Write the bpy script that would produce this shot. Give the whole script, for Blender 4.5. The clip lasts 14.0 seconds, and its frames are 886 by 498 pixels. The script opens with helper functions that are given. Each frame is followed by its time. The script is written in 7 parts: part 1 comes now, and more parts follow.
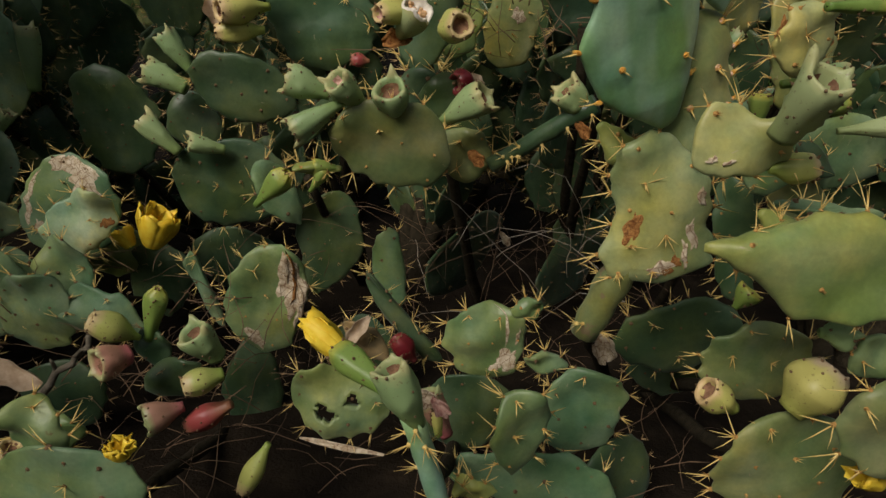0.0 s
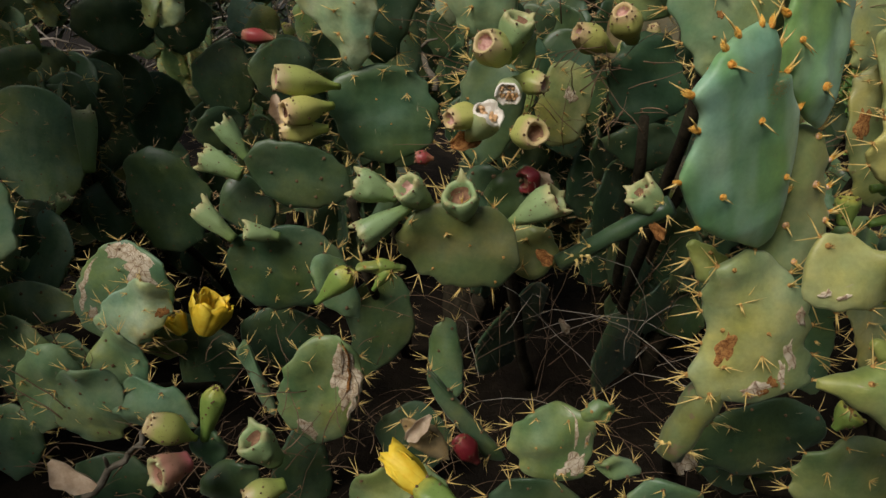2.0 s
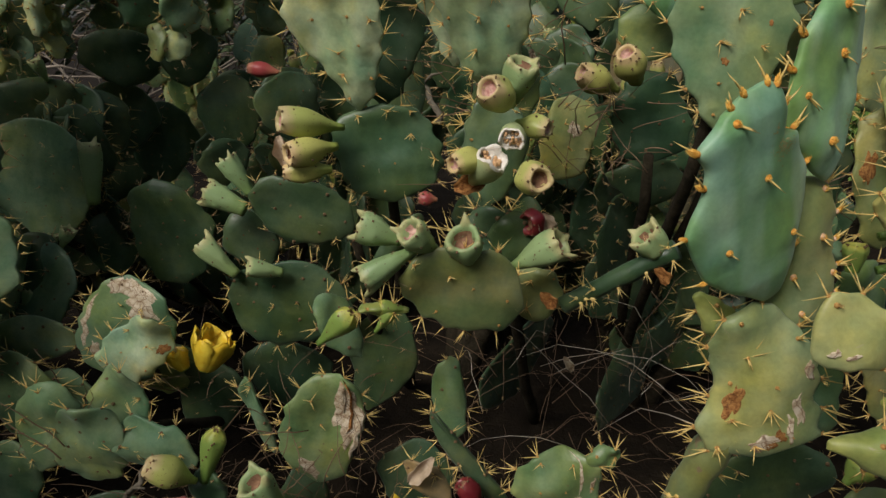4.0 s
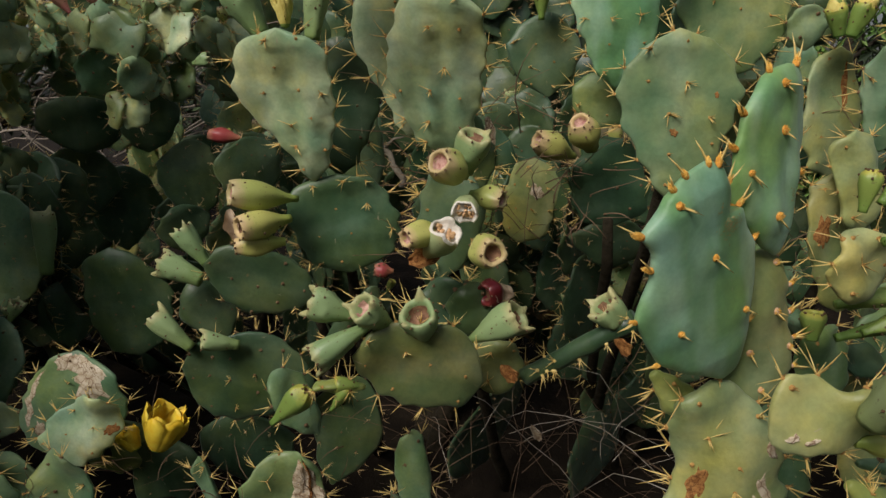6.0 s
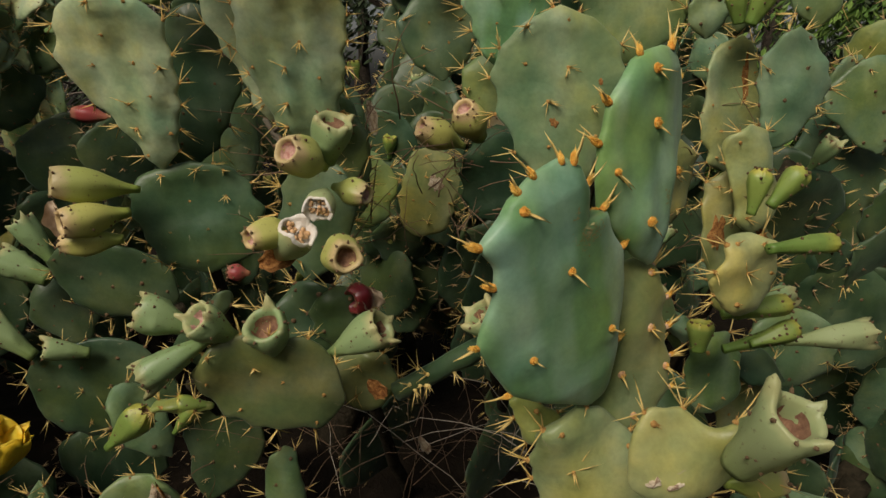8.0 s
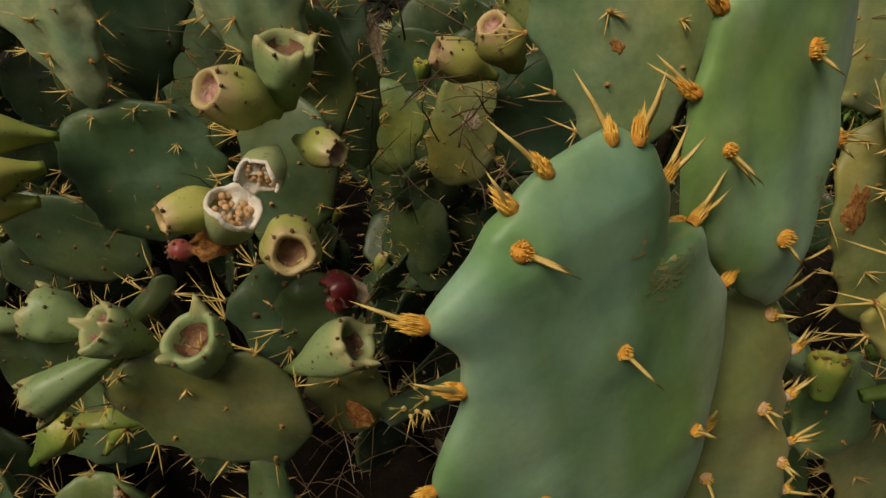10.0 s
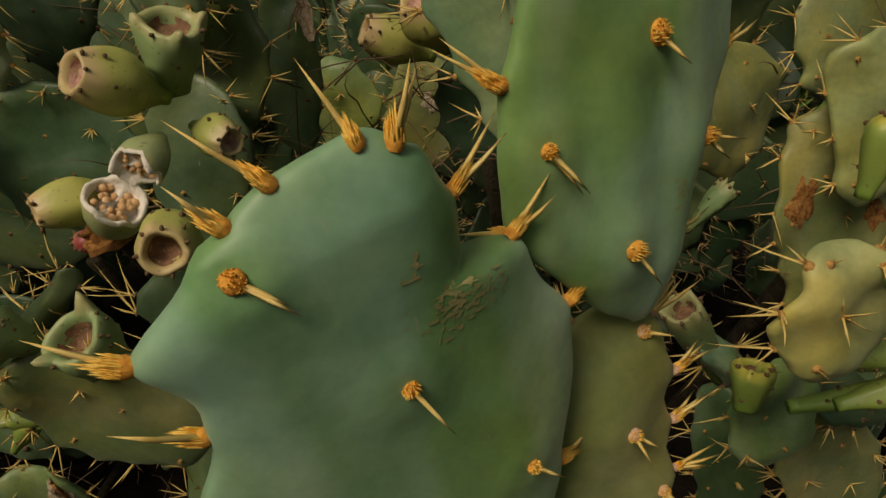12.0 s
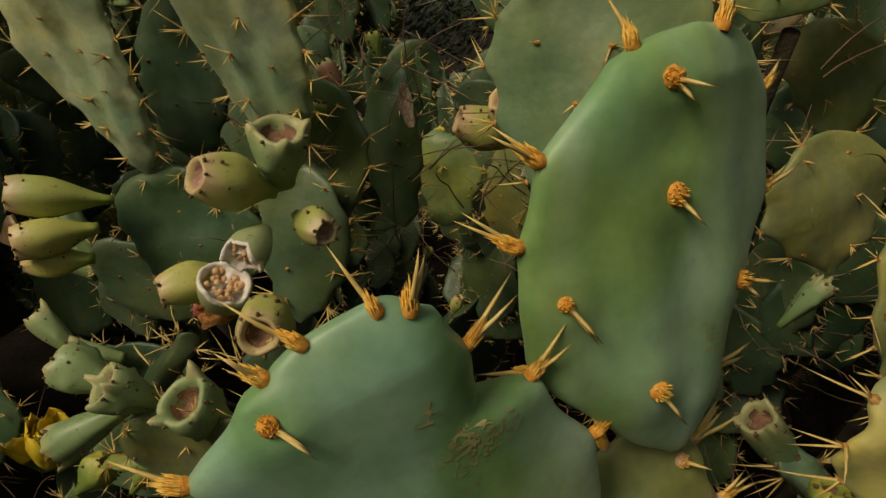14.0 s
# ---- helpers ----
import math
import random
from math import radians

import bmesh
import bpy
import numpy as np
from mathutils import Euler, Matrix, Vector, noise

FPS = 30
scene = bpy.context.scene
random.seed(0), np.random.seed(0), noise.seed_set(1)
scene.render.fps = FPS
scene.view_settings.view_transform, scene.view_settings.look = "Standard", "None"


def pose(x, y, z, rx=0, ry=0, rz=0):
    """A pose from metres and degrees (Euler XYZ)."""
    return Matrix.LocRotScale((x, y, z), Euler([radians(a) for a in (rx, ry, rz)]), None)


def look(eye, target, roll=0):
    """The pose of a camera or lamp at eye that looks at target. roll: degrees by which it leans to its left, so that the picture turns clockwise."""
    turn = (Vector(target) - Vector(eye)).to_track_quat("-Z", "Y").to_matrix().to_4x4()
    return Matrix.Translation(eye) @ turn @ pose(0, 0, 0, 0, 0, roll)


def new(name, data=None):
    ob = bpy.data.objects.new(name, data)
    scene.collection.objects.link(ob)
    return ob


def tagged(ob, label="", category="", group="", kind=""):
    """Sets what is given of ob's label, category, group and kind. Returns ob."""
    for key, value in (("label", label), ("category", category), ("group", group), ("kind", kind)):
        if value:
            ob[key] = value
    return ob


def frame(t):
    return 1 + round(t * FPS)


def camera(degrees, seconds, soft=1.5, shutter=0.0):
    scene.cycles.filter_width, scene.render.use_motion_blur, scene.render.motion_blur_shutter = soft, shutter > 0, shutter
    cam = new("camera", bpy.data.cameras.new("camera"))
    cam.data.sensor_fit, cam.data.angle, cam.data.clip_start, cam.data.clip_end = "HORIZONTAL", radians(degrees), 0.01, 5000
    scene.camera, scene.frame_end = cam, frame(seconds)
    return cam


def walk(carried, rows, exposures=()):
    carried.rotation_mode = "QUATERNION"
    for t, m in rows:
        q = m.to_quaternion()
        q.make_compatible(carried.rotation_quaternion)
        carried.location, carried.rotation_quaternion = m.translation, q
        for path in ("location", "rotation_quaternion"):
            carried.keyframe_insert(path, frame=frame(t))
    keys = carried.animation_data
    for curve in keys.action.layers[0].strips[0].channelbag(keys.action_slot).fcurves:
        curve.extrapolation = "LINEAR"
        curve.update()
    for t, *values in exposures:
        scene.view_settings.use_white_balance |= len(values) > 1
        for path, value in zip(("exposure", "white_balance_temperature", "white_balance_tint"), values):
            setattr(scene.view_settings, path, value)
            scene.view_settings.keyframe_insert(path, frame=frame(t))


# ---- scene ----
cam = camera(68.9, 14.0)
PATH = [
    (0, (0.028, 0.011, 0.85), (0.01, 1.847, 0.057), 0.5),
    (0.5, (0.009, 0.043, 0.873), (0.006, 1.893, 0.113), -0.1),
    (1, (-0.007, 0.062, 0.893), (-0.04, 1.927, 0.17), -0.4),
    (1.5, (-0.022, 0.065, 0.91), (-0.086, 1.939, 0.214), -0.3),
    (2, (-0.037, 0.066, 0.92), (-0.125, 1.946, 0.244), -0.5),
    (2.5, (-0.033, 0.073, 0.929), (-0.117, 1.955, 0.257), -0.4),
    (3, (-0.037, 0.079, 0.94), (-0.129, 1.966, 0.284), -0.2),
    (5.3, (-0.033, 0.095, 0.953), (-0.141, 1.998, 0.346), -0.8),
    (5.5, (-0.03, 0.101, 0.953), (-0.122, 2.003, 0.342), -0.7),
    (6, (-0.007, 0.112, 0.975), (-0.04, 2.054, 0.497), -1.0),
    (6.5, (0.006, 0.106, 1.011), (0.019, 2.086, 0.734), 0.5),
    (7, (0.023, 0.102, 1.011), (0.068, 2.071, 0.667), -0.8),
    (7.5, (0.068, 0.122, 0.993), (0.155, 2.07, 0.547), 0.3),
    (8, (0.088, 0.208, 0.969), (0.238, 2.133, 0.448), 0.7),
    (8.2, (0.092, 0.255, 0.959), (0.294, 2.166, 0.404), 1.6),
    (10.3, (0.167, 0.446, 0.956), (0.088, 2.297, 0.205), 0.0),
    (10.5, (0.174, 0.45, 0.956), (0.092, 2.301, 0.203), -0.0),
    (11, (0.193, 0.465, 0.959), (0.111, 2.312, 0.194), -0.2),
    (11.5, (0.218, 0.477, 0.961), (0.151, 2.319, 0.185), -0.0),
    (12, (0.234, 0.48, 0.955), (0.151, 2.309, 0.15), 0.1),
    (12.5, (0.244, 0.489, 0.956), (0.142, 2.32, 0.158), 0.1),
    (13, (0.246, 0.497, 0.963), (0.111, 2.336, 0.189), -0.2),
    (13.4, (0.25, 0.499, 0.972), (0.021, 2.347, 0.243), -1.4),
    (13.5, (0.252, 0.492, 0.987), (-0.069, 2.323, 0.249), -2.3),
    (14, (0.267, 0.473, 0.997), (-0.173, 2.305, 0.327), -1.7),
]
EXPOSURES = [(0, -0.33, 6250, 13), (3, -0.18, 5950, 12), (7, -0.2, 5950, 14), (8.2, -0.37, 6550, 13), (10.3, -0.61, 7200, 12), (13, -0.72, 7350, 12), (14, -0.65, 7350, 12)]
walk(cam, [(t, look(eye, target, roll)) for t, eye, target, roll in PATH], EXPOSURES)

# world: overcast evening sky, a broad weak sun behind the camera
world = bpy.data.worlds.new("sky")
scene.world = world
world.use_nodes = True
wn = world.node_tree.nodes
sky = wn.new("ShaderNodeTexSky")
sky.sky_type, sky.sun_disc = "NISHITA", False
sky.sun_elevation, sky.sun_rotation = radians(44), radians(214)
sky.air_density, sky.dust_density = 1.4, 4.0
soft_sky = wn.new("ShaderNodeHueSaturation")
soft_sky.inputs["Saturation"].default_value = 0.55
world.node_tree.links.new(sky.outputs[0], soft_sky.inputs["Color"])
world.node_tree.links.new(soft_sky.outputs[0], wn["Background"].inputs[0])
wn["Background"].inputs[1].default_value = 0.066

sun = new("sun", bpy.data.lights.new("sun", "SUN"))
sun.data.energy, sun.data.angle, sun.data.color = 3.3, radians(26), (1.0, 0.91, 0.77)
sun.matrix_world = look((-1.3, -1.2, 3.05), (0.1, 0.9, 0.6))


# ---- materials ----
def shader(name, rough=0.5, spec=0.35):
    m = bpy.data.materials.new(name)
    m.use_nodes = True
    t = m.node_tree
    b = t.nodes["Principled BSDF"]
    b.inputs["Roughness"].default_value = rough
    b.inputs["Specular IOR Level"].default_value = spec
    return m, t, b


def noise_node(t, scale, detail=3.0, rough=0.55, coords=None):
    n = t.nodes.new("ShaderNodeTexNoise")
    n.inputs["Scale"].default_value = scale
    n.inputs["Detail"].default_value = detail
    n.inputs["Roughness"].default_value = rough
    if coords is not None:
        t.links.new(coords, n.inputs["Vector"])
    return n.outputs["Fac"]


def ramp(t, fac, stops):
    r = t.nodes.new("ShaderNodeValToRGB")
    while len(r.color_ramp.elements) < len(stops):
        r.color_ramp.elements.new(0.5)
    for e, (p, c) in zip(r.color_ramp.elements, stops):
        e.position, e.color = p, (*c, 1)
    t.links.new(fac, r.inputs[0])
    return r.outputs[0]


def mixed(t, fac, a, b, mode="MIX"):
    m = t.nodes.new("ShaderNodeMix")
    m.data_type, m.blend_type = "RGBA", mode
    for sock, v in ((m.inputs[0], fac), (m.inputs[6], a), (m.inputs[7], b)):
        if isinstance(v, (int, float)):
            sock.default_value = v
        elif isinstance(v, tuple):
            sock.default_value = (*v, 1)
        else:
            t.links.new(v, sock)
    return m.outputs[2]


def bump(t, b, height, strength, dist):
    n = t.nodes.new("ShaderNodeBump")
    n.inputs["Strength"].default_value, n.inputs["Distance"].default_value = strength, dist
    t.links.new(height, n.inputs["Height"])
    t.links.new(n.outputs[0], b.inputs["Normal"])


def shifted(t):
    """Object coordinates, moved by each object's own random number so that no two look alike."""
    co, info = t.nodes.new("ShaderNodeTexCoord"), t.nodes.new("ShaderNodeObjectInfo")
    v = t.nodes.new("ShaderNodeVectorMath")
    v.operation = "ADD"
    s = t.nodes.new("ShaderNodeMath")
    s.operation, s.inputs[1].default_value = "MULTIPLY", 37.0
    t.links.new(info.outputs["Random"], s.inputs[0])
    t.links.new(co.outputs["Object"], v.inputs[0])
    t.links.new(s.outputs[0], v.inputs[1])
    return v.outputs[0], info.outputs["Random"]


def skin(name, low, high, wax, rough=0.42, spots=(0.16, 0.12, 0.05), spot_at=0.70, sheen=0.08, age=1.0, gloss_of=0.4, relief=0.42):
    """The waxy skin of a cactus pad: two greens, a pale bloom, brown flecks and fine relief."""
    m, t, b = shader(name, rough, gloss_of)
    co, rnd = shifted(t)
    big = noise_node(t, 13.0, 3, 0.55, co)
    base = ramp(t, big, [(0.32, low), (0.68, high)])
    stretch = t.nodes.new("ShaderNodeMapping")
    stretch.inputs["Scale"].default_value = (21, 8, 9)
    t.links.new(co, stretch.inputs["Vector"])
    streak = noise_node(t, 1.0, 2, 0.5, stretch.outputs[0])
    bloom = ramp(t, streak, [(0.42, (0, 0, 0)), (0.72, (1, 1, 1))])
    base = mixed(t, bloom, base, wax)
    aged = noise_node(t, 7.0, 4, 0.65, co)
    base = mixed(t, age, base, ramp(t, aged, [(0.34, (0.64, 0.82, 0.90)), (0.50, (1, 1, 1)), (0.68, (1.40, 1.15, 0.74))]), "MULTIPLY")
    cloud = noise_node(t, 31.0, 5, 0.7, co)
    base = mixed(t, age, base, ramp(t, cloud, [(0.33, (0.80, 0.85, 0.82)), (0.52, (1, 1, 1)), (0.70, (1.14, 1.12, 1.06))]), "MULTIPLY")
    own = ramp(t, rnd, [(0.0, (0.84, 0.9, 0.82)), (0.5, (1, 1, 1)), (1.0, (1.16, 1.06, 0.96))])
    base = mixed(t, age, base, own, "MULTIPLY")
    fleck = noise_node(t, 210.0, 2, 0.5, co)
    fine = ramp(t, fleck, [(0.30, (0.93, 0.93, 0.92)), (0.70, (1.05, 1.05, 1.04))])
    base = mixed(t, 1.0, base, fine, "MULTIPLY")
    spot = noise_node(t, 46.0, 3, 0.6, co)
    base = mixed(t, ramp(t, spot, [(spot_at, (0, 0, 0)), (spot_at + 0.05, (0.8, 0.8, 0.8))]), base, spots)
    t.links.new(base, b.inputs["Base Color"])
    gloss = ramp(t, big, [(0.3, (rough - 0.08,) * 3), (0.7, (rough + 0.12,) * 3)])
    t.links.new(gloss, b.inputs["Roughness"])
    nick = t.nodes.new("ShaderNodeMapping")
    nick.inputs["Scale"].default_value = (150, 34, 60)
    nick.inputs["Rotation"].default_value = (0, 0, 0.5)
    t.links.new(co, nick.inputs["Vector"])
    pale = ramp(t, noise_node(t, 1.0, 3, 0.6, nick.outputs[0]), [(0.70, (0, 0, 0)), (0.76, (0.75, 0.75, 0.75))])
    base = mixed(t, pale, base, (0.40, 0.34, 0.22))
    t.links.new(base, b.inputs["Base Color"])
    b.inputs["Sheen Tint"].default_value = (0.8, 1.0, 0.92, 1)
    b.inputs["Sheen Weight"].default_value, b.inputs["Sheen Roughness"].default_value = sheen, 0.45
    waves = t.nodes.new("ShaderNodeMath")
    waves.operation, waves.inputs[1].default_value = "MULTIPLY_ADD", 3.2
    t.links.new(noise_node(t, 24.0, 2, 0.5, co), waves.inputs[0])
    t.links.new(noise_node(t, 80.0, 3, 0.6, co), waves.inputs[2])
    bump(t, b, waves.outputs[0], relief, 0.0018)
    return m


def plain(name, low, high, scale=60.0, rough=0.6, relief=0.4, spec=0.3, dist=0.002):
    m, t, b = shader(name, rough, spec)
    co, rnd = shifted(t)
    n = noise_node(t, scale, 4, 0.6, co)
    t.links.new(ramp(t, n, [(0.3, low), (0.7, high)]), b.inputs["Base Color"])
    bump(t, b, noise_node(t, scale * 2.5, 4, 0.6, co), relief, dist)
    return m


SKINS = {
    "leaf": skin("deep_green_skin", (0.12, 0.225, 0.08), (0.165, 0.29, 0.11), (0.26, 0.38, 0.22), spot_at=0.82),
    "sage": skin("sage_skin", (0.185, 0.255, 0.11), (0.25, 0.325, 0.15), (0.34, 0.40, 0.23), spot_at=0.76),
    "blue": skin("glaucous_skin", (0.140, 0.270, 0.080), (0.18, 0.375, 0.160), (0.36, 0.55, 0.41), rough=0.44, spot_at=0.84, sheen=0.12, age=0.7, gloss_of=0.5, relief=0.18),
    "green": skin("green_skin", (0.13, 0.19, 0.065), (0.19, 0.26, 0.09), (0.25, 0.32, 0.15)),
    "lime": skin("yellow_green_skin", (0.24, 0.27, 0.06), (0.31, 0.34, 0.09), (0.36, 0.37, 0.13)),
    "olive": skin("olive_skin", (0.17, 0.205, 0.07), (0.23, 0.26, 0.09), (0.29, 0.31, 0.15)),
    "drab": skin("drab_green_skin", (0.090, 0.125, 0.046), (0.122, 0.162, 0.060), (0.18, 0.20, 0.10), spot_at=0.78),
    # mid green dimmed in colour to stand for pads lying in shadow
    "moss": skin("shade_dimmed_green_skin", (0.062, 0.105, 0.043), (0.09, 0.142, 0.057), (0.125, 0.175, 0.095), spot_at=0.80),
    "wan": skin("wan_green_skin", (0.32, 0.40, 0.20), (0.40, 0.49, 0.26), (0.49, 0.56, 0.36), spot_at=0.76, gloss_of=0.3),
    "pale": skin("pale_skin", (0.24, 0.285, 0.11), (0.31, 0.36, 0.15), (0.38, 0.42, 0.22), spot_at=0.72),
    # near-black green: shade in the hollows is put into the pad colour
    "dark": skin("shade_dark_skin", (0.034, 0.064, 0.028), (0.054, 0.095, 0.038), (0.085, 0.125, 0.066)),
    "teal": skin("blue_green_skin", (0.105, 0.18, 0.08), (0.15, 0.235, 0.115), (0.21, 0.29, 0.17)),
    "brown": skin("withered_skin", (0.15, 0.12, 0.06), (0.20, 0.17, 0.09), (0.27, 0.23, 0.15), 0.6),
}
SPINE = plain("yellow_spine", (0.68, 0.45, 0.11), (0.88, 0.69, 0.27), 120, 0.45, 0.1)
SPINE_DULL = plain("straw_spine", (0.46, 0.29, 0.12), (0.66, 0.48, 0.24), 120, 0.55, 0.1)
WOOL = plain("orange_areole_wool", (0.62, 0.23, 0.03), (0.88, 0.44, 0.08), 500, 0.9, 0.3)
WOOL_MID = plain("tawny_areole_wool", (0.34, 0.17, 0.05), (0.62, 0.37, 0.11), 400, 0.9, 0.6)
GLOCHID = plain("yellow_glochid", (0.82, 0.40, 0.04), (0.94, 0.66, 0.16), 200, 0.6, 0.2)
WOOL_PINK = plain("pinkish_areole_wool", (0.52, 0.30, 0.17), (0.74, 0.50, 0.33), 500, 0.9, 0.3)
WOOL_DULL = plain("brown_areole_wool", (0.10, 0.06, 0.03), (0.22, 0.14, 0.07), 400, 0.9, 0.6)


def cracked(name, dark, low, high, scale):
    """Dried tissue: pale flakes parted by dark cracks."""
    m, t, b = shader(name, 0.9, 0.1)
    co, rnd = shifted(t)
    warp = t.nodes.new("ShaderNodeTexNoise")
    warp.inputs["Scale"].default_value = scale * 0.6
    t.links.new(co, warp.inputs["Vector"])
    bent = t.nodes.new("ShaderNodeVectorMath")
    bent.operation, bent.inputs[1].default_value = "MULTIPLY_ADD", (0.02, 0.02, 0.02)
    t.links.new(warp.outputs["Color"], bent.inputs[0])
    t.links.new(co, bent.inputs[2])
    cell = t.nodes.new("ShaderNodeTexVoronoi")
    cell.feature = "DISTANCE_TO_EDGE"
    cell.inputs["Scale"].default_value = scale
    t.links.new(bent.outputs[0], cell.inputs["Vector"])
    base = ramp(t, noise_node(t, scale * 1.3, 5, 0.7, co), [(0.28, dark), (0.42, low), (0.60, high)])
    base = mixed(t, ramp(t, cell.outputs["Distance"], [(0.01, (0.8, 0.8, 0.8)), (0.05, (0, 0, 0))]), base, dark)
    t.links.new(base, b.inputs["Base Color"])
    bump(t, b, noise_node(t, scale * 2, 5, 0.7, co), 0.6, 0.001)
    return m


CORK = cracked("corky_scar", (0.20, 0.11, 0.06), (0.46, 0.36, 0.23), (0.68, 0.59, 0.44), 60.0)
RUST = cracked("rust_scab", (0.10, 0.04, 0.015), (0.24, 0.10, 0.03), (0.44, 0.22, 0.07), 120.0)
PETAL_WAN = plain("pale_yellow_petal", (0.58, 0.46, 0.09), (0.76, 0.66, 0.20), 90, 0.6, 0.3)
PETAL = plain("yellow_petal", (0.80, 0.50, 0.015), (0.90, 0.70, 0.07), 60, 0.5, 0.2)
HOLE = plain("dried_flower_scar", (0.15, 0.075, 0.045), (0.35, 0.20, 0.11), 150, 0.9, 0.9)
PINK = plain("pink_flower_scar", (0.36, 0.15, 0.12), (0.72, 0.50, 0.40), 150, 0.85, 0.9)
FLESH = plain("pale_pulp", (0.70, 0.63, 0.52), (0.86, 0.82, 0.74), 90, 0.7, 0.7)
SEED = plain("tan_seed", (0.58, 0.33, 0.15), (0.76, 0.50, 0.27), 200, 0.6, 0.2)


def rind(name, stalk, middle, crown, rough=0.42):
    """Fruit skin that ripens from the stalk to the crown, with blotches and fine relief."""
    m, t, b = shader(name, rough, 0.4)
    co, rnd = shifted(t)
    sep = t.nodes.new("ShaderNodeSeparateXYZ")
    t.links.new(t.nodes.new("ShaderNodeTexCoord").outputs["Generated"], sep.inputs[0])
    blot = noise_node(t, 40.0, 3, 0.6, co)
    add = t.nodes.new("ShaderNodeMath")
    add.operation, add.inputs[2].default_value = "MULTIPLY_ADD", -0.17
    add.inputs[1].default_value = 0.34
    t.links.new(blot, add.inputs[0])
    along = t.nodes.new("ShaderNodeMath")
    along.operation = "ADD"
    t.links.new(sep.outputs[1], along.inputs[0])
    t.links.new(add.outputs[0], along.inputs[1])
    base = ramp(t, along.outputs[0], [(0.05, stalk), (0.45, middle), (0.76, middle), (0.92, crown)])
    own = ramp(t, rnd, [(0.0, (0.82, 0.88, 0.8)), (1.0, (1.15, 1.08, 1.0))])
    base = mixed(t, 1.0, base, own, "MULTIPLY")
    speck = noise_node(t, 240.0, 2, 0.5, co)
    base = mixed(t, ramp(t, speck, [(0.64, (0, 0, 0)), (0.72, (0.6, 0.6, 0.6))]), base, (0.14, 0.10, 0.04))
    t.links.new(base, b.inputs["Base Color"])
    bump(t, b, noise_node(t, 90.0, 3, 0.6, co), 0.25, 0.002)
    return m


FRUIT = {
    "cup": rind("green_fruit_skin", (0.18, 0.27, 0.09), (0.25, 0.355, 0.165), (0.42, 0.41, 0.20)),
    "ripe": rind("yellow_fruit_skin", (0.27, 0.34, 0.07), (0.44, 0.45, 0.13), (0.56, 0.43, 0.22)),
    "blush": rind("blushing_fruit_skin", (0.42, 0.12, 0.13), (0.42, 0.21, 0.15), (0.40, 0.42, 0.20)),
    "gold": rind("golden_fruit_skin", (0.36, 0.36, 0.09), (0.52, 0.47, 0.15), (0.45, 0.34, 0.24)),
    "red": rind("red_fruit_skin", (0.32, 0.13, 0.07), (0.34, 0.06, 0.06), (0.40, 0.16, 0.11)),
    "wine": rind("dark_red_fruit_skin", (0.14, 0.03, 0.03), (0.14, 0.012, 0.018), (0.20, 0.03, 0.03), 0.3),
    "sage": rind("pale_green_fruit_skin", (0.26, 0.32, 0.13), (0.34, 0.40, 0.20), (0.45, 0.45, 0.22)),
    "young": rind("young_fruit_skin", (0.15, 0.25, 0.05), (0.22, 0.31, 0.07), (0.44, 0.43, 0.08)),
}
SMEAR = plain("brown_scratch", (0.24, 0.27, 0.10), (0.42, 0.36, 0.17), 110, 0.85, 0.4, 0.1, 0.0006)
BARK = plain("grey_bark", (0.10, 0.085, 0.06), (0.22, 0.19, 0.14), 50, 0.9, 1.0, 0.1, 0.004)
# supporting stems, coloured nearly black so they sink into the plants' shade
WOOD = plain("shade_dark_stem", (0.02, 0.017, 0.01), (0.05, 0.04, 0.024), 60, 0.95, 1.0, 0.1, 0.004)
STEM_SKIN = skin("old_stem_skin", (0.15, 0.17, 0.06), (0.21, 0.23, 0.085), (0.27, 0.27, 0.14), 0.55, (0.2, 0.14, 0.08), 0.6)
DRY = plain("dry_leaf", (0.36, 0.26, 0.16), (0.58, 0.46, 0.33), 60, 0.8, 0.6)
STRAW = plain("dry_grass", (0.10, 0.06, 0.035), (0.25, 0.165, 0.095), 20, 0.8, 0.2)


# ---- building tools ----
def mesh_of(name, verts, faces, mats, index=None, smooth=True):
    me = bpy.data.meshes.new(name)
    me.from_pydata(verts, [], faces)
    for m in mats:
        me.materials.append(m)
    if index is not None:
        me.polygons.foreach_set("material_index", index)
    if smooth:
        me.polygons.foreach_set("use_smooth", [True] * len(me.polygons))
    me.update()
    return me


def part(name, me, parent, label="", at=None):
    ob = new(name, me)
    ob.parent = parent
    if at is not None:
        ob.matrix_basis = at
    if label:
        ob["label"] = label
    return ob


def plant(label, x, y):
    root = new("prickly_pear", None)
    root.empty_display_size = 0.1
    root.location = (x, y, 0)
    return tagged(root, label, "cactus", "prickly pear thicket")


def cone(vs, fs, root, way, length, radius, sag=0.0, sides=3):
    """A thin thorn in two joints that bends a little downwards."""
    way = way.normalized()
    a = way.orthogonal().normalized()
    c = way.cross(a)
    i0 = len(vs)
    mid = root + way * length * 0.55
    for p, r in ((root, radius), (mid, radius * 0.7)):
        for k in range(sides):
            u = 2 * math.pi * k / sides
            vs.append(p + (a * math.cos(u) + c * math.sin(u)) * r)
    vs.append(root + way * length + Vector((0, 0, -sag * length)))
    for k in range(sides):
        j = (k + 1) % sides
        fs.append((i0 + k, i0 + j, i0 + sides + j, i0 + sides + k))
        fs.append((i0 + sides + k, i0 + sides + j, i0 + 2 * sides))


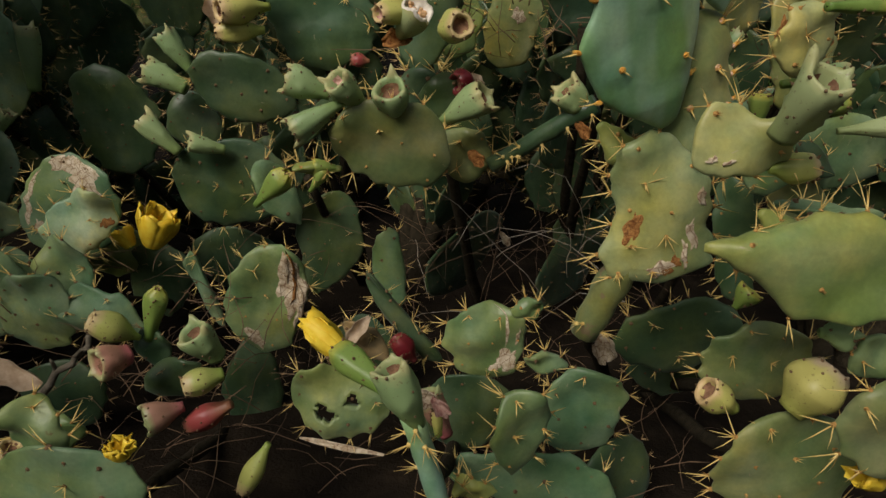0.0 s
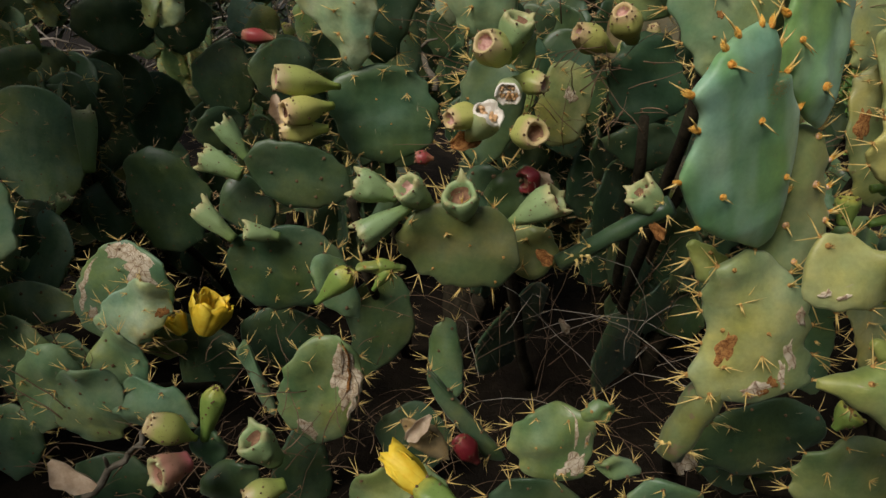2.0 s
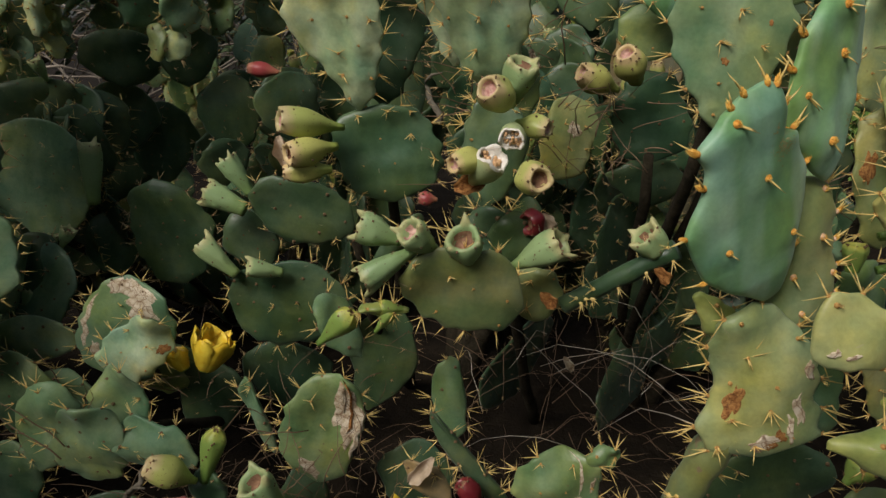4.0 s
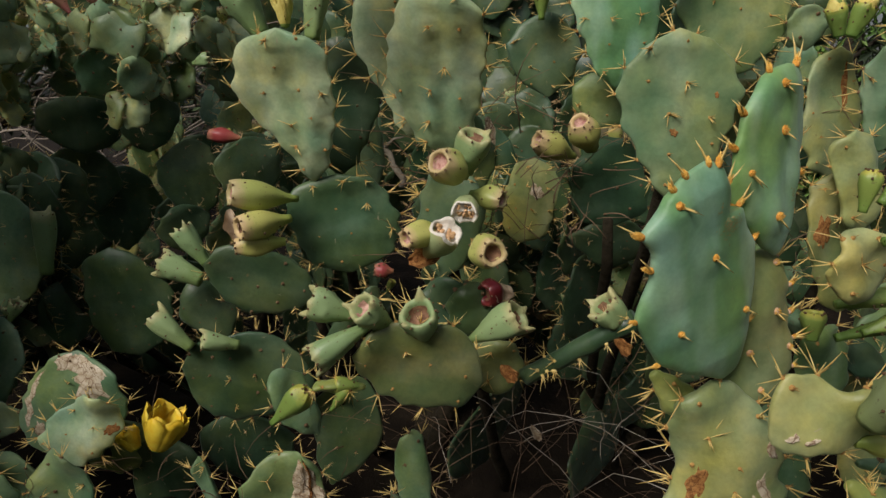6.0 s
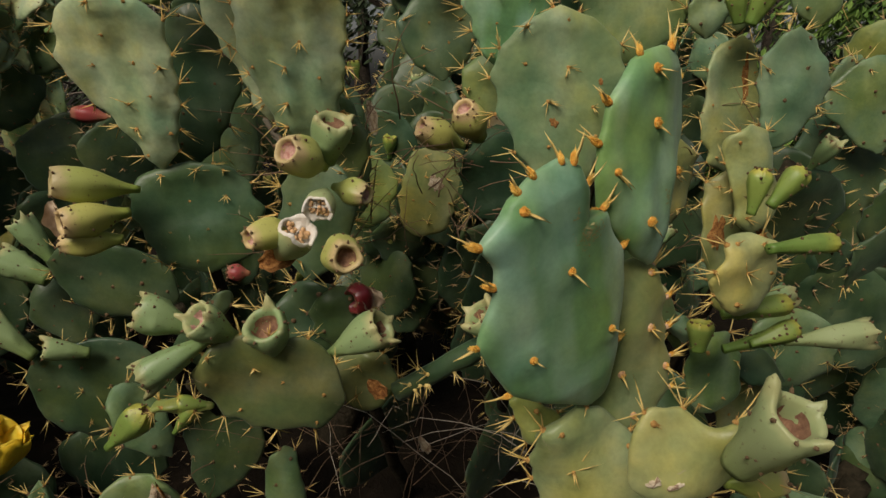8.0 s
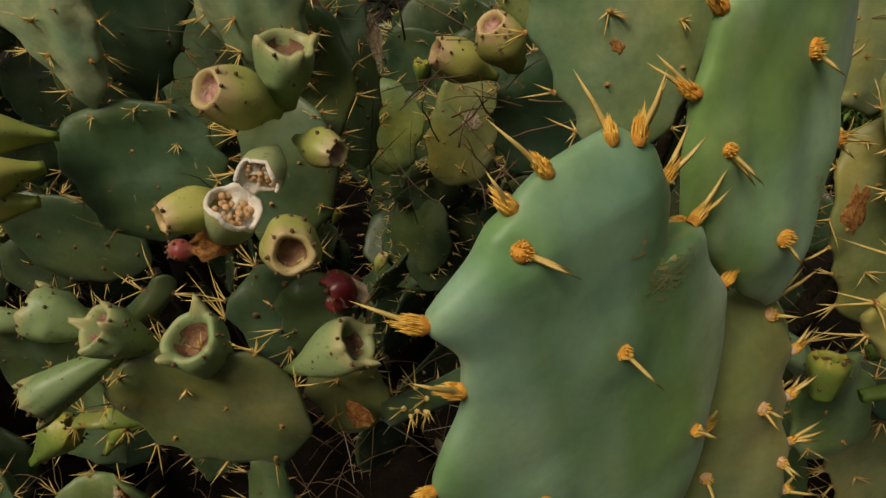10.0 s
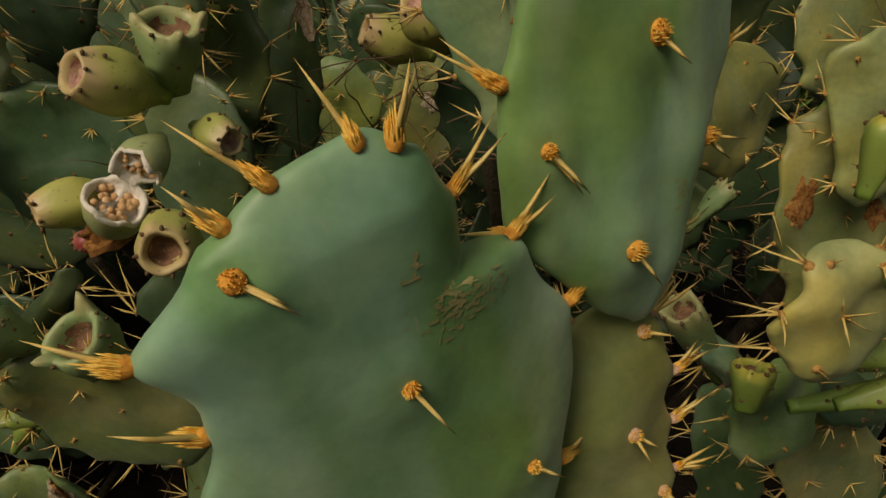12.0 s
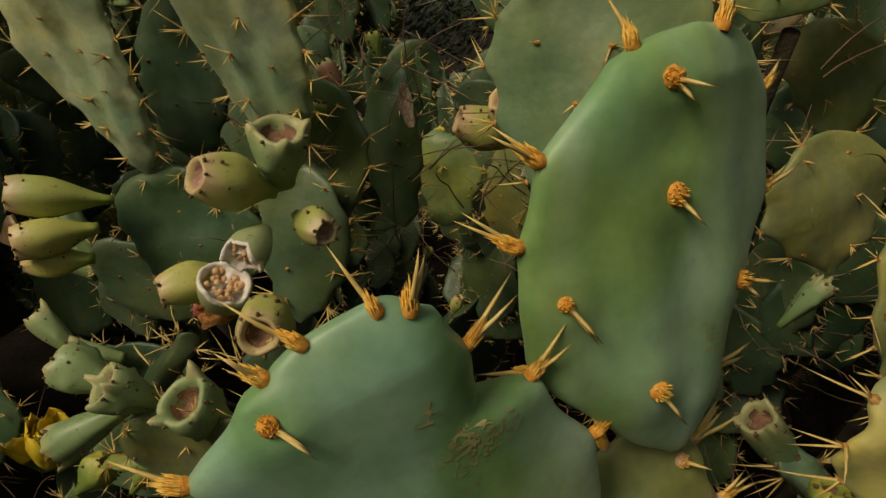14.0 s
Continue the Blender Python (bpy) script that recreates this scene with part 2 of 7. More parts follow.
def dome(vs, fs, p, n, r, h, sides=6):
    n = n.normalized()
    a = n.orthogonal().normalized()
    c = n.cross(a)
    i0 = len(vs)
    for q, up in ((1.0, -0.25), (0.75, 0.6)):
        for k in range(sides):
            u = 2 * math.pi * k / sides
            vs.append(p + (a * math.cos(u) + c * math.sin(u)) * r * q + n * h * up)
    vs.append(p + n * h)
    for k in range(sides):
        j = (k + 1) % sides
        fs.append((i0 + k, i0 + j, i0 + sides + j, i0 + sides + k))
        fs.append((i0 + sides + k, i0 + sides + j, i0 + 2 * sides))


def cushion(vs, fs, p, n, size, edge, rng):
    """A round woolly cushion of 36 faces, taller on a pad's rim, with a dense brush of fine bristles on its upper half."""
    n = n.normalized()
    a = n.orthogonal().normalized()
    c = n.cross(a)
    r, h, i0, sides = (0.0020 if edge else 0.0028) * size, (0.0030 if edge else 0.0024) * size, len(vs), 9
    for q, up in ((0.8, -0.3), (1.0, 0.2), (0.86, 0.55), (0.5, 0.88)):
        for k in range(sides):
            u = 2 * math.pi * k / sides
            vs.append(p + (a * math.cos(u) + c * math.sin(u)) * r * q * rng.uniform(0.92, 1.08) + n * h * up)
    vs.append(p + n * h)
    for i in range(3):
        for k in range(sides):
            j = (k + 1) % sides
            fs.append((i0 + i * sides + k, i0 + i * sides + j, i0 + i * sides + sides + j, i0 + i * sides + sides + k))
    for k in range(sides):
        fs.append((i0 + 3 * sides + k, i0 + 3 * sides + (k + 1) % sides, i0 + 4 * sides))
    lean = Vector((rng.uniform(-0.25, 0.25), 0.2, rng.uniform(-0.2, 0.2)))
    for _ in range(80 if edge else 40):
        u, q = rng.uniform(0, 6.28), math.sqrt(rng.random()) * 0.92
        out = a * math.cos(u) + c * math.sin(u)
        root = p + out * r * q + n * h * (0.75 - 0.5 * q * q)
        way = n + lean + out * q * (0.05 if edge else 0.3) + 0.07 * Vector((rng.uniform(-1, 1), rng.uniform(-1, 1), rng.uniform(-1, 1)))
        cone(vs, fs, root, way, rng.uniform(0.6, 1.1) * (1 - 0.65 * q) * (0.0074 if edge else 0.0034) * size, 0.00042)


def through_widths(rows, s):
    """The half width at s on a smooth curve through even rows, or through (s, width) pairs."""
    n = len(rows)
    at = rows if isinstance(rows[0], tuple) else [(i / (n - 1), h) for i, h in enumerate(rows)]
    i = 0
    while i < n - 2 and at[i + 1][0] < s:
        i += 1
    (s0, h0), (s1, h1) = at[i], at[i + 1]

    def slope(k):
        if k == 0 or k == n - 1:
            return (at[1][1] - at[0][1]) / (at[1][0] - at[0][0]) if k == 0 else (at[-1][1] - at[-2][1]) / (at[-1][0] - at[-2][0])
        return (at[k + 1][1] - at[k - 1][1]) / (at[k + 1][0] - at[k - 1][0])

    d = s1 - s0
    f = min(1.0, max(0.0, (s - s0) / d))
    a, b = slope(i) * d, slope(i + 1) * d
    return h0 * (1 + 2 * f) * (1 - f) ** 2 + a * f * (1 - f) ** 2 + h1 * f * f * (3 - 2 * f) + b * f * f * (f - 1)


class Shape:
    """The form of a pad in its own frame: x across, y from base to tip, z out of the face."""

    def __init__(self, length, width, rng, full=0.55, high=1.25, thick=0.016, bend=0.0, fold=0.0, wave=0.0065,
                 neck=0.16, lumps=0.08, left=None, right=None, flute=0.0, knob=0.0065, spacing=0.03, spots=(), edges=(), crease=None):
        self.length, self.width, self.full, self.high, self.thick = length, width, full, high, thick
        self.bend, self.fold, self.wave, self.neck, self.lumps, self.left, self.right, self.flute = bend, fold, wave, neck, lumps, left, right, flute
        self.ph = [rng.uniform(0, 6.28) for _ in range(8)]
        self.knob = knob * min(1.0, width / 0.11)
        self.skew, self.dent = rng.uniform(-0.10, 0.10), [rng.uniform(0.6, 1.3) for _ in range(2)]
        self.spots, gap, self.crease = spots, spacing, crease
        n = max(3, int(length * 2.6 / gap / 2))
        self.edge = [(side, min(0.985, (k + 0.75 + rng.uniform(-0.18, 0.18)) / n)) for side in (-1, 1) for k in range(n) if (k + 0.75) / n < 1.02]
        if edges:
            self.edge = list(edges)

    def half(self, s, side):
        rows = self.left if side < 0 else self.right
        if rows:
            h = through_widths(rows, s)
            if self.lumps and not isinstance(rows[0], tuple):
                h *= 1 + 0.35 * self.lumps * (math.sin(13 * s + self.ph[0] + side) + 0.8 * math.sin(29 * s + self.ph[1] - 2 * side))
            for e in self.edge:
                if e[0] == side and s < 0.95:
                    h += 0.8 * self.knob * math.exp(-((s - e[1]) * self.length / 0.009) ** 2)
            return max(h, 0.0005) * (1.0 if s < 0.985 else math.sqrt(max(0.0, 1 - ((s - 0.985) / 0.0151) ** 2)))
        top = math.sin(math.pi * min(1.0, s) ** self.high) if s < 1 else 0.0
        f = max(0.0, top) ** self.full
        if s < 0.5:
            f = max(f, self.neck * (1 - s * 1.2))
        f *= 1 + self.lumps * self.dent[0 if side < 0 else 1] * (math.sin(5.1 * s + self.ph[0] + side) + 0.7 * math.sin(11.3 * s + self.ph[1] - 2 * side) + 0.35 * math.sin(24 * s + self.ph[6] + side))
        f *= (1 + side * self.skew * math.sin(2.6 * s)) * min(1.0, 0.28 + 0.72 * math.sqrt(s / 0.10))
        h = 0.5 * self.width * f
        for e in self.edge:
            if e[0] == side:
                h += self.knob * math.exp(-((s - e[1]) * self.length / 0.008) ** 2) * min(1.0, f * 1.6)
        return h

    def point(self, s, a):
        c, d = math.cos(a), math.sin(a)
        side = 1 if c >= 0 else -1
        hl, hr = self.half(s, -1), self.half(s, 1)
        h = hr if c >= 0 else hl
        x = h * c
        body = min(1.0, (hl + hr) / max(1e-6, self.width) * 1.15)
        if self.left:
            body = min(1.0, s / 0.16, (1 - s) / 0.10) ** 0.75
        z = self.thick * 0.5 * (max(body, 0.0) ** 0.7) * math.copysign(abs(d) ** 0.75, d)
        y = s * self.length
        u = x / max(self.width, 0.01)
        z += self.bend * s * s * self.length + self.fold * abs(u) * self.width
        z += self.wave * (math.sin(6 * u + 5 * s + self.ph[2]) + 0.7 * math.sin(9 * s - 4 * u + self.ph[3])) * s
        if self.crease:
            # the lobe past a line from the notch downwards bends back
            at, slope = self.crease
            z -= slope * (math.sqrt(max(0.0, x - at) ** 2 + 0.00002) - 0.0045) if x > at else 0.0
        if d > 0:
            # each areole sits in a dimple on a low swelling
            for ss, cc in self.spots:
                q = ((s - ss) * self.length) ** 2 + (x - (self.half(ss, 1) if cc > 0 else self.half(ss, -1)) * cc) ** 2
                if q < 0.001:
                    z += 0.0036 * math.exp(-q / 0.00016) - 0.0026 * math.exp(-q / 0.00003)
        if self.flute:
            z += self.flute * math.sin(19 * u * (1.25 - 0.5 * s) + 3.0 * math.sin(2.2 * s + self.ph[4]) + self.ph[5]) * (1 - 0.6 * abs(c)) * min(1, 3 * s)
        return Vector((x, y, z))

    def normal(self, s, a):
        e = 0.02
        p = self.point(s, a)
        du = self.point(min(0.999, s + e), a) - self.point(max(0.0, s - e), a)
        dv = self.point(s, a + e) - self.point(s, a - e)
        n = dv.cross(du)
        return p, (-n if n.dot(Vector((math.cos(a) * 0.5, 0.0, math.sin(a)))) < 0 else n).normalized()


def frame_of(base, tip, turn, tilt):
    """A pose at base whose y goes to tip and whose z faces -y of the world, turned and tilted by degrees."""
    y = (Vector(tip) - Vector(base)).normalized()
    a, e = radians(turn), radians(tilt)
    n = Vector((math.sin(a) * math.cos(e), -math.cos(a) * math.cos(e), math.sin(e)))
    n = (n - y * n.dot(y)).normalized()
    x = y.cross(n)
    m = Matrix((x, y, n)).transposed().to_4x4()
    m.translation = base
    return m


def pad_mesh(sh, mat, nu=20, nv=22, holes=()):
    """The pad as a closed skin; holes (s, c, radius along, radius across) go right through, with walls."""
    vs, fs, gone = [], [], set()
    for i in range(nu + 1):
        s = 0.5 - 0.5 * math.cos(math.pi * (i / nu * 0.97 + 0.015))
        for j in range(nv):
            vs.append(sh.point(s, 2 * math.pi * j / nv))
    for i in range(nu):
        s = 0.5 - 0.5 * math.cos(math.pi * ((i + 0.5) / nu * 0.97 + 0.015))
        for j in range(nv):
            c = math.cos(2 * math.pi * (j + 0.5) / nv)
            for n, (hs, hc, rs, rc) in enumerate(holes):
                u = math.atan2((s - hs) / rs, (c - hc) / rc)
                if ((s - hs) / rs) ** 2 + ((c - hc) / rc) ** 2 < 1 + 0.35 * math.sin(3 * u + n) + 0.2 * math.sin(7 * u):
                    gone.add((i, j))
    gone |= {(i, nv - 1 - j) for i, j in gone}
    for i in range(nu):
        for j in range(nv):
            k = (j + 1) % nv
            if (i, j) not in gone:
                fs.append((i * nv + j, i * nv + k, (i + 1) * nv + k, (i + 1) * nv + j))
            elif j < nv // 2:
                for other, p, q in (((i - 1, j), (i, j), (i, k)), ((i + 1, j), (i + 1, k), (i + 1, j)), ((i, j - 1), (i + 1, j), (i, j)), ((i, k), (i, k), (i + 1, k))):
                    if other not in gone:
                        fs.append((p[0] * nv + p[1], q[0] * nv + q[1], q[0] * nv + (nv - q[1]) % nv, p[0] * nv + (nv - p[1]) % nv))
    b, e = len(vs), len(vs) + 1
    vs.append(sum(vs[:nv], Vector()) / nv)
    vs.append(sum(vs[nu * nv:nu * nv + nv], Vector()) / nv)
    for j in range(nv):
        k = (j + 1) % nv
        fs.append((b, k, j))
        fs.append((e, nu * nv + j, nu * nv + k))
    return mesh_of("pad", vs, fs, [mat])


def areoles(sh, rng, spine, count, gap, front_only, tuft, face=1.0, single=False, spot=0.0023):
    """The woolly spots of a pad with their glochid tufts, and its spines: two meshes, or one pair for each spot."""
    spots = [(ss, math.acos(cc), False) for ss, cc in sh.spots]
    rows = 0 if spots else max(2, round(sh.length / gap))
    for r in range(rows):
        s = (r + 0.6) / rows
        w = sh.half(s, -1) + sh.half(s, 1)
        n = max(1, round(w / gap * 0.9))
        for k in range(n):
            c = ((k + 0.5 + (0.25 if r % 2 else -0.25)) / n) * 2 - 1
            for f in ((1,) if front_only else (1, -1)):
                if abs(c) < 0.86 and rng.random() < 0.92:
                    spots.append((min(0.96, max(0.05, s + rng.uniform(-0.03, 0.03))), f * math.acos(max(-0.88, min(0.88, c + rng.uniform(-0.08, 0.08)))), False))
    for e in sh.edge:
        spots.append((e[1], (0.0 if e[0] > 0 else math.pi) if len(e) < 3 else math.acos(e[2]), True))
    av, af, sv, sf = [], [], [], []
    pairs = []
    for s, a, edge in spots:
        if single:
            av, af, sv, sf = [], [], [], []
            pairs.append((av, af, sv, sf))
        p, n = sh.normal(s, a)
        if edge:
            n = Vector((math.cos(a), 0.55 * (s - 0.25) * 2 if s < 0.92 else 1.6, 0)).normalized()
        size = rng.uniform(0.8, 1.2) * tuft
        if single:
            cushion(av, af, p, n, size, edge, rng)
        else:
            dome(av, af, p, n, spot * size, 0.0022 * size)
            for _ in range(4 if tuft > 0.7 else 2):
                w = n + 0.6 * Vector((rng.uniform(-1, 1), rng.uniform(-0.3, 1), rng.uniform(-1, 1)))
                cone(av, af, p, w, rng.uniform(0.004, 0.0085) * size, 0.0006)
        k = rng.choice(count)
        if not single and k:
            k += 1 if edge else 2
        if single:
            k = rng.choice(count if len(count) == 3 else (1, 1, 2, 2) if edge else (1, 1, 2))
        if not edge and rng.random() > face:
            k = 0
        for _ in range(k):
            if single:
                w = n + Vector((rng.uniform(-0.3, 0.3), rng.uniform(-0.3, 0.4), rng.uniform(-0.4, 0.4))) if edge else n * 0.6 + Vector((rng.uniform(0.1, 0.7), rng.uniform(-0.9, -0.1), 0))
            else:
                w = n * (0.8 if edge else 0.55) + 0.75 * Vector((rng.uniform(-1, 1), rng.uniform(-1, 0.6), rng.uniform(-1, 1)))
            cone(sv, sf, p, w, spine * (rng.uniform(0.6, 0.95) * (1.0 if edge else 0.68) if single else rng.uniform(0.4, 1.5) if edge else rng.uniform(0.3, 0.95)), 0.00125 if single else 0.0009 if tuft > 0.7 else 0.0007, rng.uniform(0, 0.1), 4 if single else 3)
    return pairs if single else [(av, af, sv, sf)]


def pad(owner, base, tip, width, turn, tilt, tone, seed, label="", spine=0.02, count=(1, 2, 3, 3, 4), gap=0.034, front_only=False, tuft=0.8,
        dull=False, fine=1, face=0.8, holes=(), wool=None, **form):
    rng = random.Random(seed)
    length = (Vector(tip) - Vector(base)).length
    sh = Shape(length, width, rng, **form)
    if fine > 1 and not sh.spots:
        # staggered areoles on the front face, each on its own swelling
        rows, marks = max(2, round(length / gap)), []
        for r in range(rows):
            s = (r + 0.6) / rows
            n = max(1, round((sh.half(s, -1) + sh.half(s, 1)) / gap * 0.9))
            for k in range(n):
                c = ((k + 0.5 + (0.25 if r % 2 else -0.25)) / n) * 2 - 1 + rng.uniform(-0.08, 0.08)
                if abs(c) < 0.86 and rng.random() < 0.92:
                    marks.append((min(0.94, max(0.06, s + rng.uniform(-0.03, 0.03))), c))
        sh.spots = tuple(marks)
    m = Matrix.Translation(owner.location).inverted() @ frame_of(base, tip, turn, tilt)
    ob = part("pad", pad_mesh(sh, SKINS[tone], 18 * fine, 20 * fine, holes), owner, label, m)
    single = fine > 1 and tuft > 1.2
    # "dark" is mostly a shade tone, not age; these tones get brown spots
    aged = tone in ("dark", "teal", "brown")
    if not single:
        face = min(face, 0.25 if aged else 0.45)
    for av, af, sv, sf in areoles(sh, rng, spine, count, gap, front_only, tuft, face, single, 0.0036 if aged else 0.0026):
        if single:
            part("areole", mesh_of("areole", av[:37], af[:36], [wool or WOOL]), ob)
            tagged(part("bristle_tuft", mesh_of("bristle_tuft", av[37:], [tuple(i - 37 for i in q) for q in af[36:]], [GLOCHID]), ob), kind="stuff")
            for k in range(len(sv) // 9):
                part("spine", mesh_of("spine", sv[9 * k:9 * k + 9], [tuple(i - 9 * k for i in q) for q in sf[8 * k:8 * k + 8]], [SPINE]), ob)
        else:
            tagged(part("areole_wool", mesh_of("areole_wool", av, af, [WOOL_DULL if dull or aged else WOOL_MID]), ob), kind="stuff")
            if sv:
                tagged(part("spine_cover", mesh_of("spine_cover", sv, sf, [SPINE_DULL if dull else SPINE]), ob), kind="stuff")
    return ob, sh


def wound(made, s0, c0, rs, rc, mat, seed, name="scar", lift=0.0006):
    """A crust on a pad's front: a thin torn patch that follows the pad's surface."""
    ob, sh = made
    rng = random.Random(seed)
    n, rings = 34, 6
    p1, p2, p3 = (rng.uniform(0, 6.28) for _ in range(3))
    jag = [0.82 + 0.20 * math.sin(2 * math.tau * k / n + p1) + 0.13 * math.sin(5 * math.tau * k / n + p2) + 0.08 * math.sin(9 * math.tau * k / n + p3) + rng.uniform(-0.04, 0.04) for k in range(n)]
    vs, fs = [], []

    def put(ds, dc, h):
        s, c = min(0.985, max(0.02, s0 + ds)), min(0.97, max(-0.97, c0 + dc))
        p, nn = sh.normal(s, math.acos(c))
        vs.append(p + nn * h)

    put(0, 0, lift * 1.4)
    for r in range(1, rings + 1):
        q = r / rings
        for k in range(n):
            u = 2 * math.pi * k / n
            put(rs * q * jag[k] * math.sin(u), rc * q * jag[k] * math.cos(u), lift * rng.uniform(0.85, 1.1) if r < rings else -0.001)
    for k in range(n):
        j = (k + 1) % n
        fs.append((0, 1 + k, 1 + j))
        for r in range(rings - 1):
            a, b = 1 + r * n, 1 + (r + 1) * n
            fs.append((a + k, b + k, b + j, a + j))
    return part(name, mesh_of(name, vs, fs, [mat]), ob)


def scuff(made, start, end, spread, count, seed):
    """Rubbed skin: many tiny brown flecks strewn along a line on a pad's front."""
    ob, sh = made
    rng = random.Random(seed)
    vs, fs = [], []
    for _ in range(count):
        q = rng.random()
        s = start[0] + (end[0] - start[0]) * q + rng.gauss(0, 0.5) * spread / sh.length
        c = start[1] + (end[1] - start[1]) * q + rng.gauss(0, 0.5) * spread / 0.06
        turn, long, wide = rng.uniform(-0.5, 1.2), rng.uniform(0.0006, 0.0022), rng.uniform(0.0002, 0.0008)
        i = len(vs)
        for k in range(7):
            u = 2 * math.pi * k / 7
            r = rng.uniform(0.7, 1.2)
            dx, dy = long * math.cos(u) * r, wide * math.sin(u) * r
            x, y = dx * math.cos(turn) - dy * math.sin(turn), dx * math.sin(turn) + dy * math.cos(turn)
            h = sh.half(min(0.97, s), 1 if c > 0 else -1)
            p, n = sh.normal(min(0.97, max(0.03, s + y / sh.length)), math.acos(max(-0.96, min(0.96, c + x / max(0.01, h)))))
            vs.append(p + n * 0.0003)
        fs.append(tuple(range(i, i + 7)))
    return tagged(part("scuff", mesh_of("scuff", vs, fs, [SMEAR]), ob, "brown rubbed scratches"), kind="stuff")


def lathe(profile, sides, squash=1.0, wob=0.0, rng=None):
    vs, fs = [], []
    ph = rng.uniform(0, 6) if rng else 0
    for r, y in profile:
        for k in range(sides):
            u = 2 * math.pi * k / sides
            q = r * (1 + wob * math.sin(3 * u + ph + y * 40) + wob * 0.7 * math.sin(5 * u + 2 * ph))
            vs.append(Vector((q * math.cos(u), y, q * math.sin(u) * squash)))
    for i in range(len(profile) - 1):
        for k in range(sides):
            j = (k + 1) % sides
            fs.append((i * sides + k, i * sides + j, (i + 1) * sides + j, (i + 1) * sides + k))
    return vs, fs


FRUIT_WORDS = {"cup": "green hollow-topped fruit", "ripe": "yellowing plump fruit", "blush": "yellow fruit with a red blush", "red": "ripe red fruit", "gold": "plump golden-yellow fruit",
               "wine": "dark red fruit", "sage": "pale green horned fruit with a hollow top", "young": "yellow-green young fruit"}


def fruit(owner, base, tip, width, kind, seed, neck=0.28, flare=None, hollow=None, belly=None, scar="hole"):
    """A fruit from its stalk end to the flat, sunken scar where the flower fell off."""
    rng = random.Random(seed)
    length = (Vector(tip) - Vector(base)).length
    r = width / 2
    open_top = kind in ("cup", "young", "blush", "sage")
    flare = flare or (0.92 if open_top else 0.66)
    hollow = hollow or (0.75 if open_top else 0.40)
    belly = belly or (0.82 if open_top else 0.60)
    rows = []
    for i in range(13):
        s = i / 12
        if s < belly:
            q = s / belly
            k = neck + (1 - neck) * (q * q * (3 - 2 * q))
        else:
            q = (s - belly) / (1 - belly)
            k = 1 + (flare - 1) * q * q
        rows.append((r * k, s * length))
    rim = r * flare
    rows += [(rim * 0.93, length + r * 0.07), (rim * 0.78, length + r * 0.02), (rim * 0.68, length - r * 0.10), (rim * 0.62, length - r * hollow * 0.6), (rim * 0.5, length - r * hollow)]
    vs, fs = lathe([(0.001, 0)] + rows, 40, 1.0, 0.045, rng)
    teeth, turned, odd = rng.choice((6, 7, 8)), rng.uniform(0, 6), rng.uniform(0, 6)
    horn = 1.7 if kind == "sage" else 1.4 if kind == "cup" else 0.5 if kind == "young" else 0.7 if kind == "blush" else 0.25
    for v in vs:
        # horned nubs round the head, and low swellings under the areoles
        q, u = v.y / length, math.atan2(v.z, v.x)
        out = math.sqrt(v.x * v.x + v.z * v.z)
        if q > 0.7 and out > rim * 0.74:
            tooth = (0.65 + 0.35 * math.sin(2 * u + odd)) * max(0.0, math.cos(0.5 * teeth * u + turned + 0.4 * math.sin(u + odd))) ** 6 * horn
            k = max(0.0, 1 - abs(q - 0.97) / 0.22)
            v.y += tooth * r * 0.52 * k * min(1.0, out / rim)
            v.x, v.z = v.x * (1 + 0.30 * tooth * k), v.z * (1 + 0.30 * tooth * k)
        elif 0.2 < q < 0.7:
            lump = max(0.0, math.cos(2.5 * u + 9 * q + turned)) ** 4 * max(0.0, math.cos(16 * q + turned)) * 0.13 * horn
            v.x, v.z = v.x * (1 + lump), v.z * (1 + lump)
    m = Matrix.Translation(owner.location).inverted() @ frame_of(base, tip, rng.uniform(-40, 40), 5)
    ob = part("fruit", mesh_of("fruit", vs, fs, [FRUIT[kind]]), owner, FRUIT_WORDS[kind], m)
    dv, df = [], []
    i0 = rim * 0.645
    vs2, fs2 = lathe([(i0 * 1.02, length - r * hollow * 0.30), (i0 * 0.9, length - r * hollow * 0.75), (i0 * 0.7, length - r * hollow * 0.95), (i0 * 0.35, length - r * hollow * 0.98), (0.0005, length - r * hollow * 0.95)], 18, 1.0, 0.05, rng)
    part("flower_scar", mesh_of("flower_scar", vs2, fs2, [HOLE if scar == "hole" else PINK]), ob)
    for k in range(16):
        s = rng.uniform(0.25, 0.92) if k < 9 else 1.0
        u = rng.uniform(0, 6.28) if k < 9 else (k - 9) * 0.9 + rng.uniform(-0.2, 0.2)
        q = rows[min(12, int(s * 12))][0]
        n = Vector((math.cos(u), 0.5 if s >= 1 else 0.1, math.sin(u)))
        p = Vector((q * math.cos(u), s * length, q * math.sin(u)))
        dome(dv, df, p, n, 0.0018, 0.0022 if s < 1 else 0.0035, 5)
        if k % 3 == 0:
            cone(dv, df, p, n, 0.006, 0.0005)
    tagged(part("areole_wool", mesh_of("areole_wool", dv, df, [WOOL_DULL]), ob), kind="stuff")
    return ob


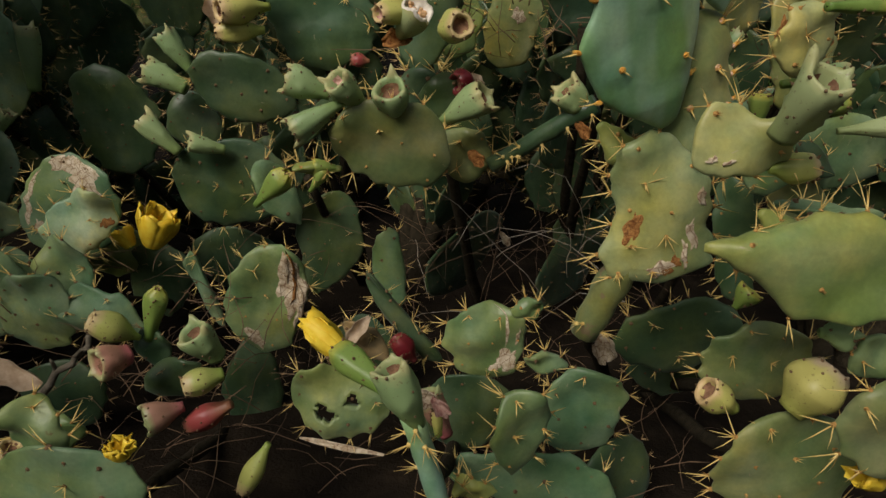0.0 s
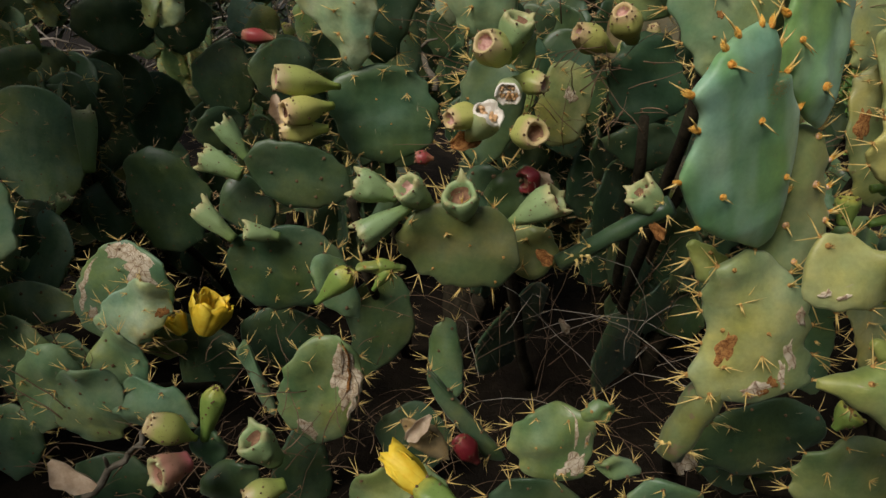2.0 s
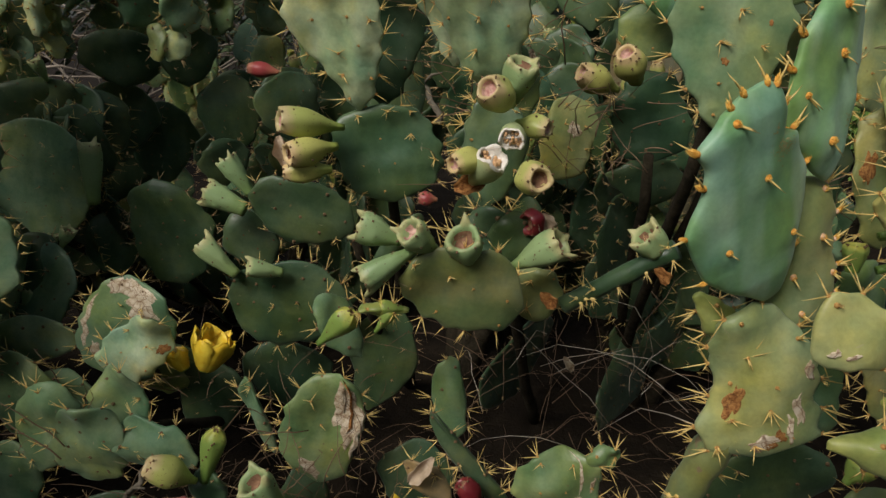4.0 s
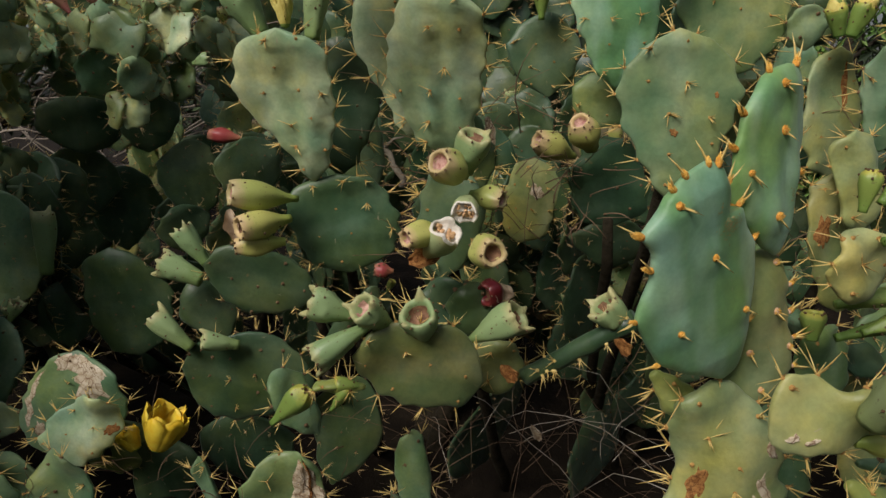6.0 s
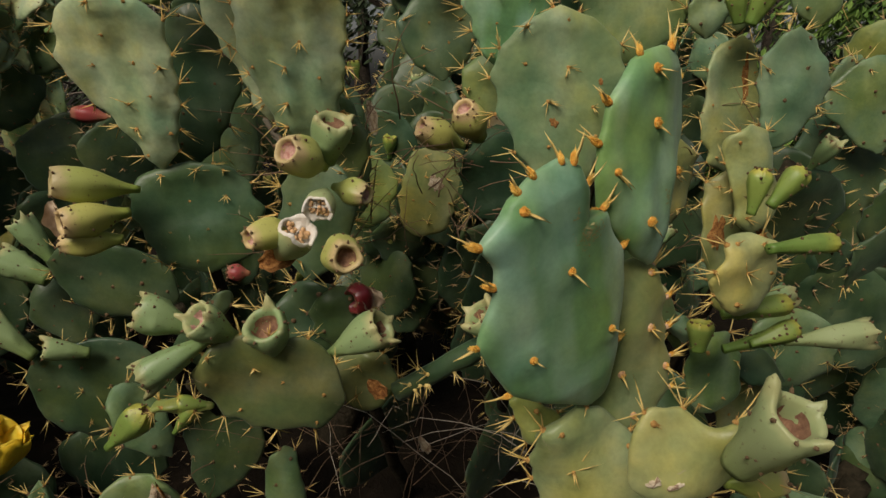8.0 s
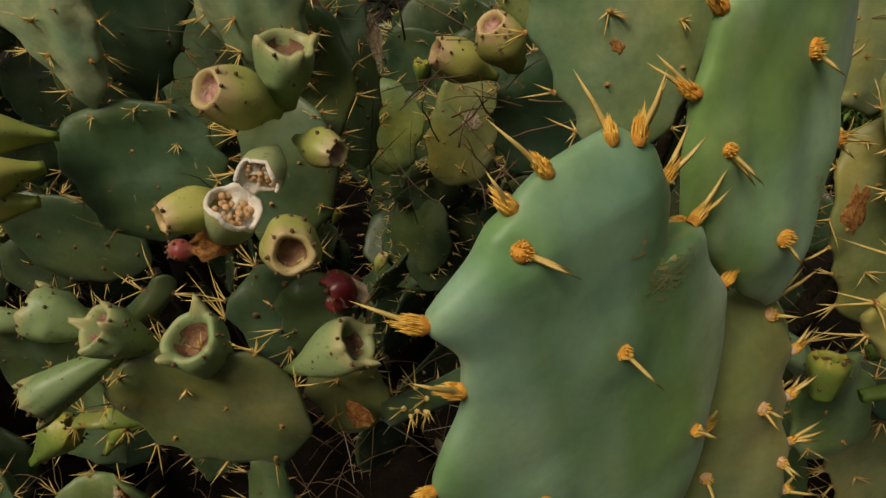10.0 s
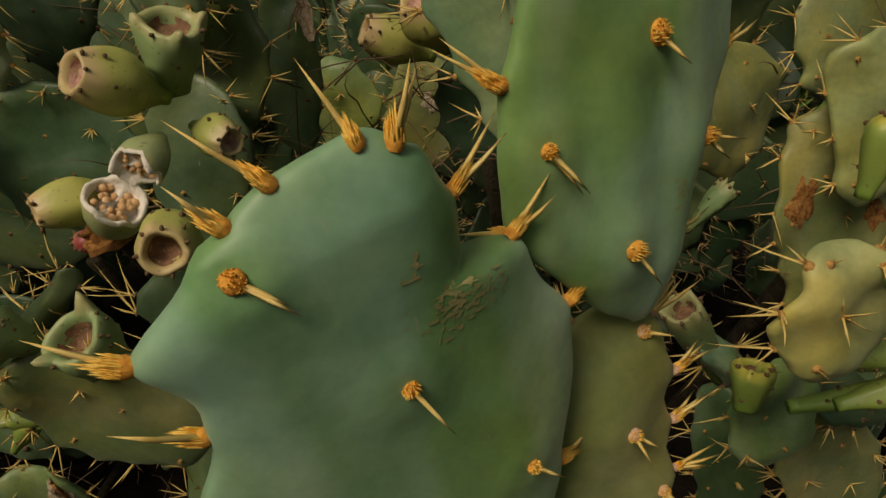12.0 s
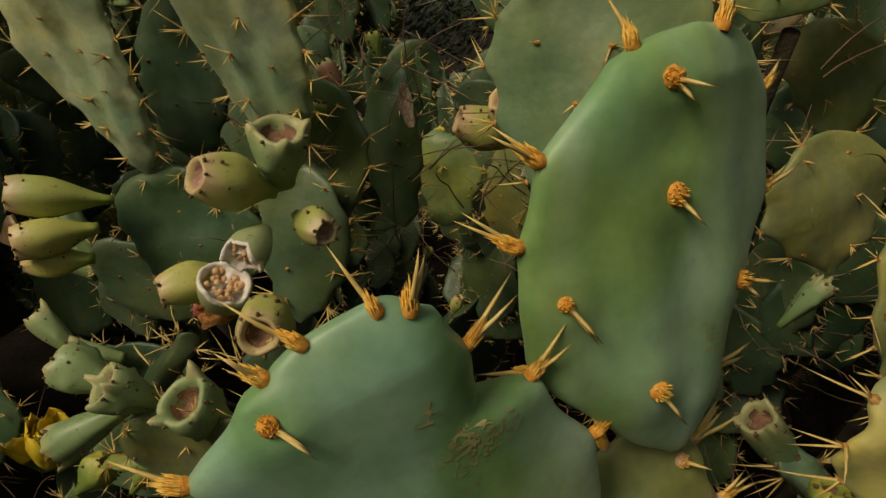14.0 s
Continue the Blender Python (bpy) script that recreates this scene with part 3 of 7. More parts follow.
def petals(owner, base, tip, width, seed, rings=((4, 0.3, 0.05), (5, 0.6, 0.3), (6, 0.9, 0.55)), name="flower", label="yellow cactus flower", closing=1.7, mat=None, ragged=0.0):
    """A flower or swelling bud: rings of broad cupped petals."""
    rng = random.Random(seed)
    length = (Vector(tip) - Vector(base)).length
    m = Matrix.Translation(owner.location).inverted() @ frame_of(base, tip, 0, 0)
    vs, fs = lathe([(0.0008, 0), (width * 0.22, length * 0.05), (width * 0.24, length * 0.18), (0.001, length * 0.22)], 10)
    hub = part(name, mesh_of(name, vs, fs, [FRUIT["young"]]), owner, label, m)
    for n, open_by, ring_r in rings:
        for k in range(n):
            u0 = 2 * math.pi * (k + rng.uniform(-0.15, 0.15)) / n + open_by
            pv, pf = [], []
            wide = width * 0.95 * rng.uniform(0.85, 1.1)
            tall = length * rng.uniform(0.85, 1.05)
            for layer in (0.0, 0.0009):
                for i in range(7):
                    q = i / 6
                    out = width * 0.20 + width * (0.16 + 0.45 * ring_r * open_by) * math.sin(0.2 + q * closing) - layer
                    w = wide * math.sin(math.pi * (0.12 + 0.70 * q)) ** 0.7
                    for j in range(5):
                        c = j / 4 * 2 - 1
                        rr = out * (1 - 0.10 * c * c) + (0.004 + 0.003 * ragged) * q * math.sin(6 * q + 7 * c + 2.1 * k) + 0.0035 * max(0.0, q - 0.6)
                        u = u0 + c * w / max(0.006, out) * 0.42
                        pv.append(Vector((rr * math.cos(u), length * 0.1 + tall * 0.9 * q - 0.15 * tall * c * c * q * q + (0.035 + 0.06 * ragged) * tall * q * math.sin(8 * c + 2 * k), rr * math.sin(u))))
            for layer in (0, 35):
                for i in range(6):
                    for j in range(4):
                        a = layer + i * 5 + j
                        pf.append((a, a + 1, a + 6, a + 5) if layer == 0 else (a, a + 5, a + 6, a + 1))
            for i in range(6):
                for a in (i * 5, i * 5 + 4):
                    pf.append((a, a + 5, a + 40, a + 35))
            for j in range(4):
                pf.append((30 + j, 31 + j, 66 + j, 65 + j))
            part("petal", mesh_of("petal", pv, pf, [mat or PETAL]), hub)
    return hub


def closed_bud(owner, base, tip, width, seed):
    """A young fruit topped by a shut, pointed flower bud of overlapping petals."""
    rng = random.Random(seed)
    a, b = Vector(base), Vector(tip)
    mid = a.lerp(b, 0.56)
    body = fruit(owner, base, tuple(mid), width, "young", seed, neck=0.55, flare=0.96, hollow=0.1, belly=0.9)
    length = (b - mid).length
    m = Matrix.Translation(owner.location).inverted() @ frame_of(tuple(mid - (b - a) * 0.03), tip, 0, 0)
    bud = new("bud", None)
    bud.parent = owner
    bud.matrix_local = m
    tagged(bud, "closed yellow-green flower bud")
    for k in range(7):
        u0, pv, pf = k * 2.4 + rng.uniform(-0.2, 0.2), [], []
        tall, fat = length * rng.uniform(0.82, 1.1), width * (0.49 - 0.012 * k)
        for i in range(7):
            q = i / 6
            out = fat * (1 - q ** 1.7) + 0.0006
            for j in range(5):
                c = j / 4 * 2 - 1
                u = u0 + c * 0.95 * (1 - 0.3 * q)
                pv.append(Vector((out * math.cos(u) * (1 - 0.05 * c * c), tall * (q - 0.12 * c * c * q), out * math.sin(u) * (1 - 0.05 * c * c))))
        for i in range(6):
            for j in range(4):
                v = i * 5 + j
                pf.append((v, v + 1, v + 6, v + 5))
        part("petal", mesh_of("petal", pv, pf, [PETAL_WAN if k % 2 else FRUIT["young"]]), bud)
    return body


def tube(pts, radii, sides=8):
    """A closed limb along points."""
    vs, fs = [], []
    for i, p in enumerate(pts):
        w = (pts[min(i + 1, len(pts) - 1)] - pts[max(i - 1, 0)]).normalized()
        a = w.cross(Vector((0.3, 0.9, 0.31))).normalized()
        c = w.cross(a)
        for k in range(sides):
            u = 2 * math.pi * k / sides
            vs.append(p + (a * math.cos(u) + c * math.sin(u)) * radii[i])
    for i in range(len(pts) - 1):
        for k in range(sides):
            j = (k + 1) % sides
            fs.append((i * sides + k, i * sides + j, (i + 1) * sides + j, (i + 1) * sides + k))
    fs.append(tuple(reversed(range(sides))))
    fs.append(tuple(range((len(pts) - 1) * sides, len(pts) * sides)))
    return vs, fs


def stem(owner, p0, p1, r0, r1, seed, mat=None, name="stem", sag=0.0, spines=True):
    """A round old stem between two places."""
    rng = random.Random(seed)
    a, b = Vector(p0) - owner.location, Vector(p1) - owner.location
    n = 9
    pts, rad = [], []
    for i in range(n):
        q = i / (n - 1)
        w = 0.012 * (b - a).length * 8
        pts.append(a.lerp(b, q) + Vector((rng.uniform(-1, 1), rng.uniform(-1, 1), rng.uniform(-1, 1))) * w * 0.06 + Vector((0, 0, -sag * math.sin(math.pi * q))))
        rad.append((r0 + (r1 - r0) * q) * rng.uniform(0.9, 1.1))
    vs, fs = tube(pts, rad, 10)
    ob = part(name, mesh_of(name, vs, fs, [SKINS[mat] if isinstance(mat, str) else mat or STEM_SKIN]), owner)
    if spines:
        sv, sf = [], []
        way = (b - a).normalized()
        for i in range(max(4, int((b - a).length / 0.009))):
            q = rng.random()
            u = rng.uniform(0, 6.28)
            o = way.orthogonal().normalized()
            out = o * math.cos(u) + way.cross(o) * math.sin(u)
            p = pts[int(q * (n - 1))].lerp(pts[min(n - 1, int(q * (n - 1)) + 1)], (q * (n - 1)) % 1) + out * (r0 + (r1 - r0) * q) * 0.95
            dome(sv, sf, p, out, 0.003, 0.003)
            for _ in range(5):
                cone(sv, sf, p, out + 0.55 * Vector((rng.uniform(-1, 1), rng.uniform(-1, 1), rng.uniform(-1, 1))), rng.uniform(0.010, 0.030), 0.0007)
        tagged(part("spine_cover", mesh_of("spine_cover", sv, sf, [SPINE]), ob), kind="stuff")
    return ob



def half_fruit(owner, base, mouth, width, seed, label):
    """One half of a fruit torn across: a green bowl with a thick ragged white lip, full of tan seeds."""
    rng = random.Random(seed)
    length = (Vector(mouth) - Vector(base)).length
    r, sides = width / 2, 32
    m = Matrix.Translation(owner.location).inverted() @ frame_of(base, mouth, 10, 10)
    ph = rng.uniform(0, 6)

    def shell(rows):
        vs, fs = lathe(rows, sides, 0.9, 0.03, None)
        for v in vs:
            u = math.atan2(v.z, v.x)
            k = max(0.0, v.y / length - 0.45)
            v.y += k * r * (0.42 * math.sin(2 * u + ph) + 0.22 * math.sin(5 * u + ph) + 0.10 * math.sin(11 * u))
            v.x *= 1 + 0.10 * k * math.sin(3 * u + ph)
        return vs, fs

    outer = [(r * (0.22 + 0.80 * math.sin(min(1.0, q * 1.15) * math.pi / 2)), q * length) for q in (0, 0.08, 0.18, 0.3, 0.42, 0.55, 0.68, 0.8, 0.9, 0.98)]
    vs, fs = shell([(0.0005, 0)] + outer)
    ob = part("fruit", mesh_of("fruit", vs, fs, [FRUIT["sage"]]), owner, label, m)
    vs, fs = shell([(r * 1.02, length * 0.975), (r * 1.0, length * 1.05), (r * 0.90, length * 1.06), (r * 0.82, length * 1.0), (r * 0.77, length * 0.90), (r * 0.55, length * 0.84), (r * 0.2, length * 0.82), (0.0005, length * 0.82)])
    part("pulp", mesh_of("pulp", vs, fs, [FLESH]), ob)
    for k in range(26):
        u, q = rng.uniform(0, 6.28), math.sqrt(rng.random()) * 0.70 * r
        p = Vector((q * math.cos(u), length * 0.84 + r * (0.18 * rng.random() + 0.10 * (1 - q / r)), 0.9 * q * math.sin(u)))
        vs, fs = [], []
        dome(vs, fs, p, Vector((rng.uniform(-0.7, 0.7), 1, rng.uniform(-0.7, 0.7))), r * rng.uniform(0.12, 0.18), r * 0.11, 6)
        part("seed", mesh_of("seed", vs, fs, [SEED]), ob)
    return ob


def curl(name, label, category, p0, p1, width, mat, seed, roll=1.2, lift=0.0):
    """A dry curled leaf or strip lying between two places."""
    rng = random.Random(seed)
    a, b = Vector(p0), Vector(p1)
    way = b - a
    side = way.cross(Vector((0, -1, 0.4))).normalized()
    up = side.cross(way).normalized()
    vs, fs = [], []
    nu, nv = 14, 7
    for layer in (0.0, 0.0012):
        for i in range(nu):
            q = i / (nu - 1)
            w = width * 0.5 * math.sin(math.pi * (0.06 + 0.88 * q)) ** 0.7 * (1 + 0.12 * math.sin(13 * q + seed))
            for j in range(nv):
                c = j / (nv - 1) * 2 - 1
                h = roll * w * c * c + lift * math.sin(math.pi * q) + 0.002 * math.sin(9 * q + 4 * c) - layer
                vs.append(a + way * q + side * w * c + up * h)
    n = nu * nv
    for i in range(nu - 1):
        for j in range(nv - 1):
            k = i * nv + j
            fs.append((k, k + 1, k + nv + 1, k + nv))
            fs.append((n + k, n + k + nv, n + k + nv + 1, n + k + 1))
        for k in (i * nv, i * nv + nv - 1):
            fs.append((k, k + nv, n + k + nv, n + k))
    return tagged(new(name, mesh_of(name, vs, fs, [mat])), label, category)


def stick(label, p0, p1, radius, seed):
    """A dead branch with two side twigs."""
    rng = random.Random(seed)
    a, b = Vector(p0), Vector(p1)
    ob = new("dead_branch", None)
    ob.location = a
    tagged(ob, label, "branch")
    n, pts = 8, []
    for i in range(n):
        pts.append((b - a) * i / (n - 1) + Vector((rng.uniform(-1, 1), rng.uniform(-1, 1), rng.uniform(-1, 1))) * radius * 0.9)
    vs, fs = tube(pts, [radius * (1 - 0.06 * i) for i in range(n)], 8)
    part("limb", mesh_of("limb", vs, fs, [BARK]), ob)
    for k in (3, 5):
        e = pts[k] + Vector((rng.uniform(-1, 1), rng.uniform(-0.5, 0.5), rng.uniform(0.2, 1))) * radius * 7
        vs, fs = tube([pts[k], pts[k].lerp(e, 0.5) + Vector((0, 0, radius)), e], [radius * 0.5, radius * 0.4, radius * 0.2], 6)
        part("twig", mesh_of("twig", vs, fs, [BARK]), ob)
    return ob



# the plant beside the path: the large waxy pads
front = plant('tall prickly pear with waxy blue-green pads and orange spines', 0.42, 0.80)
blue_pad = pad(front, (0.2556, 0.7003, 0.6968), (0.2026, 0.6488, 0.9146), 0.15, 29.3, -5, 'blue', 101, crease=(0.016, 0.18), fine=4, thick=0.024, wave=0.002, knob=0.003, label='large notched blue-green pad', spine=0.034, tuft=1.45, face=1.0,
               left=((0, 0.003), (0.03, 0.012), (0.09, 0.029), (0.175, 0.055), (0.28, 0.076), (0.38, 0.087), (0.475, 0.093), (0.535, 0.0935), (0.59, 0.088), (0.64, 0.079), (0.68, 0.073), (0.73, 0.071), (0.77, 0.0718), (0.81, 0.0755), (0.845, 0.0775), (0.868, 0.0735), (0.905, 0.06), (0.935, 0.051), (0.955, 0.043), (0.975, 0.0355), (0.99, 0.024), (1, 0.004)),
               right=((0, 0.008), (0.02, 0.018), (0.1, 0.027), (0.165, 0.032), (0.235, 0.038), (0.29, 0.043), (0.36, 0.05), (0.44, 0.0555), (0.535, 0.0565), (0.58, 0.054), (0.64, 0.048), (0.71, 0.0435), (0.735, 0.0385), (0.748, 0.029), (0.757, 0.0175), (0.79, 0.0195), (0.85, 0.02), (0.89, 0.0185), (0.93, 0.0165), (0.96, 0.0125), (0.985, 0.007), (1, 0.004)),
               spots=((0.915, -0.78), (0.646, -0.18), (0.335, 0.40), (0.395, -0.66)),
               edges=((-1, 0.85), (-1, 0.96), (-1, 0.985, -0.9), (-1, 0.988, -0.05), (1, 0.97, 0.8), (1, 0.86), (1, 0.735), (1, 0.545), (-1, 0.70), (-1, 0.52), (-1, 0.27), (1, 0.20)))
tall_pad = pad(front, (0.3096, 0.7323, 0.8121), (0.2987, 0.7291, 0.9938), 0.12, 37.8, 1.3, 'blue', 102, fine=4, thick=0.021, wave=0.0025, fold=-0.08, crease=(0.012, 0.16), flute=0.0015, knob=0.003, label='tall folded blue-green pad', spine=0.034, tuft=1.45, face=1.0,
               left=((0, 0.004), (0.02, 0.009), (0.06, 0.022), (0.12, 0.034), (0.2, 0.049), (0.27, 0.062), (0.35, 0.0685), (0.45, 0.072), (0.55, 0.072), (0.65, 0.069), (0.73, 0.066), (0.8, 0.059), (0.86, 0.0495), (0.91, 0.0385), (0.955, 0.028), (0.985, 0.014), (1, 0.003)),
               right=((0, 0.003), (0.07, 0.01), (0.15, 0.0175), (0.26, 0.0265), (0.37, 0.033), (0.48, 0.042), (0.57, 0.0465), (0.67, 0.048), (0.77, 0.046), (0.85, 0.042), (0.91, 0.036), (0.97, 0.026), (0.99, 0.016), (1, 0.004)),
               spots=((0.906, -0.38), (0.673, -0.18), (0.432, 0.65), (0.492, -0.82), (0.242, -0.37)),
               edges=((-1, 0.78), (-1, 0.616), (-1, 0.965), (1, 0.985, 0.5), (1, 0.836), (1, 0.60), (-1, 0.33), (1, 0.18)))
scarred_pad = pad(front, (0.277, 0.700, 0.512), (0.242, 0.700, 0.696), 0.123, 0, 0, 'pale', 103, fine=2, thick=0.02, label='yellowish pad with rust scabs', spine=0.03, tuft=1.1, gap=0.04, spacing=0.036, left=[0.004, 0.0439, 0.0589, 0.0623, 0.0589, 0.0486, 0.0418, 0.0414, 0.0411, 0.0409, 0.0407, 0.0356, 0.001], right=[0.004, 0.0535, 0.0587, 0.0608, 0.0578, 0.0572, 0.0587, 0.059, 0.0575, 0.0491, 0.0375, 0.026, 0.001])
pad(front, (0.292, 0.720, 0.646), (0.301, 0.740, 0.815), 0.085, 12, 0, 'olive', 104, full=0.42, high=1.0, neck=0.5, fine=2, spine=0.03, tuft=1.3, gap=0.04, spacing=0.036, count=(2, 3, 4), wool=WOOL_PINK)
heart_pad = pad(front, (0.255, 0.602, 0.686), (0.347, 0.608, 0.716), 0.071, 0, 10, 'pale', 105, fine=2, label='pale olive heart-shaped pad', spine=0.03, tuft=1.1, gap=0.04, spacing=0.036, left=[0.004, 0.0254, 0.0356, 0.0413, 0.0446, 0.0452, 0.0415, 0.0333, 0.0232, 0.0181, 0.0168, 0.0156, 0.001], right=[0.004, 0.0135, 0.0162, 0.0195, 0.0228, 0.0261, 0.0269, 0.0277, 0.0286, 0.0289, 0.0251, 0.0213, 0.001])
fruit(front, (0.317, 0.572, 0.720), (0.327, 0.536, 0.774), 0.040, 'sage', 106, neck=0.66, belly=0.85, flare=0.9, hollow=0.9)
pad(front, (0.274, 0.586, 0.607), (0.493, 0.584, 0.592), 0.107, 0, 8, 'lime', 107, fine=2, thick=0.03, label='thick yellow-green pad', spine=0.03, tuft=1.1, gap=0.065, spacing=0.06, left=[0.004, 0.009, 0.0123, 0.0202, 0.029, 0.0355, 0.0396, 0.0424, 0.0423, 0.0407, 0.0308, 0.021, 0.001], right=[0.004, 0.0099, 0.0169, 0.0286, 0.043, 0.0544, 0.0647, 0.065, 0.0652, 0.0622, 0.056, 0.0498, 0.001])
pad(front, (0.337, 0.620, 0.632), (0.388, 0.620, 0.593), 0.028, 10, 0, 'lime', 108, neck=0.5, spine=0.025, tuft=0.9, gap=0.042, spacing=0.04, count=(1, 2, 3, 3, 4, 5))
pad(front, (0.370, 0.660, 0.627), (0.488, 0.660, 0.608), 0.024, 0, 60, 'teal', 109, neck=0.5, spine=0.025, tuft=0.9, gap=0.042, spacing=0.04, count=(1, 2, 3, 3, 4, 5))
stem(front, (0.199, 0.720, 0.430), (0.236, 0.710, 0.534), 0.0193, 0.0208, 110)
stem(front, (0.236, 0.720, 0.525), (0.252, 0.740, 0.626), 0.0170, 0.0132, 111)
pad(front, (0.189, 0.710, 0.698), (0.238, 0.710, 0.648), 0.034, 0, 0, 'lime', 112, neck=0.5, spine=0.025, tuft=0.9, gap=0.042, spacing=0.04, count=(1, 2, 3, 3, 4, 5))
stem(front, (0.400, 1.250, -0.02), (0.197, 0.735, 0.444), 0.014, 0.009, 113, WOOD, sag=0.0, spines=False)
fruit(front, (0.332, 0.610, 0.678), (0.374, 0.610, 0.680), 0.030, 'ripe', 114, flare=0.8)
pad(front, (0.433, 0.799, 0.736), (0.441, 0.801, 0.822), 0.078, 15, 0, 'pale', 115, label='pale obovate pad', fine=2, spine=0.028, tuft=1.1, left=[0.004, 0.0181, 0.0217, 0.0283, 0.0349, 0.0413, 0.0389, 0.0365, 0.0341, 0.0322, 0.0303, 0.0253, 0.001], right=[0.004, 0.0212, 0.0259, 0.0285, 0.0324, 0.0363, 0.0351, 0.034, 0.0328, 0.0317, 0.027, 0.0218, 0.001])
pad(front, (0.510, 0.953, 0.539), (0.489, 0.947, 0.656), 0.085, 15, 0, 'leaf', 116, spine=0.025, tuft=0.9, gap=0.042, spacing=0.04, count=(1, 2, 3, 3, 4, 5), left=[0.004, 0.0261, 0.0331, 0.0351, 0.0362, 0.0373, 0.0383, 0.0394, 0.0405, 0.037, 0.0319, 0.0267, 0.001], right=[0.004, 0.0376, 0.0393, 0.0406, 0.0419, 0.0431, 0.0444, 0.0457, 0.0413, 0.0366, 0.0319, 0.0277, 0.001])
fruit(front, (0.433, 0.760, 0.817), (0.509, 0.780, 0.817), 0.020, 'young', 117, neck=0.5, belly=0.85)
fruit(front, (0.464, 0.850, 0.830), (0.470, 0.850, 0.878), 0.025, 'young', 118, neck=0.4, flare=0.5, hollow=0.1)
fruit(front, (0.480, 0.845, 0.840), (0.510, 0.845, 0.879), 0.026, 'young', 119, neck=0.45, flare=0.5, hollow=0.1)
fruit(front, (0.484, 0.850, 0.682), (0.534, 0.850, 0.701), 0.025, 'young', 120, neck=0.4, belly=0.85, flare=0.8, hollow=0.2)
fruit(front, (0.441, 0.840, 0.722), (0.514, 0.840, 0.733), 0.024, 'young', 121, neck=0.45, belly=0.88, flare=0.8, hollow=0.2)

# the middle plant with the wreath of hollow fruits
middle = plant('prickly pear with a wreath of hollow green fruits', 0.10, 1.10)
pad(middle, (0.029, 0.898, 0.599), (-0.140, 0.892, 0.645), 0.124, 0, -8, 'drab', 122, fine=2, spine=0.025, tuft=0.9, gap=0.042, spacing=0.04, count=(1, 2, 3, 3, 4, 5), left=[0.004, 0.0357, 0.0421, 0.0485, 0.0519, 0.0528, 0.0537, 0.0516, 0.0487, 0.0447, 0.0348, 0.0264, 0.001], right=[0.004, 0.0334, 0.0511, 0.0643, 0.0683, 0.0713, 0.0681, 0.0648, 0.0602, 0.0548, 0.0475, 0.0347, 0.001])
pad(middle, (0.054, 0.960, 0.551), (0.048, 0.960, 0.638), 0.073, 0, 0, 'olive', 123, spine=0.025, tuft=0.9, gap=0.042, spacing=0.04, count=(1, 2, 3, 3, 4, 5), left=[0.004, 0.0183, 0.023, 0.0245, 0.028, 0.0315, 0.0349, 0.0384, 0.0384, 0.037, 0.0355, 0.034, 0.001], right=[0.004, 0.0191, 0.0229, 0.0294, 0.0359, 0.037, 0.036, 0.035, 0.0341, 0.0329, 0.0294, 0.0224, 0.001])
stem(middle, (0.090, 0.950, 0.583), (0.226, 0.900, 0.684), 0.0127, 0.0139, 124, name='stem', mat='dark')
curl('dried_flower', 'rust-brown withered flower on the stem', 'flower', (0.055, 0.930, 0.609), (0.076, 0.930, 0.586), 0.019, RUST, 125)
curl('dried_flower', 'rust-brown withered flower on the stem', 'flower', (0.201, 0.900, 0.659), (0.219, 0.900, 0.635), 0.017, RUST, 126)
fruit(middle, (0.224, 0.915, 0.663), (0.183, 0.905, 0.703), 0.044, 'cup', 127, neck=0.5)
fruit(middle, (-0.136, 0.900, 0.693), (-0.190, 0.895, 0.715), 0.045, 'cup', 128, neck=0.35)
fruit(middle, (-0.093, 0.895, 0.682), (-0.122, 0.865, 0.718), 0.041, 'cup', 129, scar='pink', neck=0.45)
fruit(middle, (-0.044, 0.905, 0.662), (-0.053, 0.870, 0.707), 0.049, 'cup', 130, neck=0.5)
fruit(middle, (-0.113, 0.885, 0.688), (-0.182, 0.860, 0.652), 0.034, 'cup', 131, neck=0.35)
fruit(middle, (0.008, 0.910, 0.651), (0.074, 0.885, 0.697), 0.045, 'cup', 132, neck=0.25)
fruit(middle, (-0.271, 0.950, 0.514), (-0.215, 0.940, 0.570), 0.038, 'young', 133, flare=0.4, hollow=0.1)
pad(middle, (-0.221, 1.020, 0.456), (-0.284, 1.020, 0.564), 0.068, 50, 0, 'teal', 134, spine=0.025, tuft=0.9, gap=0.042, spacing=0.04, count=(1, 2, 3, 3, 4, 5))
pad(middle, (-0.131, 0.930, 0.580), (-0.204, 0.930, 0.581), 0.020, 0, 0, 'lime', 135, neck=0.6, spine=0.025, tuft=0.9, gap=0.042, spacing=0.04, count=(1, 2, 3, 3, 4, 5))
fruit(middle, (-0.131, 0.930, 0.580), (-0.175, 0.930, 0.584), 0.023, 'young', 136, flare=0.5)
fruit(middle, (-0.181, 0.930, 0.544), (-0.155, 0.930, 0.580), 0.021, 'young', 137, flare=0.7)
fruit(middle, (0.010, 0.950, 0.865), (-0.024, 0.895, 0.891), 0.046, 'ripe', 138, scar='pink', neck=0.22)
fruit(middle, (-0.029, 0.920, 0.803), (-0.066, 0.885, 0.798), 0.035, 'ripe', 139, scar='pink', neck=0.45, belly=0.5)
half_fruit(middle, (-0.043, 0.925, 0.766), (-0.015, 0.897, 0.803), 0.043, 140, 'torn fruit bowl with a white lip and tan seeds')
half_fruit(middle, (0.013, 0.925, 0.843), (0.008, 0.893, 0.828), 0.034, 141, 'torn upper half of a fruit with white pulp')
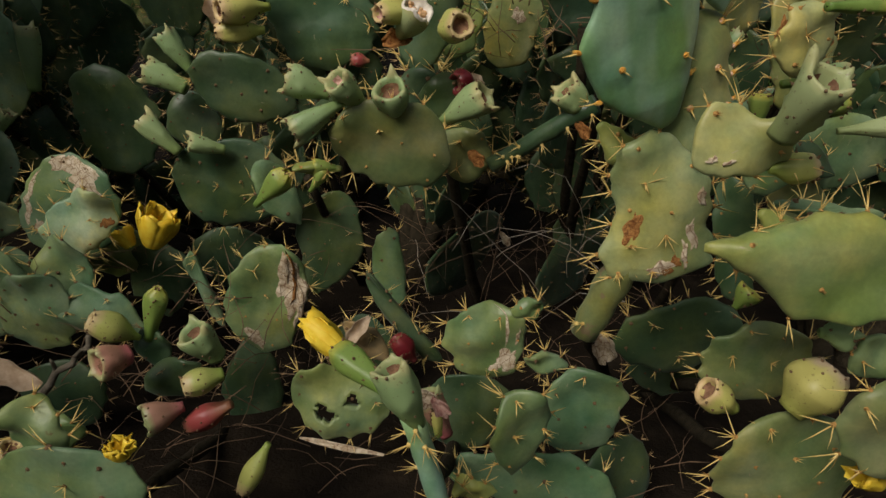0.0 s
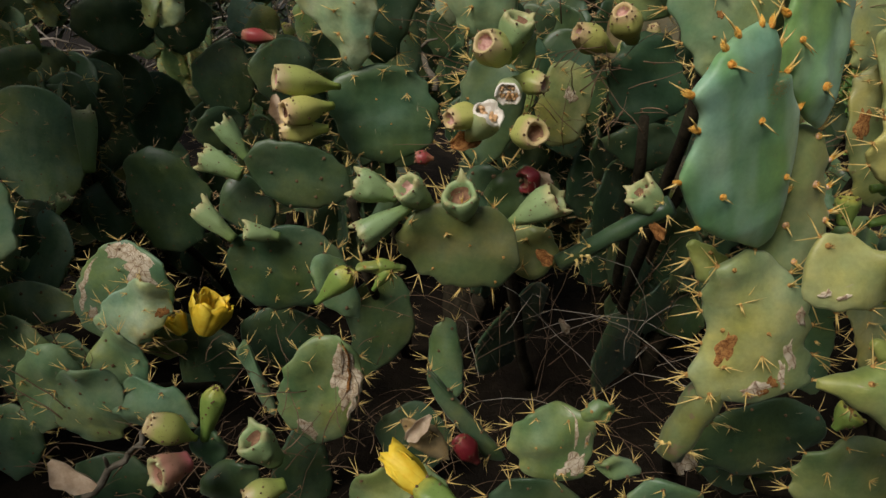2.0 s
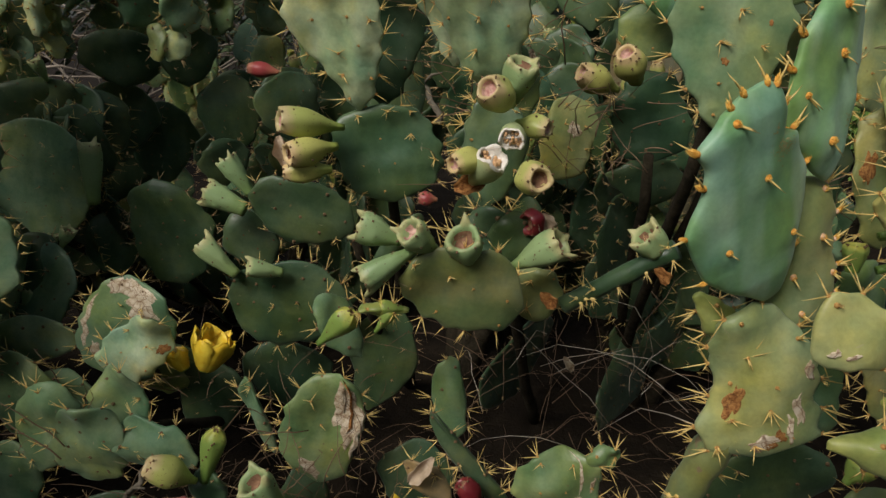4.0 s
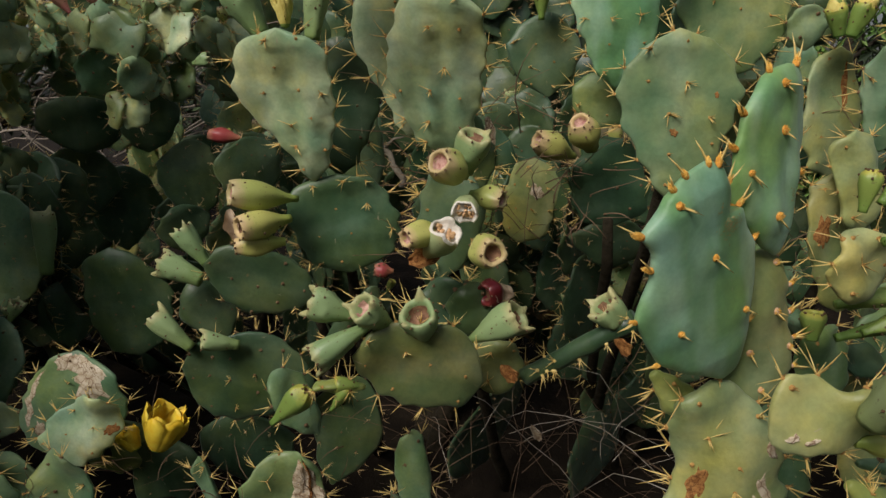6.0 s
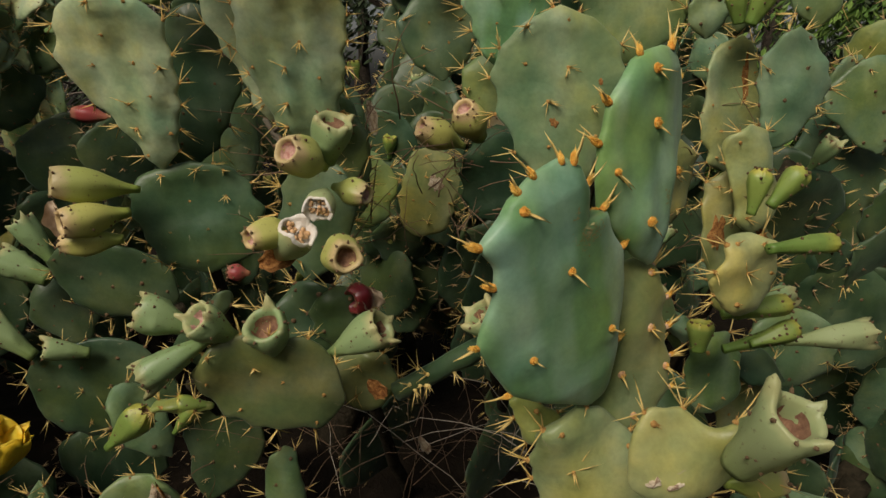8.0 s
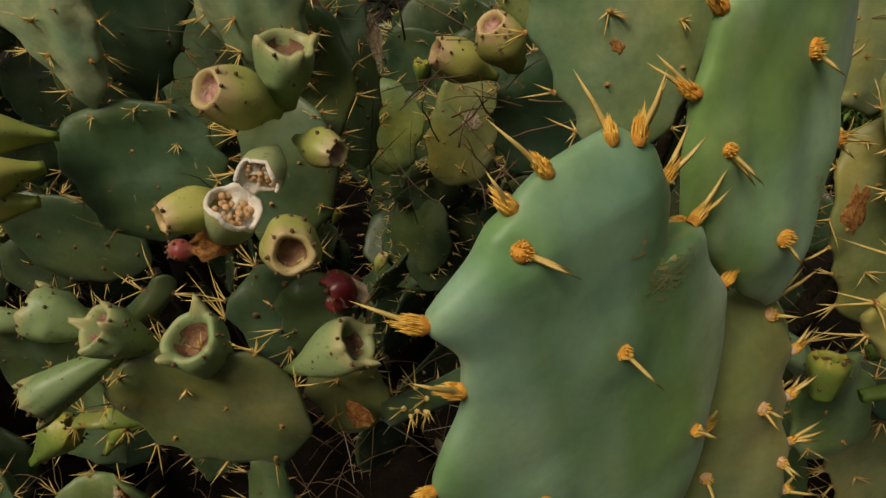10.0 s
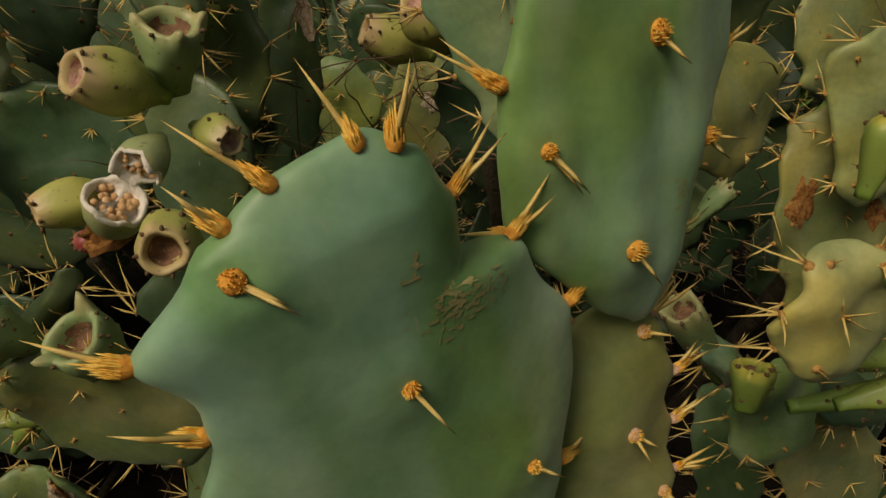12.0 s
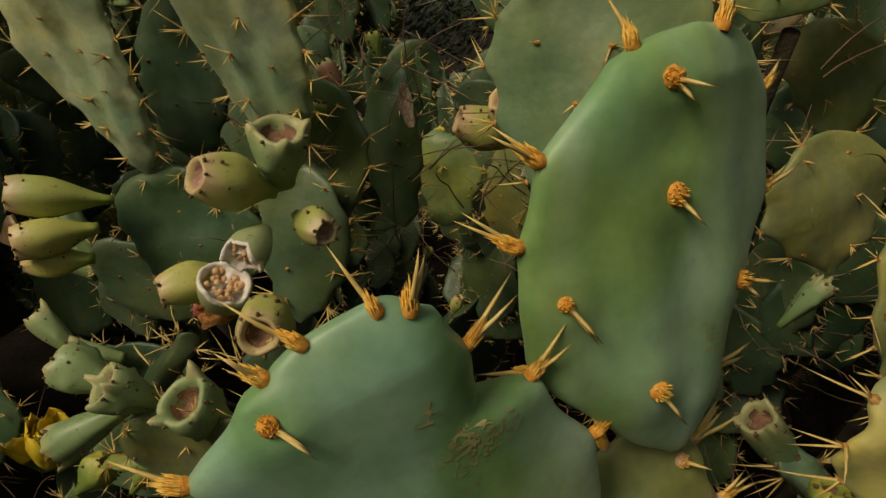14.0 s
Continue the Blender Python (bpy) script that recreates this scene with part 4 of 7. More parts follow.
fruit(middle, (0.024, 0.900, 0.781), (0.040, 0.845, 0.788), 0.043, 'ripe', 141, flare=0.72, hollow=0.5, belly=0.5, neck=0.5)
fruit(middle, (0.062, 0.985, 0.704), (0.035, 0.965, 0.698), 0.041, 'wine', 142, flare=0.8, hollow=0.5)
curl('dried_flower', 'shrivelled brown flower remnant on the fruit', 'dried flower', (0.056, 0.970, 0.713), (0.065, 0.970, 0.688), 0.027, DRY, 143)
fruit(middle, (0.017, 0.970, 0.840), (0.057, 0.940, 0.835), 0.033, 'ripe', 144, scar='pink')
fruit(middle, (0.007, 0.965, 0.871), (0.023, 0.945, 0.918), 0.046, 'cup', 145, hollow=0.4, neck=0.6, belly=0.8)
pad(middle, (0.019, 0.980, 0.630), (0.018, 0.980, 0.713), 0.076, 0, 0, 'dark', 146, spine=0.025, tuft=0.9, gap=0.042, spacing=0.04, count=(1, 2, 3, 3, 4, 5))
pad(middle, (-0.024, 1.035, 0.701), (-0.008, 1.035, 0.868), 0.092, 0, 0, 'moss', 147, full=0.45, spine=0.025, tuft=0.9, gap=0.042, spacing=0.04, count=(1, 2, 3, 3, 4, 5))
pad(middle, (-0.020, 1.054, 0.877), (-0.021, 0.927, 1.101), 0.128, -20, -28, 'wan', 148, fine=3, thick=0.02, wave=0.005, label='fluted pale green pad', spine=0.026, tuft=1.1, gap=0.042, spacing=0.04, count=(1, 2, 3, 3, 4, 5), left=[0.004, 0.0297, 0.0449, 0.0543, 0.0621, 0.068, 0.0718, 0.0714, 0.0691, 0.0628, 0.054, 0.0429, 0.001], right=[0.004, 0.024, 0.0336, 0.0418, 0.0465, 0.0506, 0.0538, 0.0564, 0.0585, 0.0564, 0.0511, 0.0414, 0.001], flute=0.0028)
pad(middle, (-0.068, 1.073, 0.910), (-0.103, 1.067, 1.142), 0.091, 10, 0, 'wan', 149, fine=2, spine=0.025, tuft=0.9, gap=0.042, spacing=0.04, count=(1, 2, 3, 3, 4, 5), left=[0.004, 0.015, 0.0181, 0.0241, 0.033, 0.0419, 0.0483, 0.0536, 0.0528, 0.0488, 0.0408, 0.0275, 0.001], right=[0.004, 0.0198, 0.0248, 0.0265, 0.0302, 0.0338, 0.0369, 0.0376, 0.0383, 0.0367, 0.0339, 0.0255, 0.001])
fruit(middle, (-0.017, 0.980, 1.100), (-0.012, 0.980, 1.157), 0.037, 'cup', 150, neck=0.55, flare=0.9, belly=0.9)
pad(middle, (-0.114, 0.925, 1.101), (-0.174, 0.925, 1.288), 0.111, 0, 0, 'sage', 151, fine=2, spine=0.025, tuft=0.9, gap=0.042, spacing=0.04, count=(1, 2, 3, 3, 4, 5), left=[0.004, 0.0303, 0.0507, 0.0656, 0.0775, 0.0802, 0.0818, 0.0796, 0.0769, 0.0711, 0.0653, 0.0517, 0.001], right=[0.004, 0.0087, 0.0127, 0.0167, 0.0207, 0.0247, 0.0286, 0.0309, 0.03, 0.0291, 0.0283, 0.0246, 0.001])
stem(middle, (0.120, 1.550, -0.02), (-0.007, 1.055, 0.711), 0.014, 0.009, 152, WOOD, sag=0.0, spines=False)

# the plant with the round dark pad and the stacked fruits
round_one = plant('prickly pear with a round dark pad and stacked yellow fruits', -0.25, 1.25)
pad(round_one, (-0.170, 1.096, 0.697), (-0.183, 1.094, 0.855), 0.163, 5, 0, 'moss', 153, fine=2, label='round dark green pad', spine=0.025, tuft=0.9, gap=0.042, spacing=0.04, count=(1, 2, 3, 3, 4, 5), left=[0.004, 0.0401, 0.0554, 0.0635, 0.0705, 0.076, 0.0815, 0.0815, 0.0812, 0.0785, 0.0741, 0.0645, 0.001], right=[0.004, 0.0431, 0.0677, 0.077, 0.0846, 0.0832, 0.0817, 0.0786, 0.0754, 0.0699, 0.0629, 0.0479, 0.001])
pad(round_one, (-0.217, 1.088, 0.844), (-0.236, 1.007, 1.061), 0.145, -14, -21, 'wan', 154, fine=3, thick=0.02, wave=0.005, label='fluted pale green pad', spine=0.026, tuft=1.1, gap=0.042, spacing=0.04, count=(1, 2, 3, 3, 4, 5), left=[0.004, 0.0116, 0.0202, 0.0329, 0.0482, 0.0635, 0.0756, 0.0814, 0.0839, 0.0804, 0.0738, 0.0618, 0.001], right=[0.004, 0.0211, 0.0307, 0.038, 0.0452, 0.0508, 0.0564, 0.0589, 0.0606, 0.0593, 0.0549, 0.0435, 0.001], flute=0.0026)
fruit(round_one, (-0.235, 1.050, 0.823), (-0.317, 1.000, 0.840), 0.043, 'ripe', 155, neck=0.22, scar='pink', belly=0.68, flare=0.78)
fruit(round_one, (-0.243, 1.030, 0.798), (-0.303, 0.980, 0.795), 0.041, 'ripe', 156, neck=0.3, belly=0.65, flare=0.8)
fruit(round_one, (-0.250, 1.020, 0.766), (-0.317, 1.000, 0.765), 0.035, 'ripe', 157, neck=0.35, belly=0.6, flare=0.55)
curl('dried_flower', 'withered tan flower hanging on a fruit', 'flower', (-0.320, 1.000, 0.818), (-0.314, 1.000, 0.775), 0.020, DRY, 158)
pad(round_one, (-0.264, 1.239, 0.611), (-0.458, 1.232, 0.677), 0.127, 0, -6, 'dark', 159, spine=0.025, tuft=0.9, gap=0.042, spacing=0.04, count=(1, 2, 3, 3, 4, 5), left=[0.004, 0.0278, 0.0393, 0.0508, 0.0585, 0.0617, 0.0649, 0.0642, 0.0591, 0.0541, 0.043, 0.0303, 0.001], right=[0.004, 0.0369, 0.0461, 0.0551, 0.058, 0.0609, 0.0616, 0.0603, 0.0583, 0.0515, 0.0448, 0.0381, 0.001])
pad(round_one, (-0.270, 1.221, 0.449), (-0.516, 1.219, 0.482), 0.179, 0, -5, 'dark', 160, spine=0.025, tuft=0.9, gap=0.042, spacing=0.04, count=(1, 2, 3, 3, 4, 5), left=[0.004, 0.0286, 0.0486, 0.0705, 0.0793, 0.0857, 0.0921, 0.0938, 0.0922, 0.0906, 0.0769, 0.061, 0.001], right=[0.004, 0.0404, 0.0625, 0.0766, 0.0851, 0.087, 0.0865, 0.0839, 0.0782, 0.0724, 0.0599, 0.0459, 0.001])
fruit(round_one, (-0.459, 1.250, 0.673), (-0.500, 1.250, 0.738), 0.040, 'cup', 161, neck=0.5, flare=1)
fruit(round_one, (-0.480, 1.270, 0.637), (-0.552, 1.270, 0.670), 0.048, 'cup', 162, neck=0.6, flare=0.9)
fruit(round_one, (-0.484, 1.200, 0.529), (-0.546, 1.200, 0.590), 0.040, 'cup', 163, neck=0.5)
fruit(round_one, (-0.394, 1.190, 0.538), (-0.448, 1.165, 0.556), 0.034, 'cup', 164, neck=0.5)
pad(round_one, (-0.476, 1.350, 0.482), (-0.528, 1.350, 0.617), 0.108, 0, 0, 'dark', 165, spine=0.016, tuft=0.6, dull=True, face=0.5)
fruit(round_one, (-0.283, 1.100, 1.056), (-0.319, 1.100, 1.126), 0.053, 'cup', 166, neck=0.5)
petals(round_one, (-0.238, 1.060, 1.062), (-0.240, 1.056, 1.126), 0.029, 167, rings=((4, 0.35, 0.05), (5, 0.5, 0.25)), label='wilting pale yellow cactus flower', mat=PETAL_WAN, closing=2.2, ragged=1.0)
fruit(round_one, (-0.202, 1.060, 1.047), (-0.190, 1.060, 1.116), 0.036, 'cup', 168, neck=0.6, flare=0.95, belly=0.9)
pad(round_one, (-0.187, 1.140, 0.843), (-0.177, 1.140, 1.057), 0.124, 0, 0, 'dark', 169, fine=2, spine=0.025, tuft=0.9, gap=0.042, spacing=0.04, count=(1, 2, 3, 3, 4, 5))
pad(round_one, (-0.197, 1.300, 0.726), (-0.175, 1.300, 0.963), 0.105, 0, 0, 'moss', 170, spine=0.016, tuft=0.6, dull=True, face=0.5)
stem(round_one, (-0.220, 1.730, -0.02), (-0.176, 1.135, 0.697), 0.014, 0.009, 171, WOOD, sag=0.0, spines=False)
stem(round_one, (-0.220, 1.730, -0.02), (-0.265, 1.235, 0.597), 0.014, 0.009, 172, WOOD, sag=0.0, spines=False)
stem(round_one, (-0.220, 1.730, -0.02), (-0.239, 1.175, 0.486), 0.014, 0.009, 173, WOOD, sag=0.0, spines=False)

# the wounded plant in the lower part with flowers
wounded = plant('wounded prickly pear with dried scars and yellow flowers', -0.55, 1.15)
crust_pad = pad(wounded, (-0.728, 1.180, 0.311), (-0.691, 1.180, 0.528), 0.184, 0, 0, 'teal', 174, wave=0.011, fine=2, label='pale pad with a dried white crust', spine=0.025, tuft=0.9, gap=0.042, spacing=0.04, count=(1, 2, 3, 3, 4, 5), left=[0.004, 0.0624, 0.0834, 0.0876, 0.0914, 0.092, 0.0876, 0.0832, 0.0743, 0.0628, 0.0513, 0.0437, 0.001], right=[0.004, 0.0505, 0.0638, 0.0774, 0.0892, 0.0919, 0.0947, 0.0974, 0.0952, 0.0913, 0.0873, 0.0791, 0.001])
bright_pad = pad(wounded, (-0.690, 1.100, 0.359), (-0.597, 1.100, 0.487), 0.102, 0, 0, 'wan', 175, wave=0.011, fine=2, spine=0.025, tuft=0.9, gap=0.042, spacing=0.04, count=(1, 2, 3, 3, 4, 5), left=[0.004, 0.0433, 0.0526, 0.053, 0.0525, 0.0519, 0.05, 0.0445, 0.0391, 0.0336, 0.0303, 0.0247, 0.001], right=[0.004, 0.028, 0.0323, 0.0375, 0.0426, 0.0478, 0.0518, 0.0524, 0.053, 0.0484, 0.0375, 0.0282, 0.001])
pad(wounded, (-0.621, 1.020, 0.291), (-0.644, 1.020, 0.432), 0.091, 0, 0, 'teal', 176, wave=0.011, full=0.5, neck=0.45, spine=0.025, tuft=0.9, gap=0.042, spacing=0.04, count=(1, 2, 3, 3, 4, 5))
pad(wounded, (-0.708, 1.000, 0.220), (-0.668, 0.980, 0.382), 0.129, 0, 0, 'teal', 177, wave=0.011, full=0.4, high=1, neck=0.5, fine=2, spine=0.025, tuft=0.9, gap=0.042, spacing=0.04, count=(1, 2, 3, 3, 4, 5))
pad(wounded, (-0.506, 0.990, 0.264), (-0.636, 0.990, 0.329), 0.094, 0, 0, 'teal', 178, wave=0.011, full=0.45, neck=0.45, spine=0.025, tuft=0.9, gap=0.042, spacing=0.04, count=(1, 2, 3, 3, 4, 5))
pad(wounded, (-0.871, 1.150, 0.197), (-0.820, 1.150, 0.348), 0.136, 0, 0, 'teal', 179, wave=0.011, spine=0.025, tuft=0.9, gap=0.042, spacing=0.04, count=(1, 2, 3, 3, 4, 5))
pad(wounded, (-0.794, 1.000, 0.233), (-0.735, 1.000, 0.413), 0.110, 0, 0, 'sage', 180, wave=0.011, spine=0.025, tuft=0.9, gap=0.042, spacing=0.04, count=(1, 2, 3, 3, 4, 5))
pad(wounded, (-0.916, 1.120, 0.211), (-0.888, 1.120, 0.402), 0.134, 0, 0, 'teal', 181, spine=0.025, tuft=0.9, gap=0.042, spacing=0.04, count=(1, 2, 3, 3, 4, 5))
pad(wounded, (-0.909, 1.050, 0.086), (-0.891, 1.050, 0.252), 0.121, 0, 0, 'teal', 182, spine=0.025, tuft=0.9, gap=0.042, spacing=0.04, count=(1, 2, 3, 3, 4, 5))
pad(wounded, (-0.914, 1.200, 0.337), (-0.916, 1.200, 0.435), 0.208, 0, 0, 'teal', 183, spine=0.025, tuft=0.9, gap=0.042, spacing=0.04, count=(1, 2, 3, 3, 4, 5))
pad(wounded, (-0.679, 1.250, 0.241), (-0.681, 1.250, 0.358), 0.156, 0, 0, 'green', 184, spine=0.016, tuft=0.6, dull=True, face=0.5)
petals(wounded, (-0.552, 1.160, 0.347), (-0.520, 1.160, 0.427), 0.067, 185)
petals(wounded, (-0.589, 1.160, 0.347), (-0.608, 1.160, 0.388), 0.046, 186, rings=((4, 0.35, 0.2), (4, 0.5, 0.3)), name='bud', label='opening yellow bud')
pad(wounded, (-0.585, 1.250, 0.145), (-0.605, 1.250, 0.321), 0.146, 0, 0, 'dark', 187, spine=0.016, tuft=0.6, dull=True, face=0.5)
torn_pad = pad(wounded, (-0.319, 1.060, 0.178), (-0.269, 1.069, 0.401), 0.139, 10, 0, 'green', 188, wave=0.011, fine=2, label='pad with a torn corky scar', spine=0.025, tuft=0.9, gap=0.042, spacing=0.04, count=(1, 2, 3, 3, 4, 5), left=[0.004, 0.0361, 0.0642, 0.0735, 0.0805, 0.0837, 0.0832, 0.0828, 0.0792, 0.0717, 0.0583, 0.0428, 0.001], right=[0.004, 0.037, 0.0443, 0.0472, 0.0508, 0.0543, 0.0558, 0.0549, 0.0541, 0.0501, 0.0412, 0.0324, 0.001])
pad(wounded, (-0.408, 1.100, 0.211), (-0.452, 1.100, 0.369), 0.026, 0, 0, 'teal', 189, spine=0.025, tuft=0.9, gap=0.042, spacing=0.04, count=(1, 2, 3, 3, 4, 5), left=[0.004, 0.0105, 0.0138, 0.0156, 0.0163, 0.0164, 0.0164, 0.0164, 0.0164, 0.0165, 0.0165, 0.0138, 0.001], right=[0.004, 0.007, 0.0081, 0.0079, 0.0076, 0.0074, 0.0071, 0.0075, 0.008, 0.0085, 0.009, 0.0081, 0.001])
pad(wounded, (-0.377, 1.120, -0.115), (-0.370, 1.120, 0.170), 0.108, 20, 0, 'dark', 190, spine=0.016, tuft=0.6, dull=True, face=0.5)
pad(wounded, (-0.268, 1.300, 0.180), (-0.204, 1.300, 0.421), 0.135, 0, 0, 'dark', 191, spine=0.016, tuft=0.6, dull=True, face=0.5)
fruit(wounded, (-0.455, 0.880, 0.316), (-0.508, 0.850, 0.363), 0.047, 'ripe', 192, neck=0.2, scar='hole')
fruit(wounded, (-0.451, 0.900, 0.302), (-0.422, 0.900, 0.394), 0.036, 'young', 193, neck=0.5, flare=0.3, hollow=0.05)
pad(wounded, (-0.446, 0.900, 0.249), (-0.447, 0.900, 0.323), 0.055, 0, 0, 'dark', 194, spine=0.016, tuft=0.6, dull=True, face=0.5)
fruit(wounded, (-0.325, 0.850, 0.303), (-0.348, 0.830, 0.358), 0.051, 'cup', 195, neck=0.6)
fruit(wounded, (-0.432, 0.800, 0.337), (-0.459, 0.765, 0.343), 0.051, 'blush', 196, neck=0.6)
fruit(wounded, (-0.287, 0.770, 0.327), (-0.331, 0.740, 0.326), 0.038, 'ripe', 197, neck=0.5, scar='hole')
fruit(wounded, (-0.346, 0.760, 0.279), (-0.387, 0.730, 0.276), 0.044, 'blush', 198, neck=0.35)
fruit(wounded, (-0.281, 0.770, 0.276), (-0.346, 0.760, 0.243), 0.036, 'red', 199, neck=0.4, flare=0.6)
fruit(wounded, (-0.228, 0.750, 0.223), (-0.267, 0.730, 0.151), 0.031, 'ripe', 200, neck=0.3)
pad(wounded, (-0.383, 0.850, 0.230), (-0.409, 0.850, 0.293), 0.097, 0, 0, 'dark', 201, spine=0.016, tuft=0.6, dull=True, face=0.5)
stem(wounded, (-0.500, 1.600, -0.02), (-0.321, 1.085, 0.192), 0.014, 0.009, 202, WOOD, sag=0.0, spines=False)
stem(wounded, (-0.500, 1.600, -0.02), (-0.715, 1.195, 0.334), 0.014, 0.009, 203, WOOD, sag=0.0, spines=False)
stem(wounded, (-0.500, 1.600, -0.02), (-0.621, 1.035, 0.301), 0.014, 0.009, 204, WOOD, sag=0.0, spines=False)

# low plant at the corner
corner = plant('low prickly pear with a broad grey-green pad', -0.42, 0.62)
pad(corner, (-0.442, 0.600, 0.161), (-0.397, 0.600, 0.340), 0.200, 0, 0, 'teal', 205, full=0.4, high=0.9, neck=0.5, fine=2, spine=0.03, tuft=1.1, gap=0.04, spacing=0.036)
pad(corner, (-0.432, 0.620, 0.305), (-0.479, 0.620, 0.387), 0.067, 0, 0, 'green', 206, wave=0.011, full=0.5, neck=0.4, fine=2, spine=0.025, tuft=0.9, gap=0.042, spacing=0.04, count=(1, 2, 3, 3, 4, 5))
pad(corner, (-0.486, 0.680, 0.263), (-0.480, 0.680, 0.322), 0.067, 0, 0, 'green', 207, spine=0.025, tuft=0.9, gap=0.042, spacing=0.04, count=(1, 2, 3, 3, 4, 5))
fruit(corner, (-0.531, 0.640, 0.251), (-0.510, 0.640, 0.306), 0.042, 'ripe', 208)
petals(corner, (-0.351, 0.600, 0.322), (-0.349, 0.600, 0.347), 0.028, 209)
stem(corner, (-0.420, 1.070, -0.02), (-0.440, 0.615, 0.181), 0.014, 0.009, 210, WOOD, sag=0.0, spines=False)

# low plant in the foreground with the yellow bud on a long stalk
budding = plant('low prickly pear with a yellow bud on a long stalk', 0.03, 0.60)
stem(budding, (0.024, 0.530, 0.323), (-0.006, 0.520, 0.455), 0.0108, 0.0120, 211, mat='blue')
fruit(budding, (-0.001, 0.520, 0.443), (-0.025, 0.515, 0.512), 0.038, 'cup', 212, neck=0.5, belly=0.6, flare=0.8)
fruit(budding, (-0.030, 0.530, 0.477), (-0.083, 0.570, 0.494), 0.032, 'young', 213, neck=0.5, flare=0.8, hollow=0.05, belly=0.8)
petals(budding, (-0.075, 0.575, 0.483), (-0.120, 0.595, 0.519), 0.038, 214, rings=((4, 0.2, 0.1), (5, 0.35, 0.3)), name='bud', label='closed yellow flower bud', closing=2.75)
pad(budding, (-0.063, 0.860, 0.201), (-0.222, 0.860, 0.237), 0.127, 0, 10, 'teal', 215, wave=0.011, full=0.42, high=1.0, neck=0.4, lumps=0.08, label='blue-green pad with eaten holes', holes=((0.62, -0.35, 0.11, 0.2), (0.38, 0.05, 0.07, 0.16)), spine=0.025, tuft=0.9, gap=0.042, spacing=0.04, count=(1, 2, 3, 3, 4, 5), fine=4)
pad(budding, (-0.073, 1.080, 0.263), (-0.080, 1.080, 0.428), 0.059, 0, 0, 'teal', 216, spine=0.025, tuft=0.9, gap=0.042, spacing=0.04, count=(1, 2, 3, 3, 4, 5), left=[0.004, 0.0197, 0.0255, 0.0278, 0.0292, 0.0314, 0.0335, 0.0357, 0.0331, 0.0291, 0.0251, 0.0217, 0.001], right=[0.004, 0.0195, 0.0218, 0.0229, 0.024, 0.0251, 0.0246, 0.0228, 0.021, 0.0191, 0.0178, 0.0146, 0.001])
pad(budding, (0.018, 0.940, 0.242), (-0.103, 0.940, 0.409), 0.031, 0, 0, 'dark', 217, spine=0.025, tuft=0.9, gap=0.042, spacing=0.04, count=(1, 2, 3, 3, 4, 5), left=[0.004, 0.0192, 0.0223, 0.0236, 0.0249, 0.0262, 0.0267, 0.0271, 0.025, 0.0211, 0.0175, 0.015, 0.001], right=[0.004, 0.0069, 0.0073, 0.0061, 0.0048, 0.0036, 0.0037, 0.004, 0.0042, 0.0047, 0.0059, 0.007, 0.001])
split_pad = pad(budding, (0.086, 0.885, 0.247), (0.093, 0.885, 0.379), 0.124, 0, 0, 'green', 218, wave=0.011, fine=2, label='green pad with a split dry scar', spine=0.025, tuft=0.9, gap=0.042, spacing=0.04, count=(1, 2, 3, 3, 4, 5), left=[0.004, 0.0365, 0.0426, 0.0498, 0.0576, 0.0653, 0.0662, 0.0645, 0.0628, 0.0612, 0.0495, 0.0377, 0.001], right=[0.004, 0.0403, 0.0476, 0.0499, 0.0524, 0.0549, 0.0574, 0.0599, 0.0575, 0.0551, 0.0526, 0.0424, 0.001])
pad(budding, (0.125, 0.880, 0.369), (0.173, 0.880, 0.384), 0.033, 0, 0, 'green', 219, neck=0.6, spine=0.025, tuft=0.9, gap=0.042, spacing=0.04, count=(1, 2, 3, 3, 4, 5))
pad(budding, (0.217, 0.870, 0.282), (0.148, 0.870, 0.293), 0.035, 0, 0, 'teal', 220, neck=0.5, spine=0.025, tuft=0.9, gap=0.042, spacing=0.04, count=(1, 2, 3, 3, 4, 5))
pad(budding, (0.210, 0.800, 0.173), (0.238, 0.800, 0.325), 0.126, 0, 5, 'teal', 221, full=0.42, high=1, neck=0.4, fine=2, spine=0.025, tuft=0.9, gap=0.042, spacing=0.04, count=(1, 2, 3, 3, 4, 5))
pad(budding, (0.110, 0.640, 0.273), (0.125, 0.640, 0.402), 0.075, 25, 0, 'green', 222, full=0.5, lumps=0.08, spine=0.025, tuft=0.9, gap=0.042, spacing=0.04, count=(1, 2, 3, 3, 4, 5))
pad(budding, (0.057, 0.880, 0.101), (0.063, 0.880, 0.260), 0.153, 0, 0, 'dark', 223, spine=0.025, tuft=0.9, gap=0.042, spacing=0.04, count=(1, 2, 3, 3, 4, 5))
pad(budding, (0.270, 0.717, 0.160), (0.025, 0.723, 0.197), 0.082, 0, 10, 'teal', 224, spine=0.025, tuft=0.9, gap=0.042, spacing=0.04, count=(1, 2, 3, 3, 4, 5), left=[0.004, 0.0132, 0.017, 0.0185, 0.0198, 0.0217, 0.0237, 0.0256, 0.0239, 0.0209, 0.018, 0.0155, 0.001], right=[0.004, 0.0331, 0.0409, 0.0533, 0.062, 0.0545, 0.0501, 0.0507, 0.0511, 0.0465, 0.0419, 0.0375, 0.001])
pad(budding, (0.323, 0.800, 0.024), (0.261, 0.800, 0.185), 0.162, 40, -20, 'dark', 225, spine=0.016, tuft=0.6, dull=True, face=0.5)
fruit(budding, (-0.024, 0.900, 0.267), (-0.055, 0.900, 0.309), 0.036, 'wine', 226)
fruit(budding, (0.028, 0.720, 0.267), (0.001, 0.720, 0.332), 0.037, 'blush', 227, neck=0.5)
